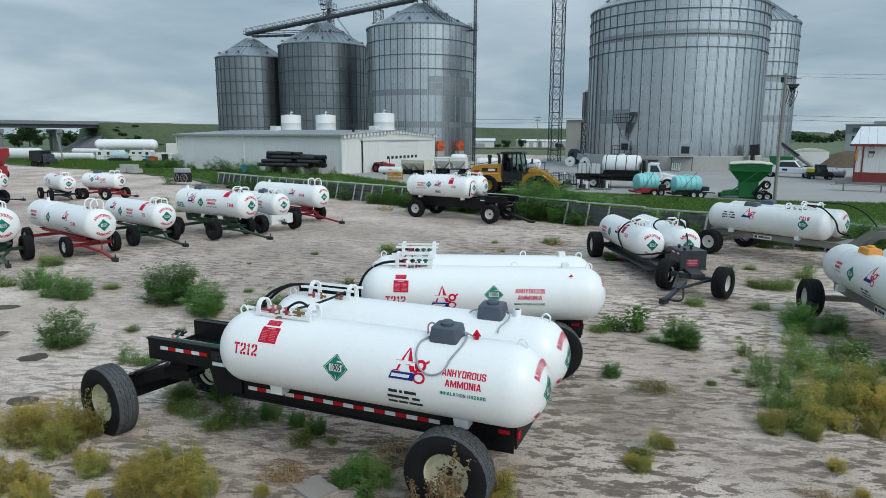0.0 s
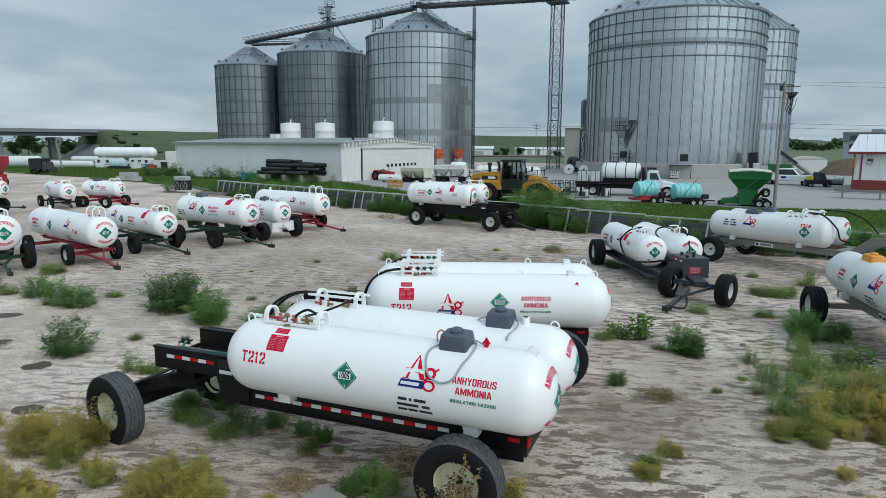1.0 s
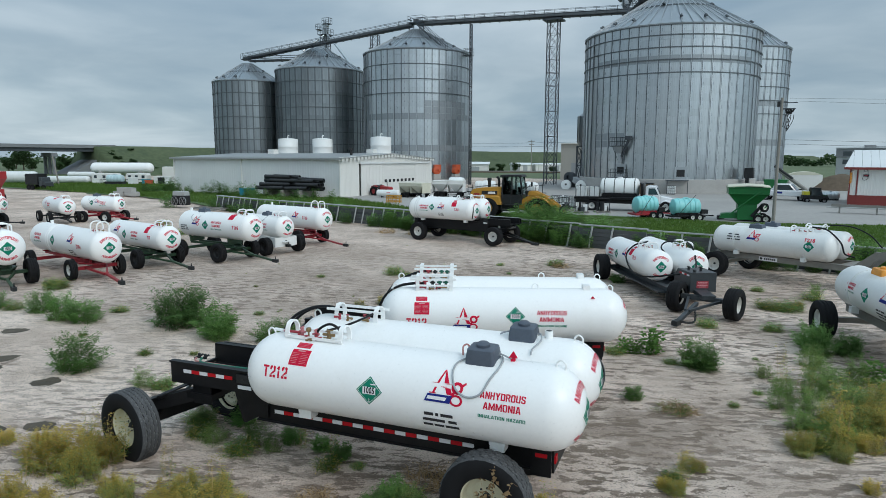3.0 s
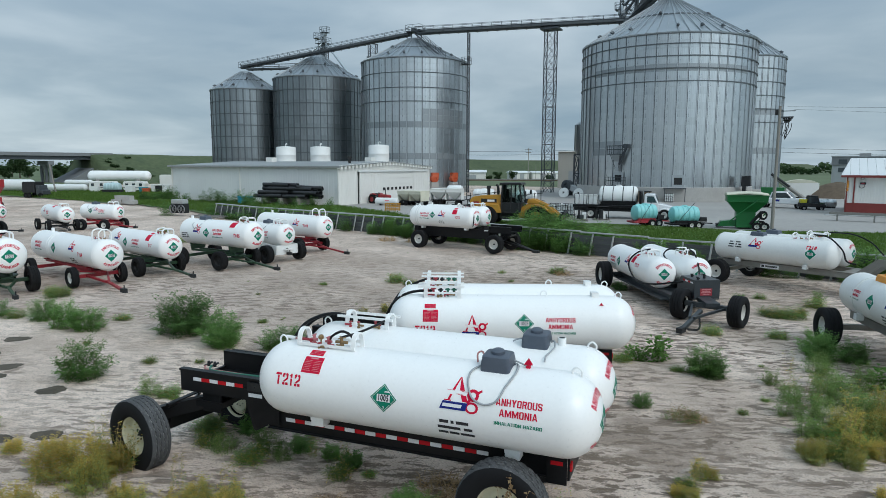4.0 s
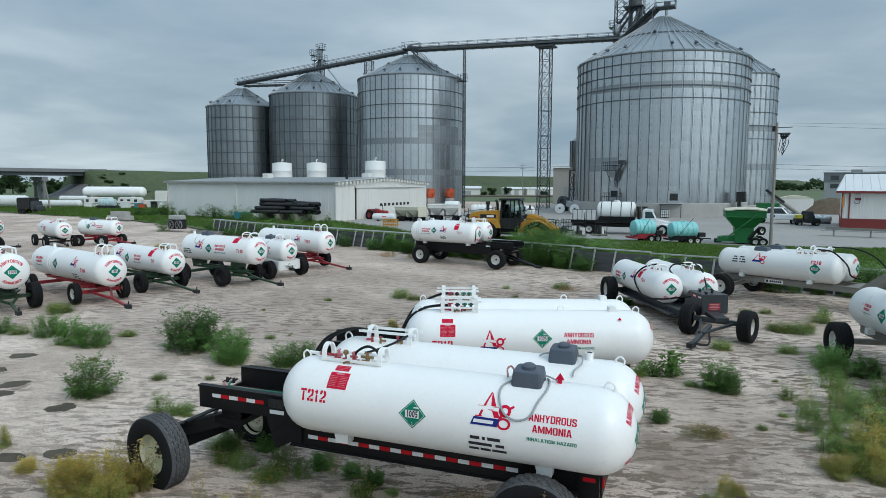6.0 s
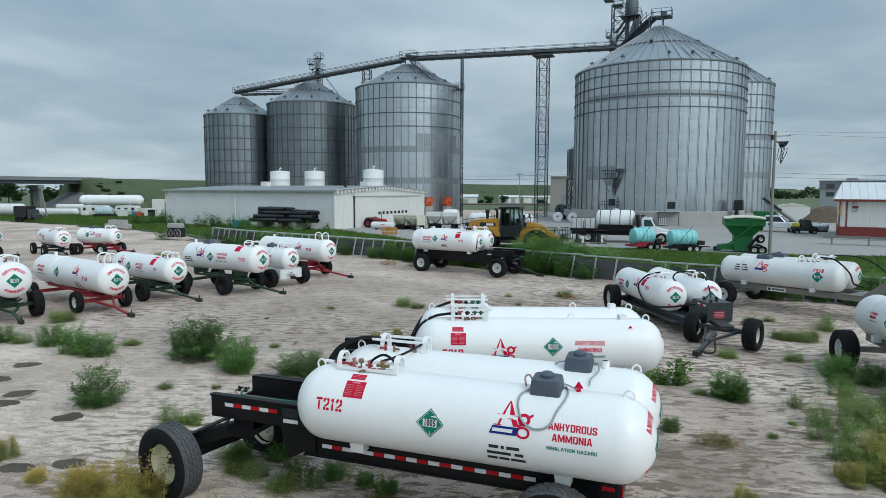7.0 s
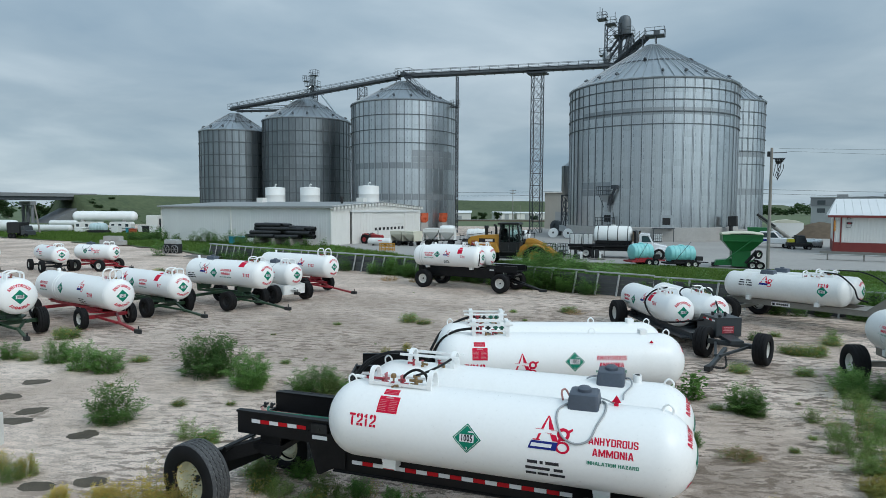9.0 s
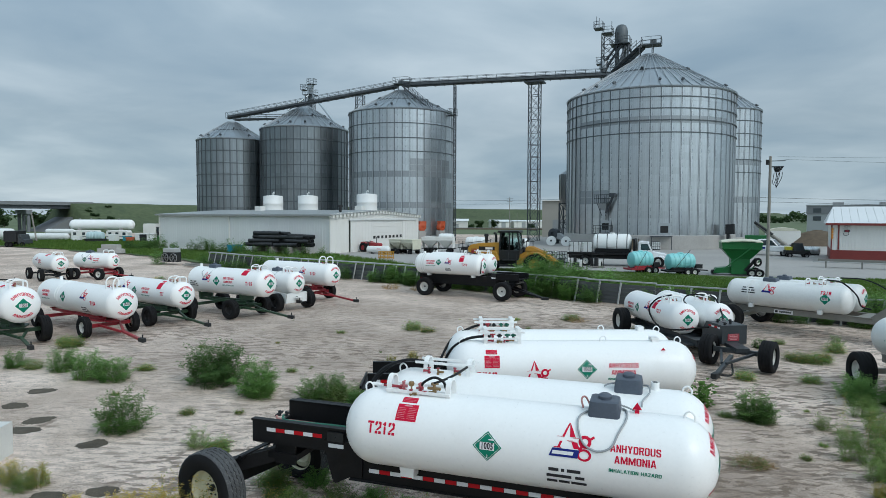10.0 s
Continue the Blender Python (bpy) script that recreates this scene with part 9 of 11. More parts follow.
def tender_truck(x, y, rot):
    th = thing("tender_truck", pose(x, y, 0, 0, 0, rot), "white flatbed truck carrying a white liquid tank", "truck")
    prism(th, "flatbed", [(-4.3, 1.05), (-4.3, 1.25), (1.5, 1.25), (1.5, 1.05)], -1.2, 1.2, M_BLACK)
    prism(th, "chassis", [(-4.3, 0.7), (-4.3, 1.0), (4.0, 0.95), (4.0, 0.65)], -0.45, 0.45, M_DARKMACH)
    tk = poly_barrel(th, -2.2, 1.1, 0.84, 2.02, 0, M_POLYWHITE, 0)
    for k in range(4):
        bm = BM()
        c = -1.95 + 2.5 * k / 3
        lathe(bm, [(0.836, c + 0.13), (0.862, c + 0.14), (0.862, c + 0.19), (0.836, c + 0.20)], 32, pose(0, 0, 2.02, 0, 90, 0), False)
        part("tank_strap", bm, M_DARKMACH, th, "dark steel strap", True)
    prism(th, "tank_cradle", [(-2.0, 1.25), (-1.9, 1.6), (0.9, 1.6), (1.0, 1.25)], -0.9, 0.9, M_BLACK)
    for k in range(2):
        bm = BM()
        box(bm, -4.1 + k * 1.0, -3.25 + k * 1.0, -0.75, 0.2, 1.27, 2.1)
        part("tote", bm, M_POLYWHITE, th, "white tote tank", False, 0.06)
    bm = BM()
    for k in range(6):
        rod(bm, (-4.2 + k * 0.4, -0.85, 1.25), (-4.2 + k * 0.4, -0.85, 2.15), 0.025, None, 6)
    rod(bm, (-4.2, -0.85, 2.15), (-2.2, -0.85, 2.15), 0.025, None, 6)
    part("tote_cage", bm, M_LATTICE, th)
    prism(th, "bulkhead", [(1.25, 1.25), (1.25, 2.45), (1.42, 2.45), (1.42, 1.25)], -1.2, 1.2, M_BLACK)
    cab = prism(th, "cab", [(1.644, 0.760), (1.644, 2.167), (1.804, 2.278), (2.484, 2.227), (2.804, 1.513), (2.844, 0.760)], -1.05, 1.05, M_CARWHITE, "", 0.05)
    prism(th, "windscreen", [(2.540, 2.125), (2.816, 1.530), (2.828, 1.530), (2.572, 2.125)], -0.92, 0.92, M_GLASS, "dark windscreen", 0)
    for yy in (-1.055, 1.045):
        prism(th, "side_window", [(1.884, 1.530), (1.884, 2.057), (2.404, 2.057), (2.668, 1.530)], yy, yy + 0.01, M_GLASS, "dark side window", 0)
    prism(th, "hood", [(2.764, 0.712), (2.804, 1.462), (3.924, 1.232), (4.084, 1.020), (4.084, 0.665)], -0.85, 0.85, M_CARWHITE, "", 0.08)
    for yy in (-1.12, 0.72):
        prism(th, "fender", [(2.844, 0.712), (2.924, 0.977), (3.244, 1.105), (3.724, 1.020), (4.044, 0.902), (4.044, 0.665)], yy, yy + 0.4, M_CARWHITE, "", 0.06)
    prism(th, "grille", [(4.088, 0.760), (4.088, 0.977), (4.104, 0.977), (4.104, 0.760)], -0.5, 0.5, M_STEEL, "", 0)
    prism(th, "bumper", [(4.044, 0.380), (4.044, 0.646), (4.220, 0.646), (4.220, 0.380)], -1.15, 1.15, M_CARWHITE, "", 0.03)
    for yy in (-0.85, 0.65):
        bm = BM()
        box(bm, 4.06, 4.11, yy, yy + 0.2, 0.78, 0.96)
        part("headlight", bm, M_LABELWHITE, th)
    prism(th, "fuel_tank", [(1.564, 0.475), (1.564, 0.902), (2.524, 0.902), (2.524, 0.475)], -1.15, -0.6, M_DARKMACH, "", 0.08)
    wheel_set(th, (-2.75, 3.3), 0.95, 0.50, 0.4)
    bm = BM()
    rod(bm, (1.55, -0.8, 1.3), (1.55, -0.8, 2.5), 0.06, None, 10)
    part("exhaust", bm, M_STEEL, th, "", True)
    return th


tender_truck(-10.55, 57.2, 5)


def tank_cart(x, y, rot, L, gear, label):
    th = thing("poly_tank_trailer", pose(x, y, 0, 0, 0, rot), label, "tank trailer", "turquoise tank trailers")
    prism(th, "frame", [(-L / 2 - 0.2, 0.34), (-L / 2 - 0.2, 0.50), (L / 2 + 0.3, 0.50), (L / 2 + 0.3, 0.34)], -0.75, 0.75, gear)
    poly_barrel(th, -L / 2, L / 2, 0.74, 1.24, 0, M_TURQ, 4)
    prism(th, "cradle", [(-L / 2 + 0.2, 0.50), (-L / 2 + 0.3, 0.75), (L / 2 - 0.3, 0.75), (L / 2 - 0.2, 0.50)], -0.6, 0.6, gear)
    wheel_set(th, (0.35, 1.0), 0.85, 0.34, 0.24)
    bm = BM()
    bar(bm, (L / 2 + 0.2, 0, 0.5), (L / 2 + 1.4, 0, 0.42), 0.1, 0.1)
    part("tow_tongue", bm, gear, th)
    bm = BM()
    box(bm, L / 2 + 0.1, L / 2 + 0.7, -0.35, 0.35, 0.62, 1.0)
    part("pump", bm, M_DARKMACH, th, "dark pump set", False, 0.05)
    bm = BM()
    rod(bm, (-L / 2 + 0.3, -0.8, 0.5), (L / 2 - 0.7, -0.75, 2.35), 0.02, None, 6)
    part("boom_rod", bm, M_DARKMACH, th)
    return th


tank_cart(-8.0, 50.9, 38, 2.2, M_RED_DARK, "turquoise poly tank on dark red trailer").scale = (0.85, 0.85, 0.85)
tank_cart(-5.1, 50.6, 30, 2.6, M_BLACK, "turquoise poly tank on black trailer").scale = (0.82, 0.82, 0.82)


def grain_cart(x, y, rot):
    th = thing("grain_cart", pose(x, y, 0, 0, 0, rot), "bright green grain cart with cream tarpaulin", "grain cart")
    bm = BM()
    rings(bm, [[(-0.72, -0.76, 1.5), (0.66, -0.76, 1.5), (0.66, 0.76, 1.5), (-0.72, 0.76, 1.5)],
               [(-1.35, -1.1, 2.35), (1.35, -1.1, 2.35), (1.35, 1.1, 2.35), (-1.35, 1.1, 2.35)],
               [(-1.38, -1.12, 2.85), (1.38, -1.12, 2.85), (1.38, 1.12, 2.85), (-1.38, 1.12, 2.85)]])
    body = part("hopper", bm, M_CARTGREEN, th, "", False, 0.02)
    bm = BM()
    for z, a, b in ((2.35, -1.37, 1.37), (2.83, -1.41, 1.41)):
        for y0_, y1_ in ((-1.16, -1.10), (1.10, 1.16)):
            part("hopper_rim", box(BM(), a, b, y0_, y1_, z - 0.04, z + 0.04), M_CARTGREEN, body)
    bm = BM()
    lp = []
    for a, h in ((-1.4, 2.88), (-0.7, 2.98), (0.0, 3.02), (0.8, 2.98), (1.4, 2.88)):
        lp.append([(a, y_, h + 0.14 * (1 - (y_ / 1.2) ** 2)) for y_ in np.linspace(-1.15, 1.15, 7)] + [(a, 1.15, h - 0.06), (a, -1.15, h - 0.06)])
    rings(bm, lp)
    part("tarpaulin", bm, M_TARP, th, "cream roll tarpaulin", True)
    prism(th, "lower_hopper", [(-0.66, 0.2), (-0.68, 1.5), (0.62, 1.5), (0.6, 0.2)], -0.72, 0.72, M_CARTGREEN)
    prism(th, "foot_frame", [(-1.9, 0.25), (-1.7, 0.65), (-0.7, 0.8), (1.0, 0.6), (1.0, 0.3)], -0.5, 0.5, M_CARTGREEN)
    prism(th, "drawbar", [(-2.0, 0.15), (-2.0, 0.45), (-1.5, 0.5), (-1.5, 0.2)], -0.35, 0.35, M_DARKMACH)
    bm = BM()
    tube(bm, [(-1.3, -1.25, 0.6), (0.7, -1.4, 2.55)], 0.05, 8)
    part("auger_tube", bm, M_CARTGREEN, th, "", True)
    bm = BM()
    tube(bm, [(0.3, -0.7, 0.5), (1.0, -0.9, 1.55)], 0.12, 10)
    part("chute", bm, M_DARKMACH, th, "", True)
    for xx in (0.72, 1.22):
        wheel(th, xx, -0.95, 0.34, 0.34, 0.24, M_RIMWHITE, False, 0)
        wheel(th, xx, 0.95, 0.34, 0.34, 0.24, M_RIMWHITE, False, 180)
    wheel(th, 1.1, -0.85, 1.25, 0.36, 0.2, M_RIMWHITE, False, 40)
    bm = BM()
    bar(bm, (0.6, -0.7, 0.5), (1.25, -0.85, 1.4), 0.08, 0.08)
    bar(bm, (0.6, 0.7, 0.5), (1.25, 0.85, 1.4), 0.08, 0.08)
    part("brace", bm, M_CARTGREEN, th)
    return th


grain_cart(-1.0, 51.8, 6).scale = (0.98, 0.98, 0.88)


def pickup(x, y, rot):
    th = thing("pickup_truck", pose(x, y, 0, 0, 0, rot), "white pickup truck parked by the bins", "pickup truck")
    prism(th, "body", [(-2.9, 0.55), (-2.9, 1.15), (2.45, 1.15), (2.75, 1.0), (2.8, 0.5)], -0.98, 0.98, M_CARWHITE, "", 0.08)
    prism(th, "cabin", [(-1.2, 1.1), (-0.95, 1.85), (0.55, 1.88), (1.25, 1.12)], -0.86, 0.86, M_CARWHITE, "", 0.08)
    for yy in (-0.872, 0.862):
        prism(th, "side_window", [(-1.0, 1.2), (-0.85, 1.74), (0.5, 1.76), (0.98, 1.2)], yy, yy + 0.01, M_GLASS, "dark side windows", 0)
    prism(th, "windscreen", [(0.62, 1.82), (1.24, 1.16), (1.26, 1.16), (0.66, 1.82)], -0.76, 0.76, M_GLASS, "dark windscreen", 0)
    prism(th, "bed_rail", [(-2.9, 1.15), (-2.9, 1.28), (-1.2, 1.28), (-1.2, 1.15)], -0.98, 0.98, M_CARWHITE, "", 0.03)
    prism(th, "door_mark", [(-0.6, 0.8), (-0.6, 1.02), (-0.1, 1.02), (-0.1, 0.8)], -0.988, -0.982, M_NAVY, "small dark door mark", 0)
    wheel_set(th, (-1.75, 1.75), 0.82, 0.40, 0.27, M_STEEL)
    return th


pickup(2.45, 80.6, -12)


def utility_vehicle(x, y, rot):
    th = thing("utility_vehicle", pose(x, y, 0, 0, 0, rot), "dark green utility vehicle with yellow load", "utility vehicle")
    prism(th, "body", [(-1.4, 0.45), (-1.45, 0.95), (1.3, 0.85), (1.45, 0.6), (1.4, 0.4)], -0.7, 0.7, M_DARKMACH, "", 0.05)
    prism(th, "hood", [(0.5, 0.85), (0.55, 1.1), (1.3, 0.95), (1.35, 0.85)], -0.68, 0.68, M_GREEN_FRAME, "", 0.04)
    prism(th, "canopy", [(-0.5, 1.78), (-0.5, 1.86), (0.5, 1.84), (0.55, 1.76)], -0.7, 0.7, M_DARKMACH, "", 0.02)
    for px, qx in ((-0.5, -0.45), (0.75, 0.45)):
        for yy in (-0.66, 0.66):
            bm = BM()
            rod(bm, (px, yy, 0.9), (qx, yy, 1.8), 0.03, None, 6)
            part("roll_bar", bm, M_DARKMACH, th)
    prism(th, "seat", [(-0.35, 0.9), (-0.45, 1.4), (-0.3, 1.4), (0.1, 1.0), (0.1, 0.9)], -0.5, 0.5, M_DARKMACH, "", 0.03)
    bm = BM()
    box(bm, -1.35, -0.65, -0.55, 0.55, 0.96, 1.38)
    part("load_box", bm, M_LIME, th, "lime yellow spray tank", False, 0.08)
    for yy in (-0.69, 0.68):
        prism(th, "cab_side", [(-0.5, 0.9), (-0.5, 1.76), (0.42, 1.76), (0.72, 0.9)], yy, yy + 0.01, M_GLASS, "dark cab side", 0)
    prism(th, "cab_back", [(-0.52, 0.9), (-0.52, 1.76), (-0.50, 1.76), (-0.50, 0.9)], -0.68, 0.68, M_DARKMACH, "", 0)
    wheel_set(th, (-0.95, 0.95), 0.62, 0.32, 0.24, M_STEEL)
    return th


utility_vehicle(5.15, 78.2, 8).scale = (0.85, 0.85, 0.85)
th = thing("silver_drum_tank", pose(7.0, 82.5, 0, 0, 0, 5) @ Matrix.Scale(0.6, 4), "silver ribbed drum tank by the lot", "storage tank")
poly_barrel(th, -1.6, 1.4, 0.75, 0.95, 0, M_GALV, 6)
prism(th, "cradle", [(-1.4, -0.1), (-1.4, 0.5), (1.2, 0.5), (1.2, -0.1)], -0.5, 0.5, M_DARKMACH)


def auger(x, y, rot):
    th = thing("grain_auger", pose(x, y, 0, 0, 0, rot), "green wheeled auger with grey drive box", "auger")
    prism(th, "hopper", [(-2.0, 1.2), (-2.2, 2.5), (1.2, 2.5), (0.9, 1.2)], -0.9, 0.9, M_CARTGREEN, "", 0.04)
    bm = BM()
    rod(bm, (4.2, 0, 0.6), (-0.6, 0, 4.2), 0.30, 0.26, 14)
    part("auger_tube", bm, M_TRAILSILVER, th, "", True)
    bm = BM()
    rod(bm, (1.8, -0.1, 2.6), (-0.9, -0.1, 4.6), 0.22, 0.22, 12)
    part("spout", bm, M_DARKMACH, th, "dark spout", True)
    prism(th, "drive_box", [(-5.2, 2.6), (-5.2, 4.2), (-3.9, 4.3), (-3.8, 2.6)], -0.6, 0.6, M_DARKMACH, "grey drive housing", 0.05)
    prism(th, "frame", [(-5.0, 0.4), (-5.0, 2.6), (-4.6, 2.6), (-4.4, 0.8), (1.5, 0.8), (1.5, 0.4)], -0.6, 0.6, M_DARKMACH, "", 0.03)
    wheel_set(th, (-0.5,), 0.95, 0.45, 0.3)
    return th


auger(2.2, 92.0, -10).scale = (0.8, 0.8, 0.8)
th = thing("seed_tender", pose(4.9, 95.0, 0, 0, 0, 6) @ Matrix.Scale(0.64, 4), "white seed tender hopper with tarped top", "seed tender")
prism(th, "hopper", [(-1.2, 1.2), (-3.0, 2.8), (-3.0, 4.0), (3.2, 4.0), (3.2, 2.8), (1.4, 1.2)], -1.3, 1.3, M_CLAD_WHITE, "", 0.05)
prism(th, "tarpaulin", [(-3.0, 4.0), (-1.5, 4.5), (0.3, 4.7), (1.8, 4.5), (3.2, 4.0)], -1.35, 1.35, M_TARP, "cream tarpaulin", 0.03)
prism(th, "frame", [(-2.4, 0.4), (-2.4, 1.2), (2.6, 1.2), (2.6, 0.4)], -0.8, 0.8, M_DARKMACH)
wheel_set(th, (-0.6, 0.6), 1.05, 0.5, 0.35)
bm = BM()
rd = random.Random(3)
lp = []
for k, (rr, zz) in enumerate(((5.4, -0.2), (4.2, 0.9), (2.8, 1.9), (1.3, 2.5), (0.3, 2.7))):
    lp.append([Vector((rr * math.cos(2 * math.pi * i / 18) * (1 + 0.18 * rd.uniform(-1, 1)) * 1.3, rr * math.sin(2 * math.pi * i / 18) * (1 + 0.15 * rd.uniform(-1, 1)), zz + rd.uniform(-0.15, 0.15))) for i in range(18)])
rings(bm, lp, True, False)
solid("soil_mound", bm, M_DIRT, "heap of brown soil beside the lot", "soil heap", "", pose(11.0, 112, 0) @ Matrix.Scale(0.85, 4), 2)


def gravity_wagon(x, y, rot, body, label):
    th = thing("hopper_wagon", pose(x, y, 0, 0, 0, rot), label, "hopper wagon", "hopper wagons")
    for a in (-1.35, 1.35):
        bm = BM()
        rings(bm, [[(a - 0.25, -0.3, 0.95), (a + 0.25, -0.3, 0.95), (a + 0.25, 0.3, 0.95), (a - 0.25, 0.3, 0.95)],
                   [(a - 1.3, -1.15, 2.15), (a + 1.3, -1.15, 2.15), (a + 1.3, 1.15, 2.15), (a - 1.3, 1.15, 2.15)],
                   [(a - 1.3, -1.15, 2.6), (a + 1.3, -1.15, 2.6), (a + 1.3, 1.15, 2.6), (a - 1.3, 1.15, 2.6)]])
        part("hopper", bm, body, th, "", False, 0.02)
    prism(th, "top_rail", [(-2.7, 2.55), (-2.7, 2.68), (2.7, 2.68), (2.7, 2.55)], -1.2, 1.2, body)
    prism(th, "frame", [(-2.8, 0.75), (-2.8, 0.92), (3.0, 0.92), (3.0, 0.75)], -0.55, 0.55, M_DARKMACH)
    for a in (-2.65, 0.0, 2.65):
        bm = BM()
        box(bm, a - 0.05, a + 0.05, -1.0, 1.0, 0.9, 2.2)
        part("upright", bm, body, th)
    wheel_set(th, (-1.9, -0.9, 2.0), 0.95, 0.45, 0.32, M_DARKMACH)
    return th


gravity_wagon(-35.4, 64.9, -8, M_TARP, "tan steel hopper wagon by the shed").scale = (0.60, 0.8, 0.64)
gw = gravity_wagon(-32.6, 68.0, 14, M_CLAD_WHITE, "pale grey steel hopper wagon with rolled white tarp")
gw.scale = (0.68, 0.85, 0.72)
bm = BM()
lathe(bm, [(0.05, -0.1), (0.42, 0.0), (0.5, 0.25), (0.5, 2.0), (0.42, 2.35), (0.05, 2.5)], 20, pose(0.2, 0, 2.78, 0, 90, 0) @ Matrix.Diagonal((0.9, 2.0, 1.0, 1)))
part("tarp", bm, M_POLYWHITE, gw, "bulging white tarp cover", True)


def applicator(x, y, rot):
    th = thing("liquid_applicator", pose(x, y, 0, 0, 0, rot), "white tank applicator with folded dark booms", "applicator", "liquid applicators")
    poly_barrel(th, -1.6, 1.6, 0.72, 2.2, 0, M_POLYWHITE, 4)
    prism(th, "frame", [(-2.2, 1.0), (-2.2, 1.25), (2.6, 1.25), (2.6, 1.0)], -0.7, 0.7, M_DARKMACH)
    prism(th, "cradle", [(-1.3, 1.25), (-1.2, 1.7), (1.2, 1.7), (1.3, 1.25)], -0.5, 0.5, M_DARKMACH)
    for k in range(9):
        bm = BM()
        xx = -2.3 + k * 0.55
        bar(bm, (xx, -0.9, 1.3), (xx + 0.15, -1.0, 0.25), 0.07, 0.1)
        part("shank", bm, M_DARKMACH, th)
    for yy in (-1.0, 1.0):
        bm = BM()
        bar(bm, (-2.6, yy, 1.35), (2.6, yy, 1.35), 0.1, 0.1)
        bar(bm, (-2.4, yy, 1.9), (2.2, yy, 2.5), 0.08, 0.08)
        bar(bm, (-2.4, yy, 1.35), (-2.4, yy, 2.3), 0.08, 0.08)
        bar(bm, (1.9, yy, 1.35), (1.9, yy, 2.6), 0.08, 0.08)
        part("boom", bm, M_DARKMACH, th)
    wheel_set(th, (0.2,), 1.0, 0.5, 0.35, M_DARKMACH)
    return th


applicator(-26.6, 64.5, 5).scale = (0.72, 0.72, 0.72)
applicator(-22.0, 65.0, -12).scale = (0.7, 0.7, 0.7)


def tote_rack(x, y, rot, n, label):
    th = thing("tote_rack", pose(x, y, 0, 0, 0, rot), label, "tote tank", "caged tote tanks")
    for k in range(n):
        bm = BM()
        box(bm, k * 1.15, k * 1.15 + 1.0, 0, 1.0, 0.18, 1.12)
        part("tote", bm, M_POLYWHITE, th, "white plastic tote", False, 0.07)
        for i in range(5):
            xx = k * 1.15 + 0.02 + i * 0.24
            bm = BM()
            rod(bm, (xx, -0.03, 0.1), (xx, -0.03, 1.15), 0.022, None, 5)
            part("cage_bar", bm, M_DARKMACH, th)
        for z in (0.15, 0.5, 0.85, 1.15):
            bm = BM()
            rod(bm, (k * 1.15, -0.03, z), (k * 1.15 + 1.0, -0.03, z), 0.022, None, 5)
            part("cage_bar", bm, M_DARKMACH, th)
        bm = BM()
        box(bm, k * 1.15, k * 1.15 + 1.0, 0, 1.0, -0.02, 0.14)
        part("pallet", bm, M_DARKMACH, th, "", False, 0.01)
    return th


tote_rack(-14.2, 56.7, 8, 1, "white tote in dark cage near the truck")
tote_rack(-17.4, 58.0, 3, 2, "two white totes in dark cages")
tote_rack(-10.6, 86.0, 2, 1, "white tote at the grain bin's foot")
th = thing("skip_bin", pose(-13.6, 86.2, 0, 0, 0, 2), "rusty brown steel skip at the bin foot", "skip")
prism(th, "body", [(-1.3, -0.1), (-1.5, 1.35), (1.3, 1.35), (1.1, -0.1)], -0.7, 0.7, M_DIRT, "", 0.03)
prism(th, "rim", [(-1.55, 1.35), (-1.55, 1.45), (1.35, 1.45), (1.35, 1.35)], -0.76, 0.76, M_DARKMACH, "", 0.02)
th = thing("dark_crate", pose(-16.5, 85.6, 0, 0, 0, 2), "dark green steel crate at the bin foot", "crate")
prism(th, "body", [(-1.1, -0.1), (-1.1, 1.1), (1.1, 1.1), (1.1, -0.1)], -0.5, 0.5, M_TRAILGREY, "", 0.03)


def tractor(x, y, rot):
    th = thing("tractor", pose(x, y, 0, 0, 0, rot), "old red farm tractor beside the shed", "tractor")
    prism(th, "hood", [(-0.3, 0.9), (-0.3, 1.5), (1.6, 1.42), (1.75, 1.3), (1.75, 0.75)], -0.35, 0.35, M_TRACTORRED, "", 0.04)
    prism(th, "transmission", [(-1.2, 0.5), (-1.2, 1.05), (-0.2, 1.0), (1.5, 0.75), (1.5, 0.5)], -0.28, 0.28, M_DARKMACH)
    for yy in (-0.85, 0.5):
        prism(th, "fender", [(-1.7, 0.9), (-1.5, 1.5), (-0.9, 1.62), (-0.4, 1.45), (-0.4, 1.35), (-0.9, 1.5), (-1.4, 1.4), (-1.6, 0.9)], yy, yy + 0.35, M_TRACTORRED, "", 0.01)
    prism(th, "seat", [(-1.2, 1.1), (-1.3, 1.6), (-1.15, 1.6), (-0.75, 1.2), (-0.75, 1.1)], -0.22, 0.22, M_DARKMACH, "", 0.03)
    bm = BM()
    rod(bm, (0.9, 0, 1.4), (0.9, 0, 2.35), 0.05, None, 10)
    part("exhaust", bm, M_DARKMACH, th, "", True)
    bm = BM()
    lathe(bm, [(0.2, 0), (0.22, 0.02), (0.2, 0.04)], 18, pose(-0.5, 0, 1.62, 0, -30, 0), False)
    rod(bm, (-0.2, 0, 1.4), (-0.5, 0, 1.62), 0.025, None, 6)
    part("steering_wheel", bm, M_DARKMACH, th)
    wheel_set(th, (-1.1,), 0.72, 0.72, 0.38, M_TRACTORRED)
    wheel_set(th, (1.35,), 0.55, 0.4, 0.2, M_TRACTORRED)
    return th


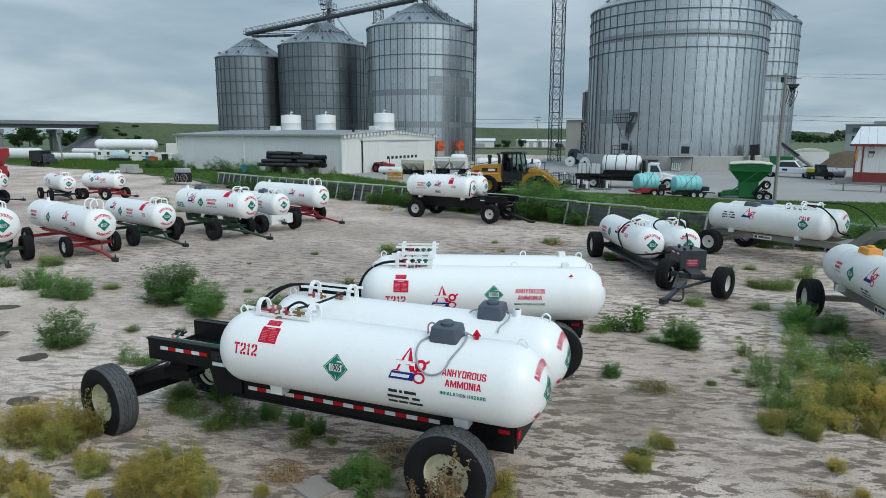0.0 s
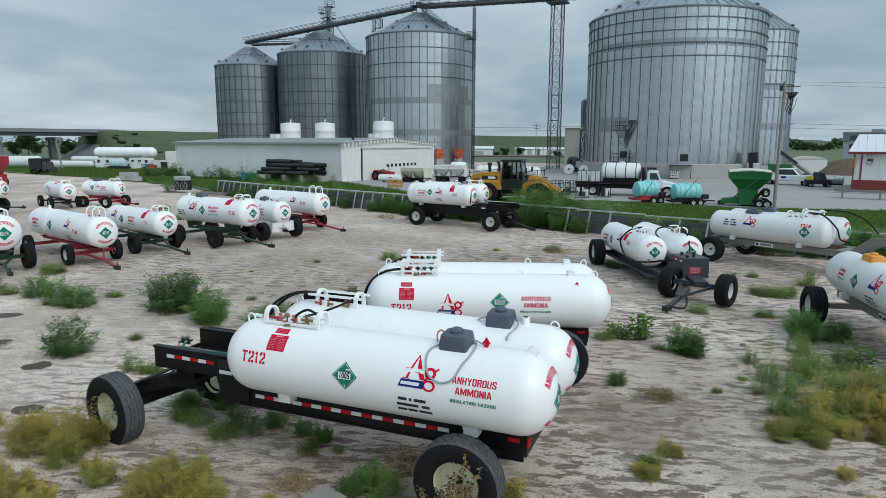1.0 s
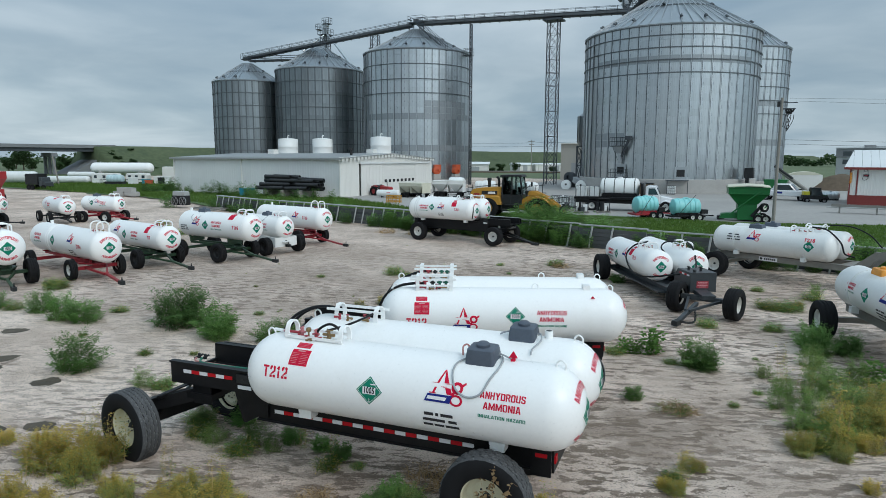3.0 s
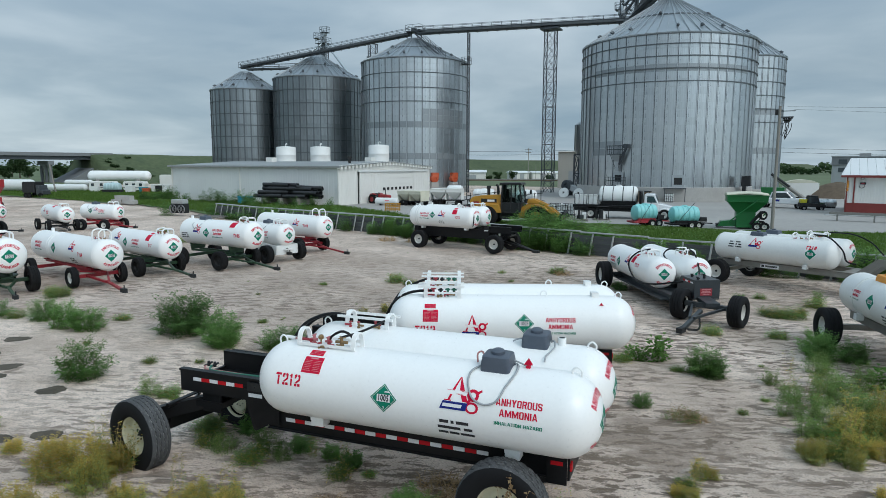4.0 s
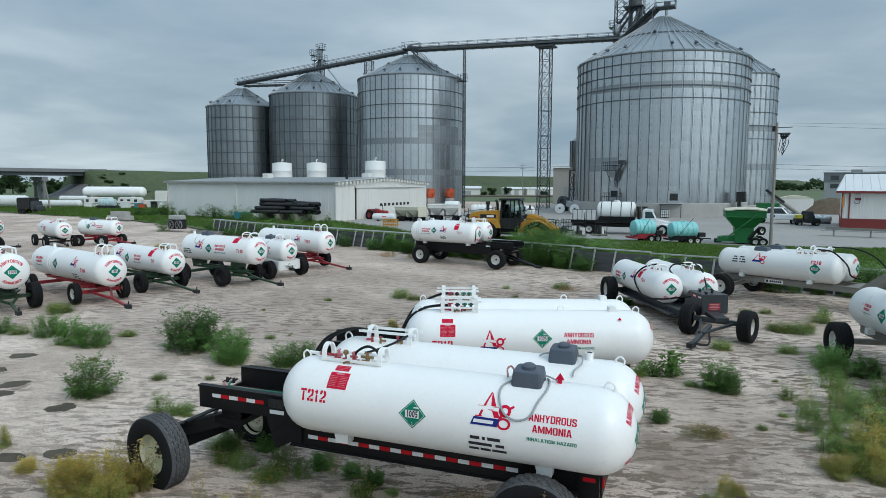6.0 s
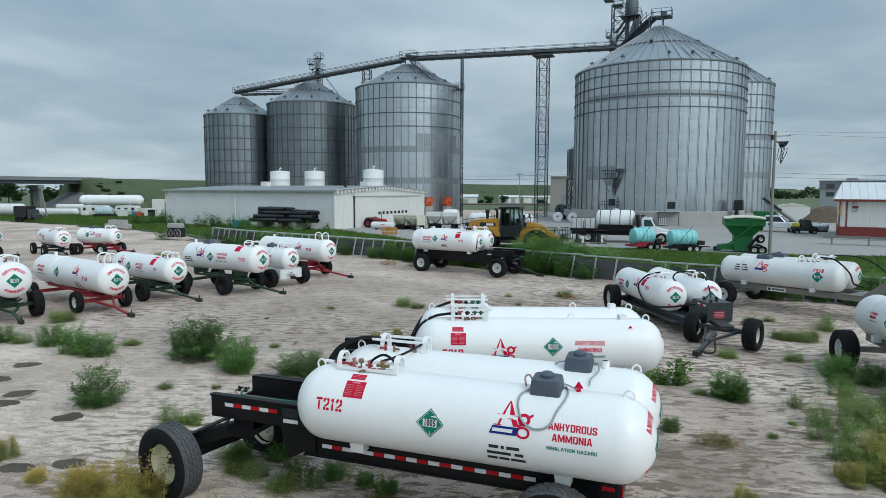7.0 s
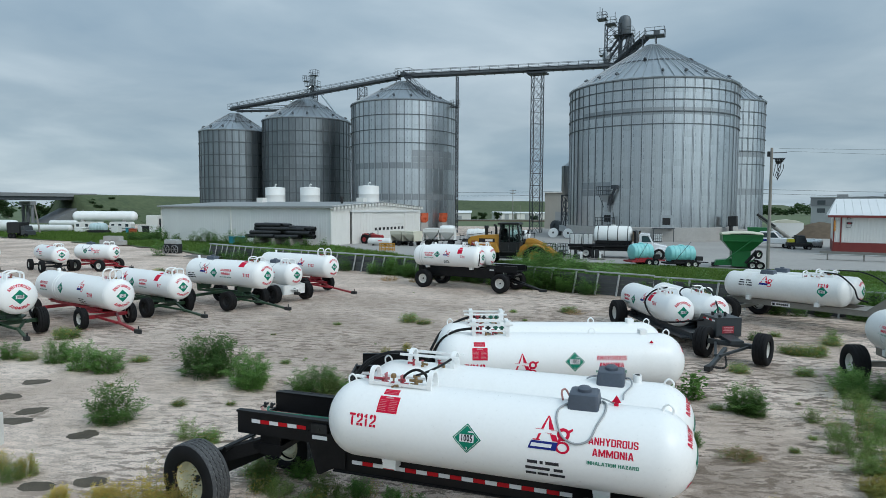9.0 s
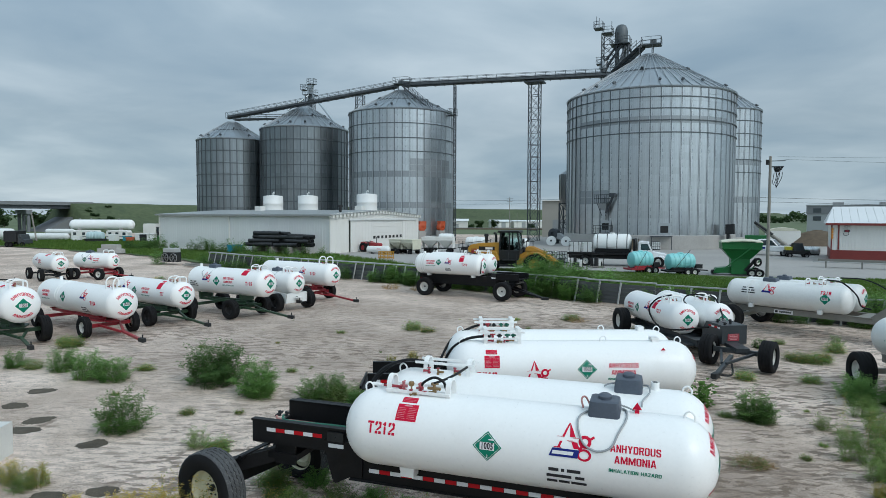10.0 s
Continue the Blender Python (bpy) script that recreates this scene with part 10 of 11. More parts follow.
tractor(-40.4, 66.2, -18).scale = (0.84, 0.84, 0.80)
th = thing("small_white_tank", pose(-37.9, 63.2, 0, 0, 0, 10) @ Matrix.Scale(0.78, 4), "short white pressure tank on skids", "pressure tank")
tk_, sh_ = tank_shell(th, 0, 0, 0.72, 3.6, 0.5, 0.6, M_WHITE_OLD)
part("print_bar", sh_.side(flat_poly(rect(-0.3, 0.3, -0.05, 0.05)), 0.2, 10, 0.004), M_RED, tk_)
for x in (-0.9, 0.9):
    prism(th, "skid", [(x - 0.1, -0.05), (x - 0.1, 0.35), (x + 0.1, 0.35), (x + 0.1, -0.05)], -0.4, 0.4, M_DARKMACH)
th = thing("yellow_stand", pose(-33.6, 55.6, 0.05, 0, 0, 5) @ Matrix.Scale(0.66, 4), "yellow steel frame stand in the grass", "stand")
for x in (0, 0.7, 1.4, 2.1):
    for y in (0, 0.6):
        bm = BM()
        box(bm, x - 0.05, x + 0.05, y - 0.05, y + 0.05, -0.05, 1.15)
        part("leg", bm, M_YELLOW, th)
for z in (0.3, 0.75, 1.1):
    bm = BM()
    box(bm, -0.1, 2.2, -0.06, -0.02, z - 0.08, z + 0.08)
    box(bm, -0.1, 2.2, 0.62, 0.66, z - 0.08, z + 0.08)
    part("rail", bm, M_YELLOW, th)


# black pipes stacked beside the shed
rp = random.Random(4)
def pipe_mesh(L, r):
    bm = BM()
    prof = [(r * 0.86, -L / 2)]
    n = int(L / 0.35)
    for i in range(n):
        z = -L / 2 + L * i / n
        prof += [(r, z), (r, z + L / n * 0.5), (r * 0.93, z + L / n * 0.55), (r * 0.93, z + L / n * 0.95)]
    prof += [(r, L / 2), (r * 0.86, L / 2), (r * 0.86, -L / 2)]
    lathe(bm, prof, 18, pose(0, 0, 0, 0, 90, 0), False)
    return mesh_of("drain_pipe", bm, M_PIPEBLACK, True)


PM = [pipe_mesh(3.9, 0.23), pipe_mesh(3.1, 0.22)]
for row, cnt in enumerate((5, 4, 3, 2)):
    for i in range(cnt):
        for half, off in ((0, -2.7), (1, 2.6)):
            if row == 3 and i == 1 and half:
                continue
            o = new("drain_pipe", PM[half])
            o.matrix_basis = pose(-47.6 + off * 0.72 + rp.uniform(-0.8, 0.8) + row * 0.22, 58.4 + (i + row * 0.5) * 0.5 - 1.0, 1.12 + row * 0.41 - (0.25 if half and row == 3 else 0), 0, rp.uniform(-1.5, 2.5) * (1 if half else 0.4), rp.uniform(-8, 8) + 2)
            tagged(o, "black corrugated plastic drain pipe in a stack", "pipe", "stacked pipes")
for x in (-50.4, -48.0, -45.6):
    bm = BM()
    box(bm, -0.12, 0.12, -0.9, 2.2, -0.1, 0.89)
    solid("timber_bearer", bm, M_WOODGREY, "weathered timber bearer under stacked pipes", "timber", "", pose(x, 57.8, 0), False, 0.01, "timber bearers")
th = thing("teal_crate", pose(-53.3, 57.4, 0, 0, 0, 0), "teal plastic crate beside black pipes", "crate")
prism(th, "body", [(-0.7, 0.0), (-0.75, 0.9), (0.75, 0.9), (0.7, 0.0)], -0.5, 0.5, M_BLUEGREEN)
prism(th, "rim", [(-0.8, 0.9), (-0.8, 1.0), (0.8, 1.0), (0.8, 0.9)], -0.55, 0.55, M_BLUEGREEN)
th = thing("gas_bottle_pair", pose(-52.2, 59.4, 0) @ Matrix.Scale(0.72, 4), "two white upright cylinders by the shed", "cylinder")
for x in (-0.4, 0.45):
    bm = BM()
    lathe(bm, [(0.36, 0.1), (0.38, 0.2), (0.38, 1.9), (0.2, 2.15), (0.1, 2.2)], 20, pose(x, 0, 0))
    part("cylinder", bm, M_POLYWHITE, th, "", True)

# concrete blocks and motor beside the yard
for k, (x, y, z, L, r) in enumerate(((-66.4, 51.0, 0.0, 1.5, 4), (-64.8, 51.2, 0.0, 1.5, 6), (-65.5, 51.1, 0.46, 2.2, 5), (-63.6, 50.6, 0.0, 0.9, 10))):
    bm = BM()
    box(bm, -L / 2, L / 2, -0.35, 0.35, 0, 0.455)
    solid("concrete_block", bm, M_CONCRETE, "weathered pale concrete block on the grass edge", "concrete block", "", pose(x, y, z + 0.12, 0, 0, r), False, 0.03, "concrete blocks")
th = thing("irrigation_engine", pose(-46.9, 42.0, 0.0, 0, 0, 5) @ Matrix.Scale(0.84, 4), "old grey engine with two fan wheels", "engine")
prism(th, "block", [(-0.9, 0.3), (-0.9, 1.3), (0.9, 1.3), (0.9, 0.3)], -0.4, 0.4, M_DARKMACH, "", 0.05)
prism(th, "cover", [(-0.8, 1.3), (-0.75, 1.75), (0.75, 1.75), (0.8, 1.3)], -0.45, 0.45, M_PALEPOST, "pale cover", 0.05)
for x in (-0.5, 0.6):
    bm = BM()
    lathe(bm, [(0.42, -0.06), (0.46, -0.05), (0.46, 0.05), (0.42, 0.06)], 20, pose(x, -0.5, 0.75, 90, 0, 0), False)
    for i in range(6):
        a = math.pi * i / 3
        spoke = BM()
        bar(spoke, (x, -0.5, 0.75), (x + 0.42 * math.cos(a), -0.5, 0.75 + 0.42 * math.sin(a)), 0.05, 0.04)
        part("spoke", spoke, M_STEEL, th)
    part("fan_wheel", bm, M_STEEL, th)
for k in range(5):
    bm = BM()
    bar(bm, (0, 0, 0), (3.8, 0.1 * k, 0), 0.18, 0.08)
    solid("loose_plank", bm, M_WOODGREY, "weathered grey plank lying in the grass", "plank", "", pose(-44.2, 40.6 + k * 0.32, 0.16 + 0.07 * (k % 2), 0, 0, -14 + k), False, 0, "loose planks")

# farther things at the left: pressure vessel, campers, trucks
th = thing("pressure_vessel", pose(-100.8, 78.4, 0, 0, 0, 23), "long white pressure vessel on concrete saddles", "pressure tank")
tk_, sh_ = tank_shell(th, 0, 0, 2.6, 11.2, 0.92, 0.9, M_WHITE)
for x in (-3.6, 3.6):
    prism(th, "saddle", [(x - 0.3, -0.1), (x - 0.3, 2.1), (x + 0.3, 2.1), (x + 0.3, -0.1)], -0.8, 0.8, M_CONCRETE)
for u in (-3.9, -1.9, 2.9):
    bm = BM()
    rod(bm, (u, 0, 3.45), (u, 0, 3.7), 0.12, None, 10)
    part("nozzle", bm, M_STEEL, tk_, "", True)


def camper(x, y, rot, L, label):
    th = thing("camper_trailer", pose(x, y, 0, 0, 0, rot), label, "camper trailer", "camper trailers")
    prism(th, "body", [(-L / 2, 0.5), (-L / 2, 2.2), (-L / 2 + 0.3, 2.5), (L / 2 - 0.3, 2.5), (L / 2, 2.0), (L / 2 - 0.1, 0.5)], -1.1, 1.1, M_CLAD_WHITE, "", 0.06)
    for k in range(3):
        xx = -L / 2 + 0.9 + k * (L - 1.8) / 2
        prism(th, "window", [(xx - 0.35, 1.4), (xx - 0.35, 2.05), (xx + 0.35, 2.05), (xx + 0.35, 1.4)], -1.115, -1.105, M_GLASS, "dark window", 0)
    prism(th, "stripe", [(-L / 2 + 0.05, 0.95), (-L / 2 + 0.05, 1.15), (L / 2 - 0.15, 1.15), (L / 2 - 0.15, 0.95)], -1.112, -1.104, M_FARGREY, "", 0)
    wheel_set(th, (-0.4, 0.4), 0.95, 0.34, 0.22)
    return th


camper(-98.6, 73.6, 22, 6.0, "white camper trailer with dark windows").scale = (0.72, 0.72, 0.72)
camper(-93.9, 76.0, 24, 5.0, "white camper trailer beside a poly tank").scale = (0.72, 0.72, 0.72)
th = thing("poly_tank_row", pose(-93.4, 71.2, 0, 0, 0, 23), "pale blue poly tank on a dark stand", "storage tank")
poly_barrel(th, -1.35, 1.35, 0.66, 1.0, 0, M_PALEPOLY, 4)
prism(th, "stand", [(-1.5, -0.1), (-1.5, 0.6), (1.5, 0.6), (1.5, -0.1)], -0.6, 0.6, M_DARKMACH)
for x, y, L, r, z in ((-112.0, 66.0, 9.5, 0.95, 1.15), (-119.0, 62.0, 9.0, 0.9, 1.1), (-103.0, 69.8, 7.5, 0.55, 0.8), (-105.5, 74.0, 5.0, 0.45, 1.5)):
    th = thing("pressure_vessel", pose(x, y, 0, 0, 0, 21), "white pressure vessel lying on blocks", "pressure tank", "stored vessels")
    tank_shell(th, 0, 0, z, L, r, 0.8, M_WHITE_OLD)
    for q in (-L * 0.3, L * 0.3):
        prism(th, "block", [(q - 0.25, -0.2), (q - 0.25, z - r * 0.8), (q + 0.25, z - r * 0.8), (q + 0.25, -0.2)], -0.5, 0.5, M_CONCRETE)


def dark_truck(x, y, rot, body, cab, label, L=5.0):
    th = thing("work_truck", pose(x, y, 0, 0, 0, rot), label, "truck", "parked trucks")
    prism(th, "box_body", [(-L / 2, 0.9), (-L / 2, 2.6), (-L / 2 + 0.2, 2.8), (L * 0.15, 2.8), (L * 0.15, 0.9)], -1.1, 1.1, body, "", 0.05)
    prism(th, "cab", [(L * 0.18, 0.6), (L * 0.18, 2.2), (L * 0.33, 2.2), (L * 0.38, 1.5), (L * 0.38, 0.6)], -0.95, 0.95, cab, "", 0.05)
    prism(th, "hood", [(L * 0.38, 0.6), (L * 0.38, 1.45), (L * 0.52, 1.3), (L * 0.54, 0.6)], -0.85, 0.85, cab, "", 0.05)
    for yy in (-0.962, 0.952):
        prism(th, "side_window", [(L * 0.21, 1.5), (L * 0.21, 2.05), (L * 0.31, 2.05), (L * 0.355, 1.5)], yy, yy + 0.01, M_GLASS, "dark side window", 0)
    wheel_set(th, (-L * 0.36, -L * 0.18, L * 0.42), 0.9, 0.45, 0.3, M_DARKMACH)
    return th


dark_truck(-89.5, 56.4, 12, M_DARKMACH, M_TRAILGREY, "dark grey box truck on the grass edge", 4.0).scale = (0.78, 0.78, 0.78)
dark_truck(-95.2, 84.4, 23, M_CLAD_WHITE, M_DARKMACH, "white and black truck near the shed end", 5.5).scale = (0.62, 0.62, 1.0)
dark_truck(-79.5, 74.0, 20, M_DARKMACH, M_CLAD_WHITE, "dark equipment truck beside the shed", 4.0)
th = thing("red_hopper", pose(-66.5, 36.6, 0.2, 0, 0, 20), "red steel hopper machine at the yard edge", "hopper")
prism(th, "hopper", [(-0.5, 1.0), (-1.4, 2.2), (-1.4, 2.9), (1.4, 2.9), (1.4, 2.2), (0.5, 1.0)], -1.0, 1.0, M_TRACTORRED)
prism(th, "lower_body", [(-1.2, 0.3), (-1.2, 1.2), (1.2, 1.2), (1.2, 0.3)], -0.8, 0.8, M_TRACTORRED)
wheel_set(th, (-0.7, 0.7), 0.95, 0.42, 0.3, M_DARKMACH)
bm = BM()
rod(bm, (0, 0, -0.3), (-0.75, -0.3, 4.6), 0.13, 0.10, 10)
solid("leaning_pole", bm, M_WOODGREY, "leaning weathered wooden pole by stored tanks", "pole", "", pose(-100.6, 66.6, 0), True)
solid("concrete_slab", box(BM(), -0.23, 0.23, -0.20, 0.20, 0, 0.05), M_SLAB, "loose grey concrete slab in the sand", "slab", "", pose(-4.98, 6.29, ground_at(-4.98, 6.29), 1, 1, -17), False, 0.008)

bm = BM()
box(bm, -1.2, 0.0, -0.35, 0.35, -0.05, 0.6)
box(bm, -0.95, -0.78, -0.36, -0.352, 0.05, 0.5)
box(bm, -0.45, -0.28, -0.36, -0.352, 0.05, 0.5)
solid("white_block", bm, M_RIMWHITE, "weathered white moulded block lying in the sand", "block", "", pose(-13.86, 6.36, ground_at(-14, 6.4), 0, 0, 24), False, 0.03)


def parts_pallet(x, y, rot, seed, label):
    """A pallet heaped with dark pump parts and pale boxes."""
    rnd = random.Random(seed)
    th = thing("parts_pallet", pose(x, y, 0.06, 0, 0, rot), label, "pallet", "loaded pallets")
    bm = BM()
    for k in range(5):
        box(bm, -0.6, 0.6, -0.5 + k * 0.22, -0.36 + k * 0.22, 0.10, 0.13)
    for k in (-0.55, 0.0, 0.55):
        box(bm, k - 0.05, k + 0.05, -0.5, 0.52, 0.0, 0.10)
    part("pallet_deck", bm, M_WOODGREY, th)
    for k in range(6):
        a, b, h = rnd.uniform(0.2, 0.45), rnd.uniform(0.2, 0.4), rnd.uniform(0.25, 0.85)
        xx, yy = rnd.uniform(-0.42, 0.42), rnd.uniform(-0.3, 0.3)
        bm = BM()
        if k % 3 == 2:
            rod(bm, (xx, yy, 0.13), (xx, yy, 0.13 + h), a * 0.5, a * 0.45, 12)
        else:
            box(bm, xx - a / 2, xx + a / 2, yy - b / 2, yy + b / 2, 0.13, 0.13 + h)
        part("crate", bm, (M_DARKMACH, M_POLYWHITE, M_DARKMACH, M_TRAILGREY, M_LABELWHITE, M_DARKMACH)[k], th, "", False, 0.015)
    bm = BM()
    for k in (-0.5, 0.5):
        rod(bm, (k, -0.45, 0.1), (k, -0.45, 1.15), 0.03, None, 6)
    rod(bm, (-0.5, -0.45, 1.15), (0.5, -0.45, 1.15), 0.03, None, 6)
    part("rack", bm, M_DARKMACH, th)
    return th


for k, (x, y, r) in enumerate(((-13.4, 53.2, 10), (-12.0, 54.4, 30), (-15.2, 54.8, -12), (-19.8, 52.4, 18), (-21.8, 53.8, 5), (-23.4, 52.2, 26), (-25.6, 54.6, -8), (-16.8, 56.2, 14))):
    parts_pallet(x, y, r, 40 + k, "pallet heaped with dark machine parts")

# small goods standing among the stored tanks
for k, (x, y, w, d, h, m, r) in enumerate(((-90.0, 74.2, 1.1, 0.8, 0.8, M_BLUEGREEN, 20), (-88.2, 73.2, 1.0, 0.8, 0.7, M_ORANGE, 28), (-91.6, 73.0, 1.2, 1.0, 1.1, M_POLYWHITE, 15), (-86.6, 74.6, 1.3, 1.0, 1.1, M_DARKMACH, 24),
                                          (-89.2, 76.4, 1.8, 1.2, 1.2, M_CLAD_WHITE, 22), (-94.8, 71.6, 1.1, 0.9, 0.9, M_TRAILGREY, 10), (-97.2, 70.8, 1.3, 1.0, 0.8, M_POLYWHITE, 30), (-85.0, 75.8, 1.1, 1.0, 0.9, M_CARTGREEN, 18), (-84.0, 73.6, 1.2, 1.0, 1.3, M_POLYWHITE, 25))):
    th = thing("storage_crate", pose(x, y, 0.05, 0, 0, r), "plastic storage crate with raised rim on runners", "crate", "storage crates")
    prism(th, "body", [(-w / 2 * 0.94, 0.12), (-w / 2, h), (w / 2, h), (w / 2 * 0.94, 0.12)], -d / 2, d / 2, m, "", 0.04)
    prism(th, "rim", [(-w / 2 - 0.05, h), (-w / 2 - 0.05, h + 0.1), (w / 2 + 0.05, h + 0.1), (w / 2 + 0.05, h)], -d / 2 - 0.05, d / 2 + 0.05, m, "", 0.02)
    for q in (-w * 0.35, w * 0.35):
        prism(th, "runner", [(q - 0.08, -0.1), (q - 0.08, 0.12), (q + 0.08, 0.12), (q + 0.08, -0.1)], -d / 2, d / 2, M_DARKMACH, "", 0)

# ---- weeds and grass ----
def leaf_blade(verts, faces, p, d, up, ln, wd):
    """One pointed leaf, folded along its middle: four triangles' worth in two quads."""
    s = d.cross(up)
    s = s.normalized() if s.length > 1e-3 else Vector((1, 0, 0))
    i = len(verts)
    mid = p + d * ln * 0.45 - Vector((0, 0, ln * 0.05))
    tip = p + d * ln - Vector((0, 0, ln * 0.22))
    verts += [p, mid + s * wd + Vector((0, 0, wd * 0.35)), tip, mid - s * wd + Vector((0, 0, wd * 0.35))]
    faces.append((i, i + 1, i + 2, i + 3))


def weed_meshes(seed, h, w, stems, per, leaf, wide, spread_up=0.25, droop=0.15, thick=1.0):
    """Stems that rise and lean from one root, leaves along them. Returns points and faces of stems and leaves."""
    rnd = random.Random(seed)
    sv, sf, lv, lf = [], [], [], []
    for k in range(stems):
        a = rnd.uniform(0, 2 * math.pi)
        reach = w / 2 * math.sqrt(rnd.random()) * rnd.uniform(0.75, 1.1)
        top = h * rnd.uniform(0.55, 1.0) * (1 - 0.45 * (reach / (w / 2 + 1e-6)) ** 2)
        lead = rnd.random() < 0.4
        if lead:
            reach *= 0.75
            top = h * rnd.uniform(0.85, 1.2)
        br, ba = w * 0.30 * math.sqrt(rnd.random()), a + rnd.gauss(0, 0.5)
        base = Vector((br * math.cos(ba), br * math.sin(ba), -0.03))
        tip = Vector((math.cos(a) * reach, math.sin(a) * reach, top))
        ctl = base.lerp(tip, 0.5) + Vector((0, 0, top * spread_up)) - Vector((math.cos(a), math.sin(a), 0)) * reach * 0.18
        line = [base * (1 - t) ** 2 + ctl * 2 * t * (1 - t) + tip * t * t for t in np.linspace(0, 1, 7)]
        r = (0.002 + 0.0025 * rnd.random()) * thick
        for j in range(0, 6, 2):
            p, q = line[j], line[j + 2]
            u, v = frame_of(q - p)
            i = len(sv)
            for c, rr in ((p, r * (1 - j / 8)), (q, r * (1 - (j + 2) / 8))):
                for g in range(3):
                    sv.append(c + (u * math.cos(2.094 * g) + v * math.sin(2.094 * g)) * rr)
            for g in range(3):
                sf.append((i + g, i + (g + 1) % 3, i + 3 + (g + 1) % 3, i + 3 + g))
        for m in range(int(per * 0.8) if lead else per):
            t = rnd.uniform(0.04, 1.0)
            j = min(5, int(t * 6))
            p = line[j].lerp(line[j + 1], t * 6 - j)
            b = rnd.uniform(0, 2 * math.pi)
            el = rnd.uniform(-droop, 0.75)
            d = Vector((math.cos(b) * math.cos(el), math.sin(b) * math.cos(el), math.sin(el)))
            p = p + d * rnd.uniform(0, leaf * 0.9)
            leaf_blade(lv, lf, p, d, Vector((0, 0, 1)), leaf * rnd.uniform(0.55, 1.25), leaf * wide * rnd.uniform(0.7, 1.2))
    return sv, sf, lv, lf


def pydata(name, v, f, mat):
    me = bpy.data.meshes.new(name)
    me.from_pydata(v, [], f)
    me.materials.append(mat)
    return me


def weed_kind(seed, h, w, stems, per, leaf, wide, mats, stem_mat, rooted=False, **kw):
    """mats: one or two leaf colours with their shares."""
    sv, sf, lv, lf = weed_meshes(seed, h, w, stems, per, leaf, wide, **kw)
    out = [("stalk", pydata("stalk", sv, sf, stem_mat))]
    rnd = random.Random(seed + 99)
    # the second colour gathers towards the root
    pick = [0] * len(lf)
    if len(mats) > 1:
        pick = [0 if rnd.random() < mats[0][1] + (0.6 * (lv[q[0]].z / h - 0.5) if rooted else 0) else 1 for q in lf]
    for k, (mat, share) in enumerate(mats):
        v, f = [], []
        for q, quad in zip(pick, lf):
            if q == k:
                i = len(v)
                v += [lv[c] for c in quad]
                f.append((i, i + 1, i + 2, i + 3))
        out.append(("foliage", pydata("foliage", v, f, mat)))
    return out


LG, LD, LY = [(M_LEAF, 0.9), (M_LEAF_DEEP, 0.1)], [(M_LEAF_DEEP, 0.7), (M_LEAF, 0.3)], [(M_LEAF_YELLOW, 0.62), (M_LEAF_PALE, 0.38)]
LM, LT = [(M_LEAF_YELLOW, 0.42), (M_LEAF_PALE, 0.58)], [(M_LEAF, 0.7), (M_LEAF_BRIGHT, 0.3)]
K = {
    "green": [weed_kind(i, 0.78, 1.25, 52, 104, 0.064, 0.19, LG, M_STEM) for i in (1, 2, 3)],
    "deep": [weed_kind(i, 0.90, 1.65, 80, 108, 0.068, 0.19, LD, M_STEM) for i in (4, 5)],
    "yellow": [weed_kind(i, 0.70, 1.15, 74, 84, 0.046, 0.24, LY, M_DRYSTEM, True) for i in (6, 7, 21)],
    "mixed": [weed_kind(i, 0.80, 1.25, 74, 76, 0.054, 0.18, LM, M_STEM, True, spread_up=0.4) for i in (8, 9, 22)],
    "low": [weed_kind(i, 0.22, 0.70, 90, 16, 0.085, 0.06, [(M_LEAF, 0.8), (M_LEAF_YELLOW, 0.2)], M_STEM, spread_up=0.1) for i in (10, 11)],
    "dry": [weed_kind(i, 0.17, 0.95, 56, 3, 0.06, 0.16, [(M_LEAF_DRY, 1.0)], M_DRYSTEM, spread_up=0.6, thick=2.2) for i in (12, 13)],
    "tall": [weed_kind(i, 1.5, 1.6, 64, 62, 0.125, 0.17, LT, M_STEM) for i in (14, 15)],
    "broad": [weed_kind(i, 0.55, 0.75, 16, 12, 0.17, 0.42, [(M_LEAF_BRIGHT, 1.0)], M_STEM) for i in (16,)],
    "withered": [weed_kind(i, 0.9, 0.85, 16, 34, 0.055, 0.45, [(M_LEAF_DRY, 1.0)], M_DRYSTEM, droop=0.8, thick=2.0) for i in (17,)],
    "shrub": [weed_kind(i, 1.05, 1.5, 30, 34, 0.13, 0.20, LD, M_STEM) for i in (18, 19, 20)],
    "spindly": [weed_kind(i, 1.0, 0.60, 9, 44, 0.045, 0.22, [(M_LEAF_YELLOW, 0.5), (M_LEAF, 0.5)], M_DRYSTEM, True, spread_up=0.2) for i in (41, 42)],
    "flat": [weed_kind(i, 0.24, 1.1, 70, 20, 0.06, 0.14, [(M_LEAF_DRY, 0.55), (M_LEAF, 0.45)], M_DRYSTEM, True, spread_up=0.1, thick=1.8) for i in (43,)],
    "fine": [weed_kind(i, 0.80, 1.25, 56, 66, 0.060, 0.13, [(M_LEAF_PALE, 0.6), (M_LEAF, 0.4)], M_STEM, spread_up=0.4) for i in (31, 32, 33)],
}
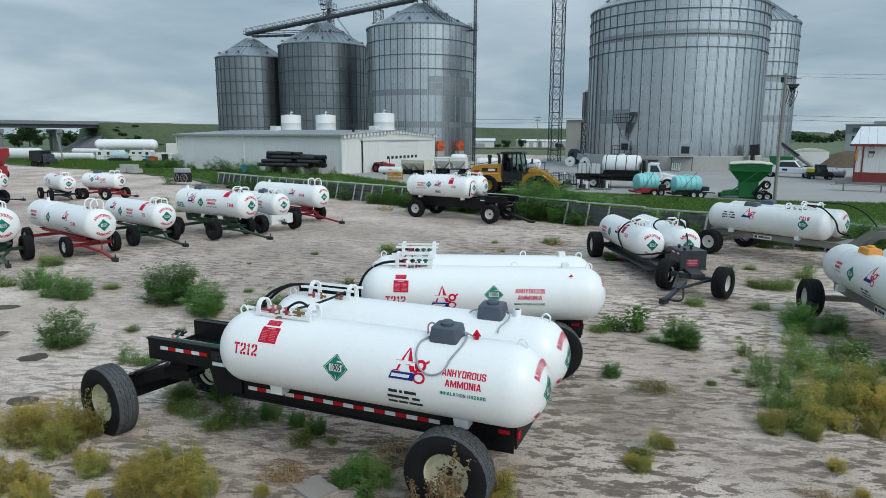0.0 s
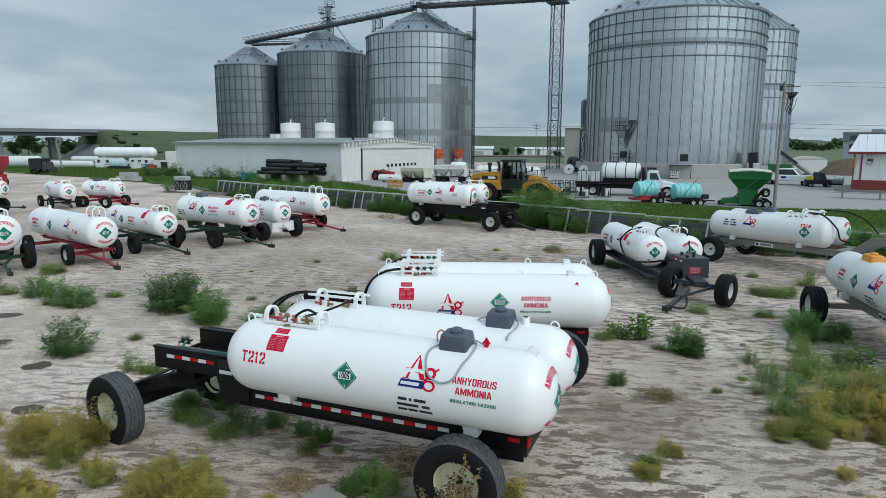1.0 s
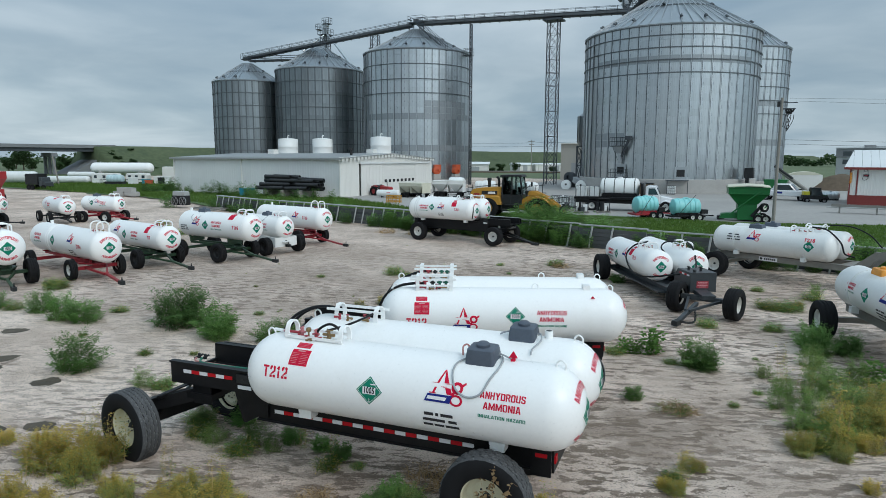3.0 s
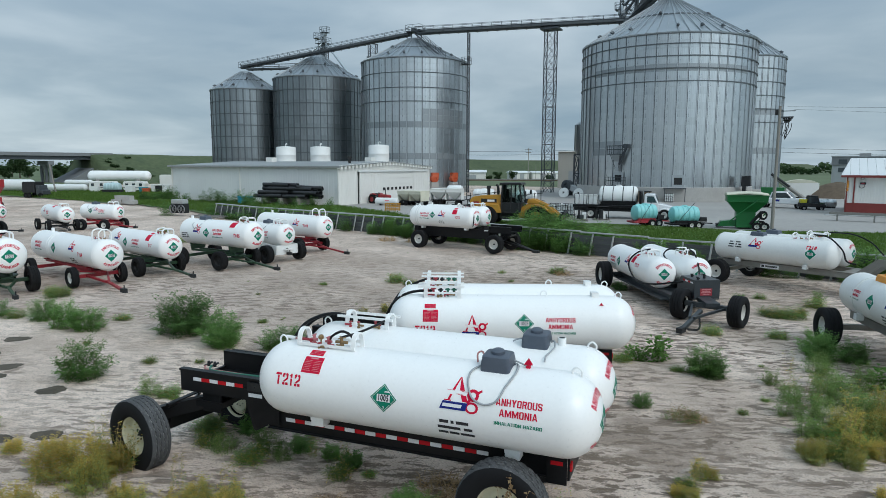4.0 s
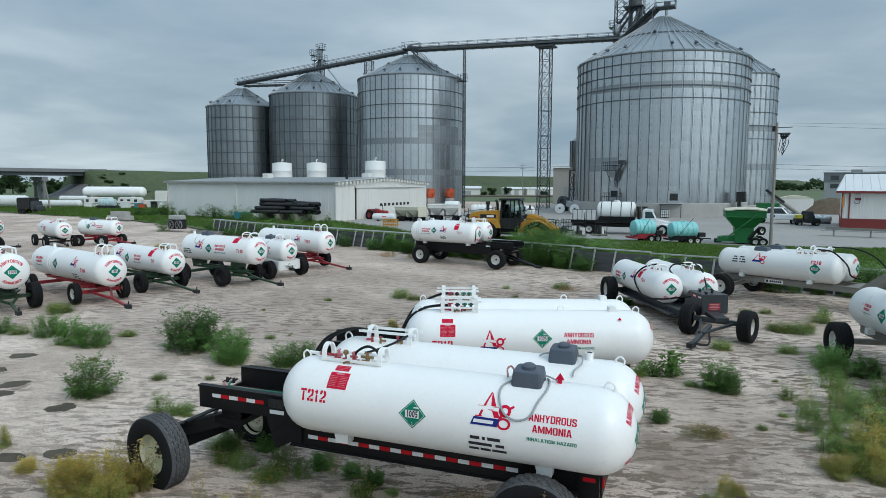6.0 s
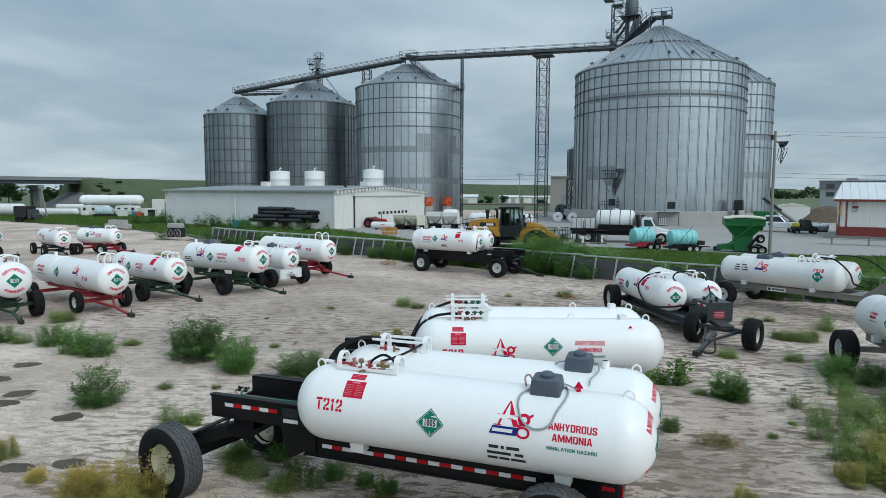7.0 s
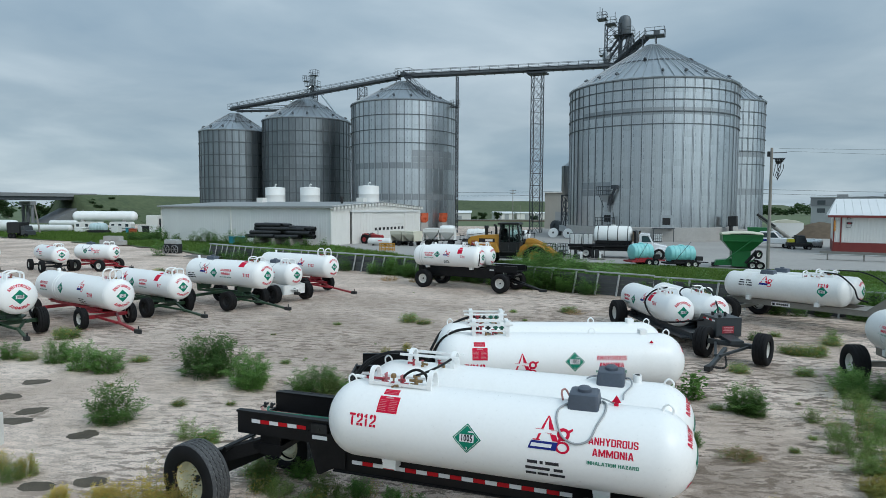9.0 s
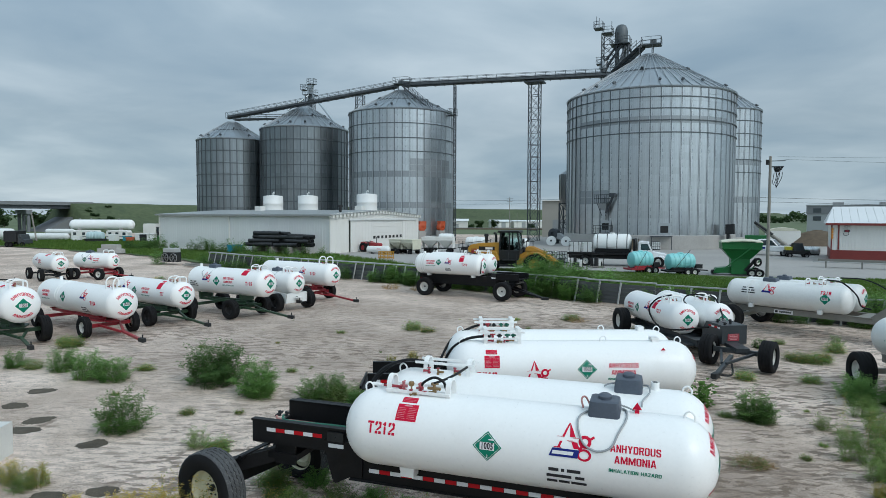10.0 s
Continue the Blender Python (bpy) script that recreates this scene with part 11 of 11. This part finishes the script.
SAY = {
    "shrub": ("leafy green shrub at the yard's edge", "shrub"), "fine": ("feathery green weed with slender upright stems", "weed"),
    "green": ("leafy green weed growing in the sand", "weed"), "deep": ("dense dark green bushy weed in the sand", "weed"),
    "yellow": ("yellowing bushy weed gone to seed", "weed"), "mixed": ("green weed with yellowing tips", "weed"),
    "low": ("low green weed tuft on bare sand", "weed"), "spindly": ("sparse upright weed with thin seed stems", "weed"), "dry": ("tangled dry straw coloured weed", "dead weed"),
    "tall": ("tall bright green weed by the board wall", "weed"), "broad": ("broad bright green leaves of a young plant", "plant"),
    "flat": ("low weed withered brown on top", "weed"),
    "withered": ("withered brown weed leaning on a tyre", "dead weed"),
}
rp = random.Random(77)


def weed(kind, x, y, s=1.0, sz=None, sink=0.02):
    sz = sz or s
    th = new("weed" if kind != "broad" else "young_plant")
    th.matrix_basis = pose(x, y, ground_at(x, y) - sink, rp.uniform(-4, 4), rp.uniform(-4, 4), rp.uniform(0, 360)) @ Matrix.Diagonal((s, s, sz, 1))
    tagged(th, SAY[kind][0], SAY[kind][1], "weeds in the yard")
    for name, me in rp.choice(K[kind]):
        piece(name, me, th, Matrix())
    return th


for kind, x, y, s in (
        ("green", -13.35, 8.45, 0.92), ("deep", -14.35, 12.15, 1.12), ("deep", -14.75, 12.5, 0.62), ("green", -12.75, 11.9, 0.95), ("green", -12.4, 11.6, 0.7), ("low", -17.1, 12.4, 0.9), ("green", -16.9, 11.2, 0.85),
        ("green", -17.6, 11.0, 0.8), ("low", -13.0, 9.9, 0.6), ("green", -19.0, 11.3, 0.75), ("low", -19.9, 11.1, 1.0), ("green", -20.6, 11.0, 0.6), ("low", -13.25, 14.0, 0.55), ("low", -21.7, 13.6, 1.5),
        ("low", -22.4, 13.9, 1.1), ("low", -10.6, 8.4, 0.35), ("low", -15.6, 10.2, 0.4), ("low", -8.9, 7.6, 0.9), ("low", -12.0, 10.4, 0.4),
        # round the near trailer's left wheel and front
        ("yellow", -9.25, 5.60, 0.74), ("mixed", -8.85, 5.35, 0.58), ("yellow", -9.65, 5.35, 0.70), ("yellow", -9.0, 5.85, 0.6), ("spindly", -8.9, 5.95, 0.9), ("spindly", -9.4, 6.05, 0.8), ("mixed", -7.95, 5.25, 0.42), ("yellow", -8.25, 5.35, 0.32),
        ("yellow", -8.55, 4.50, 0.50), ("yellow", -8.0, 4.45, 0.45), ("yellow", -9.1, 4.45, 0.5), ("yellow", -7.3, 4.8, 0.22), ("yellow", -10.2, 5.75, 0.42), ("spindly", -7.85, 5.95, 0.5),
        ("mixed", -7.25, 5.75, 0.46), ("mixed", -6.85, 5.95, 0.42), ("yellow", -7.15, 5.35, 0.52), ("mixed", -6.70, 5.50, 0.55), ("yellow", -6.30, 5.20, 0.50), ("yellow", -6.85, 5.05, 0.52), ("mixed", -6.2, 5.55, 0.40), ("yellow", -5.55, 5.9, 0.22), ("spindly", -6.6, 5.7, 0.7),
        ("fine", -8.7, 7.55, 0.50), ("green", -8.2, 7.9, 0.45), ("fine", -7.5, 7.5, 0.48), ("green", -7.05, 7.75, 0.36), ("fine", -8.1, 7.15, 0.42), ("low", -7.5, 7.1, 0.9), ("low", -8.5, 7.2, 0.8), ("green", -6.45, 7.75, 0.30), ("fine", -7.1, 7.35, 0.30), ("spindly", -6.75, 7.7, 0.6),
        ("green", -6.0, 7.65, 0.34), ("spindly", -6.1, 7.6, 0.6), ("low", -6.0, 7.3, 0.7), ("low", -5.6, 7.5, 0.4), ("green", -4.60, 6.85, 0.40), ("fine", -4.30, 6.80, 0.42), ("green", -4.75, 6.60, 0.34), ("low", -4.5, 6.9, 0.9), ("broad", -4.25, 6.35, 0.3),
        ("dry", -5.60, 6.45, 0.75), ("dry", -5.40, 6.35, 0.6), ("dry", -5.75, 6.3, 0.6), ("dry", -4.50, 7.60, 1.0), ("dry", -4.2, 7.6, 0.8),
        ("mixed", -2.75, 7.25, 0.42), ("spindly", -2.55, 7.1, 0.6), ("yellow", -2.75, 6.8, 0.42), ("withered", -3.05, 6.35, 0.95), ("withered", -3.35, 6.3, 0.75),
        # between the trailers and to the right
        ("green", -1.45, 15.1, 0.75), ("deep", -1.25, 14.95, 0.45), ("broad", -2.5, 15.8, 0.72), ("broad", -3.1, 15.45, 0.45), ("broad", -2.85, 15.5, 0.4), ("low", -3.3, 15.2, 0.9), ("low", -2.0, 15.1, 0.6), ("green", -2.37, 12.35, 0.36), ("flat", -1.6, 12.0, 0.75), ("dry", -1.35, 12.1, 0.6),
        ("mixed", -1.22, 8.90, 0.30), ("yellow", -1.40, 8.98, 0.24), ("mixed", -1.15, 9.70, 0.27), ("yellow", -1.0, 9.8, 0.24), ("spindly", -1.2, 9.3, 0.5), ("low", -1.3, 9.3, 0.6), ("yellow", 1.26, 10.15, 0.26), ("low", -0.6, 12.9, 0.4), ("low", -0.2, 13.9, 0.35), ("low", 0.1, 13.2, 0.3),
        ("dry", 0.95, 9.15, 0.7), ("dry", 1.25, 9.2, 0.7), ("dry", 1.1, 8.95, 0.6), ("yellow", 1.5, 9.5, 0.2),
        ("mixed", 0.45, 11.15, 0.42), ("mixed", 0.62, 11.45, 0.38), ("mixed", 1.0, 11.15, 0.36), ("spindly", 0.95, 11.6, 0.95), ("spindly", 1.05, 11.75, 1.0), ("mixed", 1.05, 11.7, 0.5), ("yellow", 1.45, 11.75, 0.45), ("yellow", 0.35, 11.45, 0.3), ("yellow", 1.9, 11.85, 0.5),
        ("fine", 0.45, 12.3, 0.5), ("fine", 0.2, 13.2, 0.5), ("fine", 0.75, 13.2, 0.56), ("fine", 0.25, 14.2, 0.5), ("fine", 0.85, 14.2, 0.66), ("fine", 1.25, 14.6, 0.7), ("fine", 1.3, 13.2, 0.65), ("mixed", 1.5, 12.5, 0.6), ("yellow", 1.9, 12.6, 0.62), ("mixed", 1.05, 12.5, 0.6),
        ("yellow", 2.3, 12.4, 0.6), ("yellow", 2.3, 13.2, 0.65), ("mixed", 1.85, 13.5, 0.7), ("yellow", 2.8, 12.9, 0.65), ("mixed", 2.7, 13.8, 0.75), ("fine", 2.0, 14.3, 0.62), ("yellow", 3.2, 13.5, 0.7), ("fine", 1.7, 15.3, 0.65), ("fine", 1.0, 15.3, 0.6), ("fine", -0.05, 15.0, 0.4), ("spindly", 0.3, 14.8, 0.7), ("spindly", 0.6, 13.8, 0.8), ("spindly", 1.6, 13.0, 0.8),
        ("fine", 0.9, 16.4, 0.55), ("broad", 2.0, 15.6, 0.6), ("green", 2.6, 15.2, 0.5), ("green", 1.1, 17.6, 0.75), ("green", 1.0, 18.4, 0.7), ("green", 1.8, 17.9, 0.7), ("low", 1.6, 12.9, 1.2), ("low", 1.2, 12.2, 1.2), ("low", 2.0, 13.1, 1.2), ("low", 1.5, 14.0, 1.2), ("low", 0.7, 12.4, 1.0), ("low", 0.8, 11.5, 1.0),
        # sparse over the sand
        ("low", -13.3, 21.9, 1.3), ("low", -12.6, 21.8, 1.0), ("low", -8.2, 27.3, 1.3), ("dry", -7.9, 27.1, 1.2), ("low", 0.1, 22.5, 1.5), ("low", 0.75, 22.6, 1.5), ("mixed", 1.0, 22.9, 0.3), ("low", -1.5, 19.1, 1.0), ("low", -10.3, 26.0, 0.6), ("low", -9.3, 24.3, 0.4),
        ("low", -15.3, 19.8, 0.6), ("low", -18.0, 15.5, 0.4), ("low", -11.2, 17.5, 0.3), ("low", -16.2, 17.2, 0.35), ("green", -0.9, 24.3, 0.45), ("low", -0.2, 25.6, 0.8), ("low", 1.5, 24.8, 1.2), ("low", -5.3, 25.2, 0.8), ("green", -5.0, 24.6, 0.5), ("dry", -20.5, 33.5, 1.6), ("dry", -18.8, 33.7, 1.4),
        ("low", -30.5, 27.0, 1.4), ("low", -33.5, 28.5, 1.3), ("low", -35.2, 26.6, 0.8), ("low", -29.0, 30.5, 1.0), ("shrub", -48.2, 41.8, 1.2), ("shrub", -44.4, 43.2, 1.1), ("low", -27.5, 24.2, 0.7), ("low", -36.8, 31.3, 1.2), ("mixed", -36.0, 30.2, 0.5),
        # by the concrete blocks and behind the neck
        ("low", 0.2, 19.6, 1.0),
        ("fine", -12.3, 5.7, 0.36), ("mixed", -12.75, 5.8, 0.42), ("mixed", -12.3, 5.95, 0.4), ("yellow", -11.0, 5.6, 0.32), ("fine", -11.25, 8.4, 0.42), ("low", -10.9, 8.5, 0.9), ("deep", -10.7, 12.2, 0.55), ("green", -11.2, 12.0, 0.6), ("fine", -10.2, 12.3, 0.55),
        ("fine", -10.5, 12.0, 0.5), ("green", -10.0, 12.45, 0.55), ("deep", -9.9, 12.1, 0.4), ("mixed", -11.3, 16.3, 0.35), ("mixed", -10.9, 17.0, 0.35), ("yellow", -0.1, 22.9, 0.2), ("yellow", 0.4, 22.8, 0.22), ("yellow", 0.9, 23.1, 0.2), ("fine", 1.7, 25.9, 0.5), ("spindly", -10.0, 6.3, 0.5)):
    weed(kind, x, y, s * (1.22 if kind in ("green", "deep", "mixed", "fine") else 1.3 if kind == "yellow" else 1.15), s * (1.5 if kind == "broad" else rp.uniform(0.85, 1.15)))

# flat patches of damp dark soil on the sand
for i, (x, y, a, b, h) in enumerate(((-13.22, 7.69, 0.30, 0.24, 24), (-15.42, 8.15, 0.30, 0.23, 40), (-15.14, 7.58, 0.36, 0.23, 20), (-11.1, 6.2, 0.26, 0.17, 24), (-17.5, 9.65, 0.32, 0.22, 28), (-11.75, 5.75, 0.30, 0.17, 18), (-16.9, 8.6, 0.30, 0.19, 20))):
    cz, co, si = ground_at(x, y), math.cos(radians(h)), math.sin(radians(h))
    loops = []
    for q, lift in ((1.12, -0.006), (0.93, 0.005), (0.55, 0.012), (0.05, 0.010)):
        lp = []
        for k in range(72):
            t = 2 * math.pi * k / 72
            rr = q * (1 + 0.18 * noise.noise(Vector((math.cos(t) * 1.6 + i * 5, math.sin(t) * 1.6, 0))) + 0.12 * noise.noise(Vector((math.cos(t) * 6, math.sin(t) * 6 + i, q))))
            px, py = x + rr * (a * co * math.cos(t) - b * si * math.sin(t)), y + rr * (a * si * math.cos(t) + b * co * math.sin(t))
            lp.append(Vector((px, py, ground_at(px, py) + lift)))
        loops.append(lp)
    bm = BM()
    rings(bm, loops, True, False, True)
    solid("soil_patch", bm, M_DAMPSOIL, "flat oval patch of damp dark soil", "soil patch", "", None, 2, 0, "soil patches")

# small pebbles of weed scattered over the open sand
for i in range(70):
    x, y = rp.uniform(-22, 1), rp.uniform(9, 31)
    if noise.noise(Vector((x * 0.4, y * 0.4, 2))) > -0.05:
        weed(rp.choice(("low", "dry", "low")), x, y, rp.uniform(0.12, 0.3))

# along the board wall
for i in range(60):
    t = i / 59
    x = -42 + 50 * t
    y = float(np.interp(x, [p[0] for p in wall_pts], [p[1] for p in wall_pts]))
    if noise.noise(Vector((x * 0.35, 5, 0))) > -0.18:
        weed(rp.choice(("shrub", "tall")), x + rp.uniform(-0.4, 0.4), y - rp.uniform(0.2, 0.7), rp.uniform(0.5, 0.9))
    if i % 2 == 0:
        weed(rp.choice(("tall", "shrub")), x + rp.uniform(-0.5, 0.5), y + rp.uniform(0.5, 1.6), rp.uniform(0.6, 0.95))
for x, y, s in ((-11.9, 35.2, 1.45), (-11.0, 35.0, 1.5), (-10.2, 35.6, 1.45), (-8.2, 35.2, 1.3), (-7.4, 34.6, 1.1), (-12.9, 35.4, 1.35), (-11.4, 34.2, 1.2), (-10.4, 34.2, 1.25), (-9.3, 34.0, 1.1), (-12.5, 34.2, 1.0), (-11.6, 36.4, 1.5), (-10.5, 36.6, 1.5), (-9.4, 36.0, 1.35), (-8.6, 34.1, 0.9), (-9.6, 35.1, 1.35), (-12.6, 36.2, 1.2), (-10.8, 33.9, 0.9), (-9.9, 33.7, 0.85), (-12.1, 33.8, 0.8), (-15.0, 36.0, 0.8), (-6.0, 34.6, 0.7), (-1.4, 33.4, 0.8), (-12.0, 34.4, 1.0), (-9.0, 36.4, 0.9)):
    weed("tall", x, y, s, s * 0.72)
for x, y, s in ((-12.5, 37.2, 1.5), (-11.7, 37.4, 1.6), (-13.2, 36.6, 1.3)):
    weed("tall", x, y, s * 0.8, s * 0.85)
for i in range(13):
    x = -23.4 + i * 0.55
    y = float(np.interp(x, [p[0] for p in wall_pts], [p[1] for p in wall_pts]))
    weed(("tall", "shrub", "tall")[i % 3], x, y - rp.uniform(0.3, 1.1), rp.uniform(0.6, 0.85), rp.uniform(0.5, 0.75))
# shrubs along the shed
for x, y, s in ((-66.3, 58.6, 1.5), (-65.2, 58.0, 1.2), (-63.8, 58.5, 0.9), (-57.6, 57.9, 1.3), (-56.4, 57.4, 1.1), (-55.4, 58.4, 1.4), (-50.2, 54.6, 0.6), (-40.9, 55.5, 0.5), (-51.0, 55.0, 1.1), (-43.4, 56.8, 1.0), (-69.5, 59.5, 1.2), (-71.4, 58.6, 1.0), (-53.2, 55.2, 1.0), (-60.8, 58.4, 1.2), (-59.4, 58.9, 1.4), (-67.4, 58.8, 1.6), (-62.4, 57.2, 0.9), (-68.6, 57.6, 1.0), (-73.5, 60.2, 1.1), (-52.2, 56.6, 1.3), (-41.6, 57.4, 0.9), (-48.2, 53.2, 0.9), (-40.2, 44.6, 0.8), (-33.0, 42.0, 0.7), (-28.0, 40.4, 0.8), (-51.5, 56.6, 1.1), (-49.6, 56.4, 0.9), (-47.4, 56.2, 0.8), (-45.2, 56.0, 0.9), (-43.6, 55.6, 0.7)):
    weed("shrub", x, y, s * 1.05, s * 1.05)


def grass_stuff(name, inside, n, box_, hgt, label, seed):
    """Many blades as one object."""
    rnd = random.Random(seed)
    v, f = [], []
    x0, x1, y0, y1 = box_
    k = 0
    while k < n:
        x, y = rnd.uniform(x0, x1), rnd.uniform(y0, y1)
        if not inside(x, y):
            continue
        k += 1
        z = ground_z(x, y) + 0.06
        hh = hgt * (0.5 + 0.9 * max(0.0, 0.5 + noise.noise(Vector((x * 0.15, y * 0.15, 1))))) * rnd.uniform(0.6, 1.2)
        for b in range(4):
            a = rnd.uniform(0, 6.283)
            d = Vector((math.cos(a), math.sin(a), 0))
            p = Vector((x + rnd.uniform(-0.15, 0.15), y + rnd.uniform(-0.15, 0.15), z))
            s = Vector((-d.y, d.x, 0)) * rnd.uniform(0.025, 0.05)
            i = len(v)
            v += [p - s, p + s, p + d * hh * rnd.uniform(0.2, 0.6) + Vector((0, 0, hh))]
            f.append((i, i + 1, i + 2))
    me = pydata(name, v, f, M_GRASS)
    return tagged(new(name, me), label, "grass", "", "stuff")


def poly_in(poly):
    def test(x, y):
        c = False
        for (xa, ya), (xb, yb) in zip(poly, poly[1:] + poly[:1]):
            if (ya > y) != (yb > y) and x < (xb - xa) * (y - ya) / (yb - ya) + xa:
                c = not c
        return c
    return test


pad = poly_in([(-12.5, 38.8), (-3, 36.4), (1.5, 37.0), (2.5, 39.2), (-3, 39.0), (-12, 41.8)])
east = poly_in([(-21, 37.4), (-5, 33.2), (3, 32.0), (20, 32), (20, 52.5), (9, 52.4), (-1.5, 49.6), (-11.5, 50.4), (-24, 48.0)])
grass_stuff("grass_east", lambda x, y: east(x, y) and not pad(x, y), 22000, (-24, 20, 32, 53), 0.14, "rough green grass between wall and lot", 1)
grass_stuff("grass_west", poly_in([(-120, 62), (-92, 56.4), (-63, 51), (-49, 46.5), (-44, 43.4), (-26, 38.6), (-21, 37.4), (-24, 47.5), (-42, 59.5), (-68, 60), (-92, 82), (-120, 90)]), 20000, (-120, -21, 37, 92), 0.32, "rough green grass beside the shed", 2)
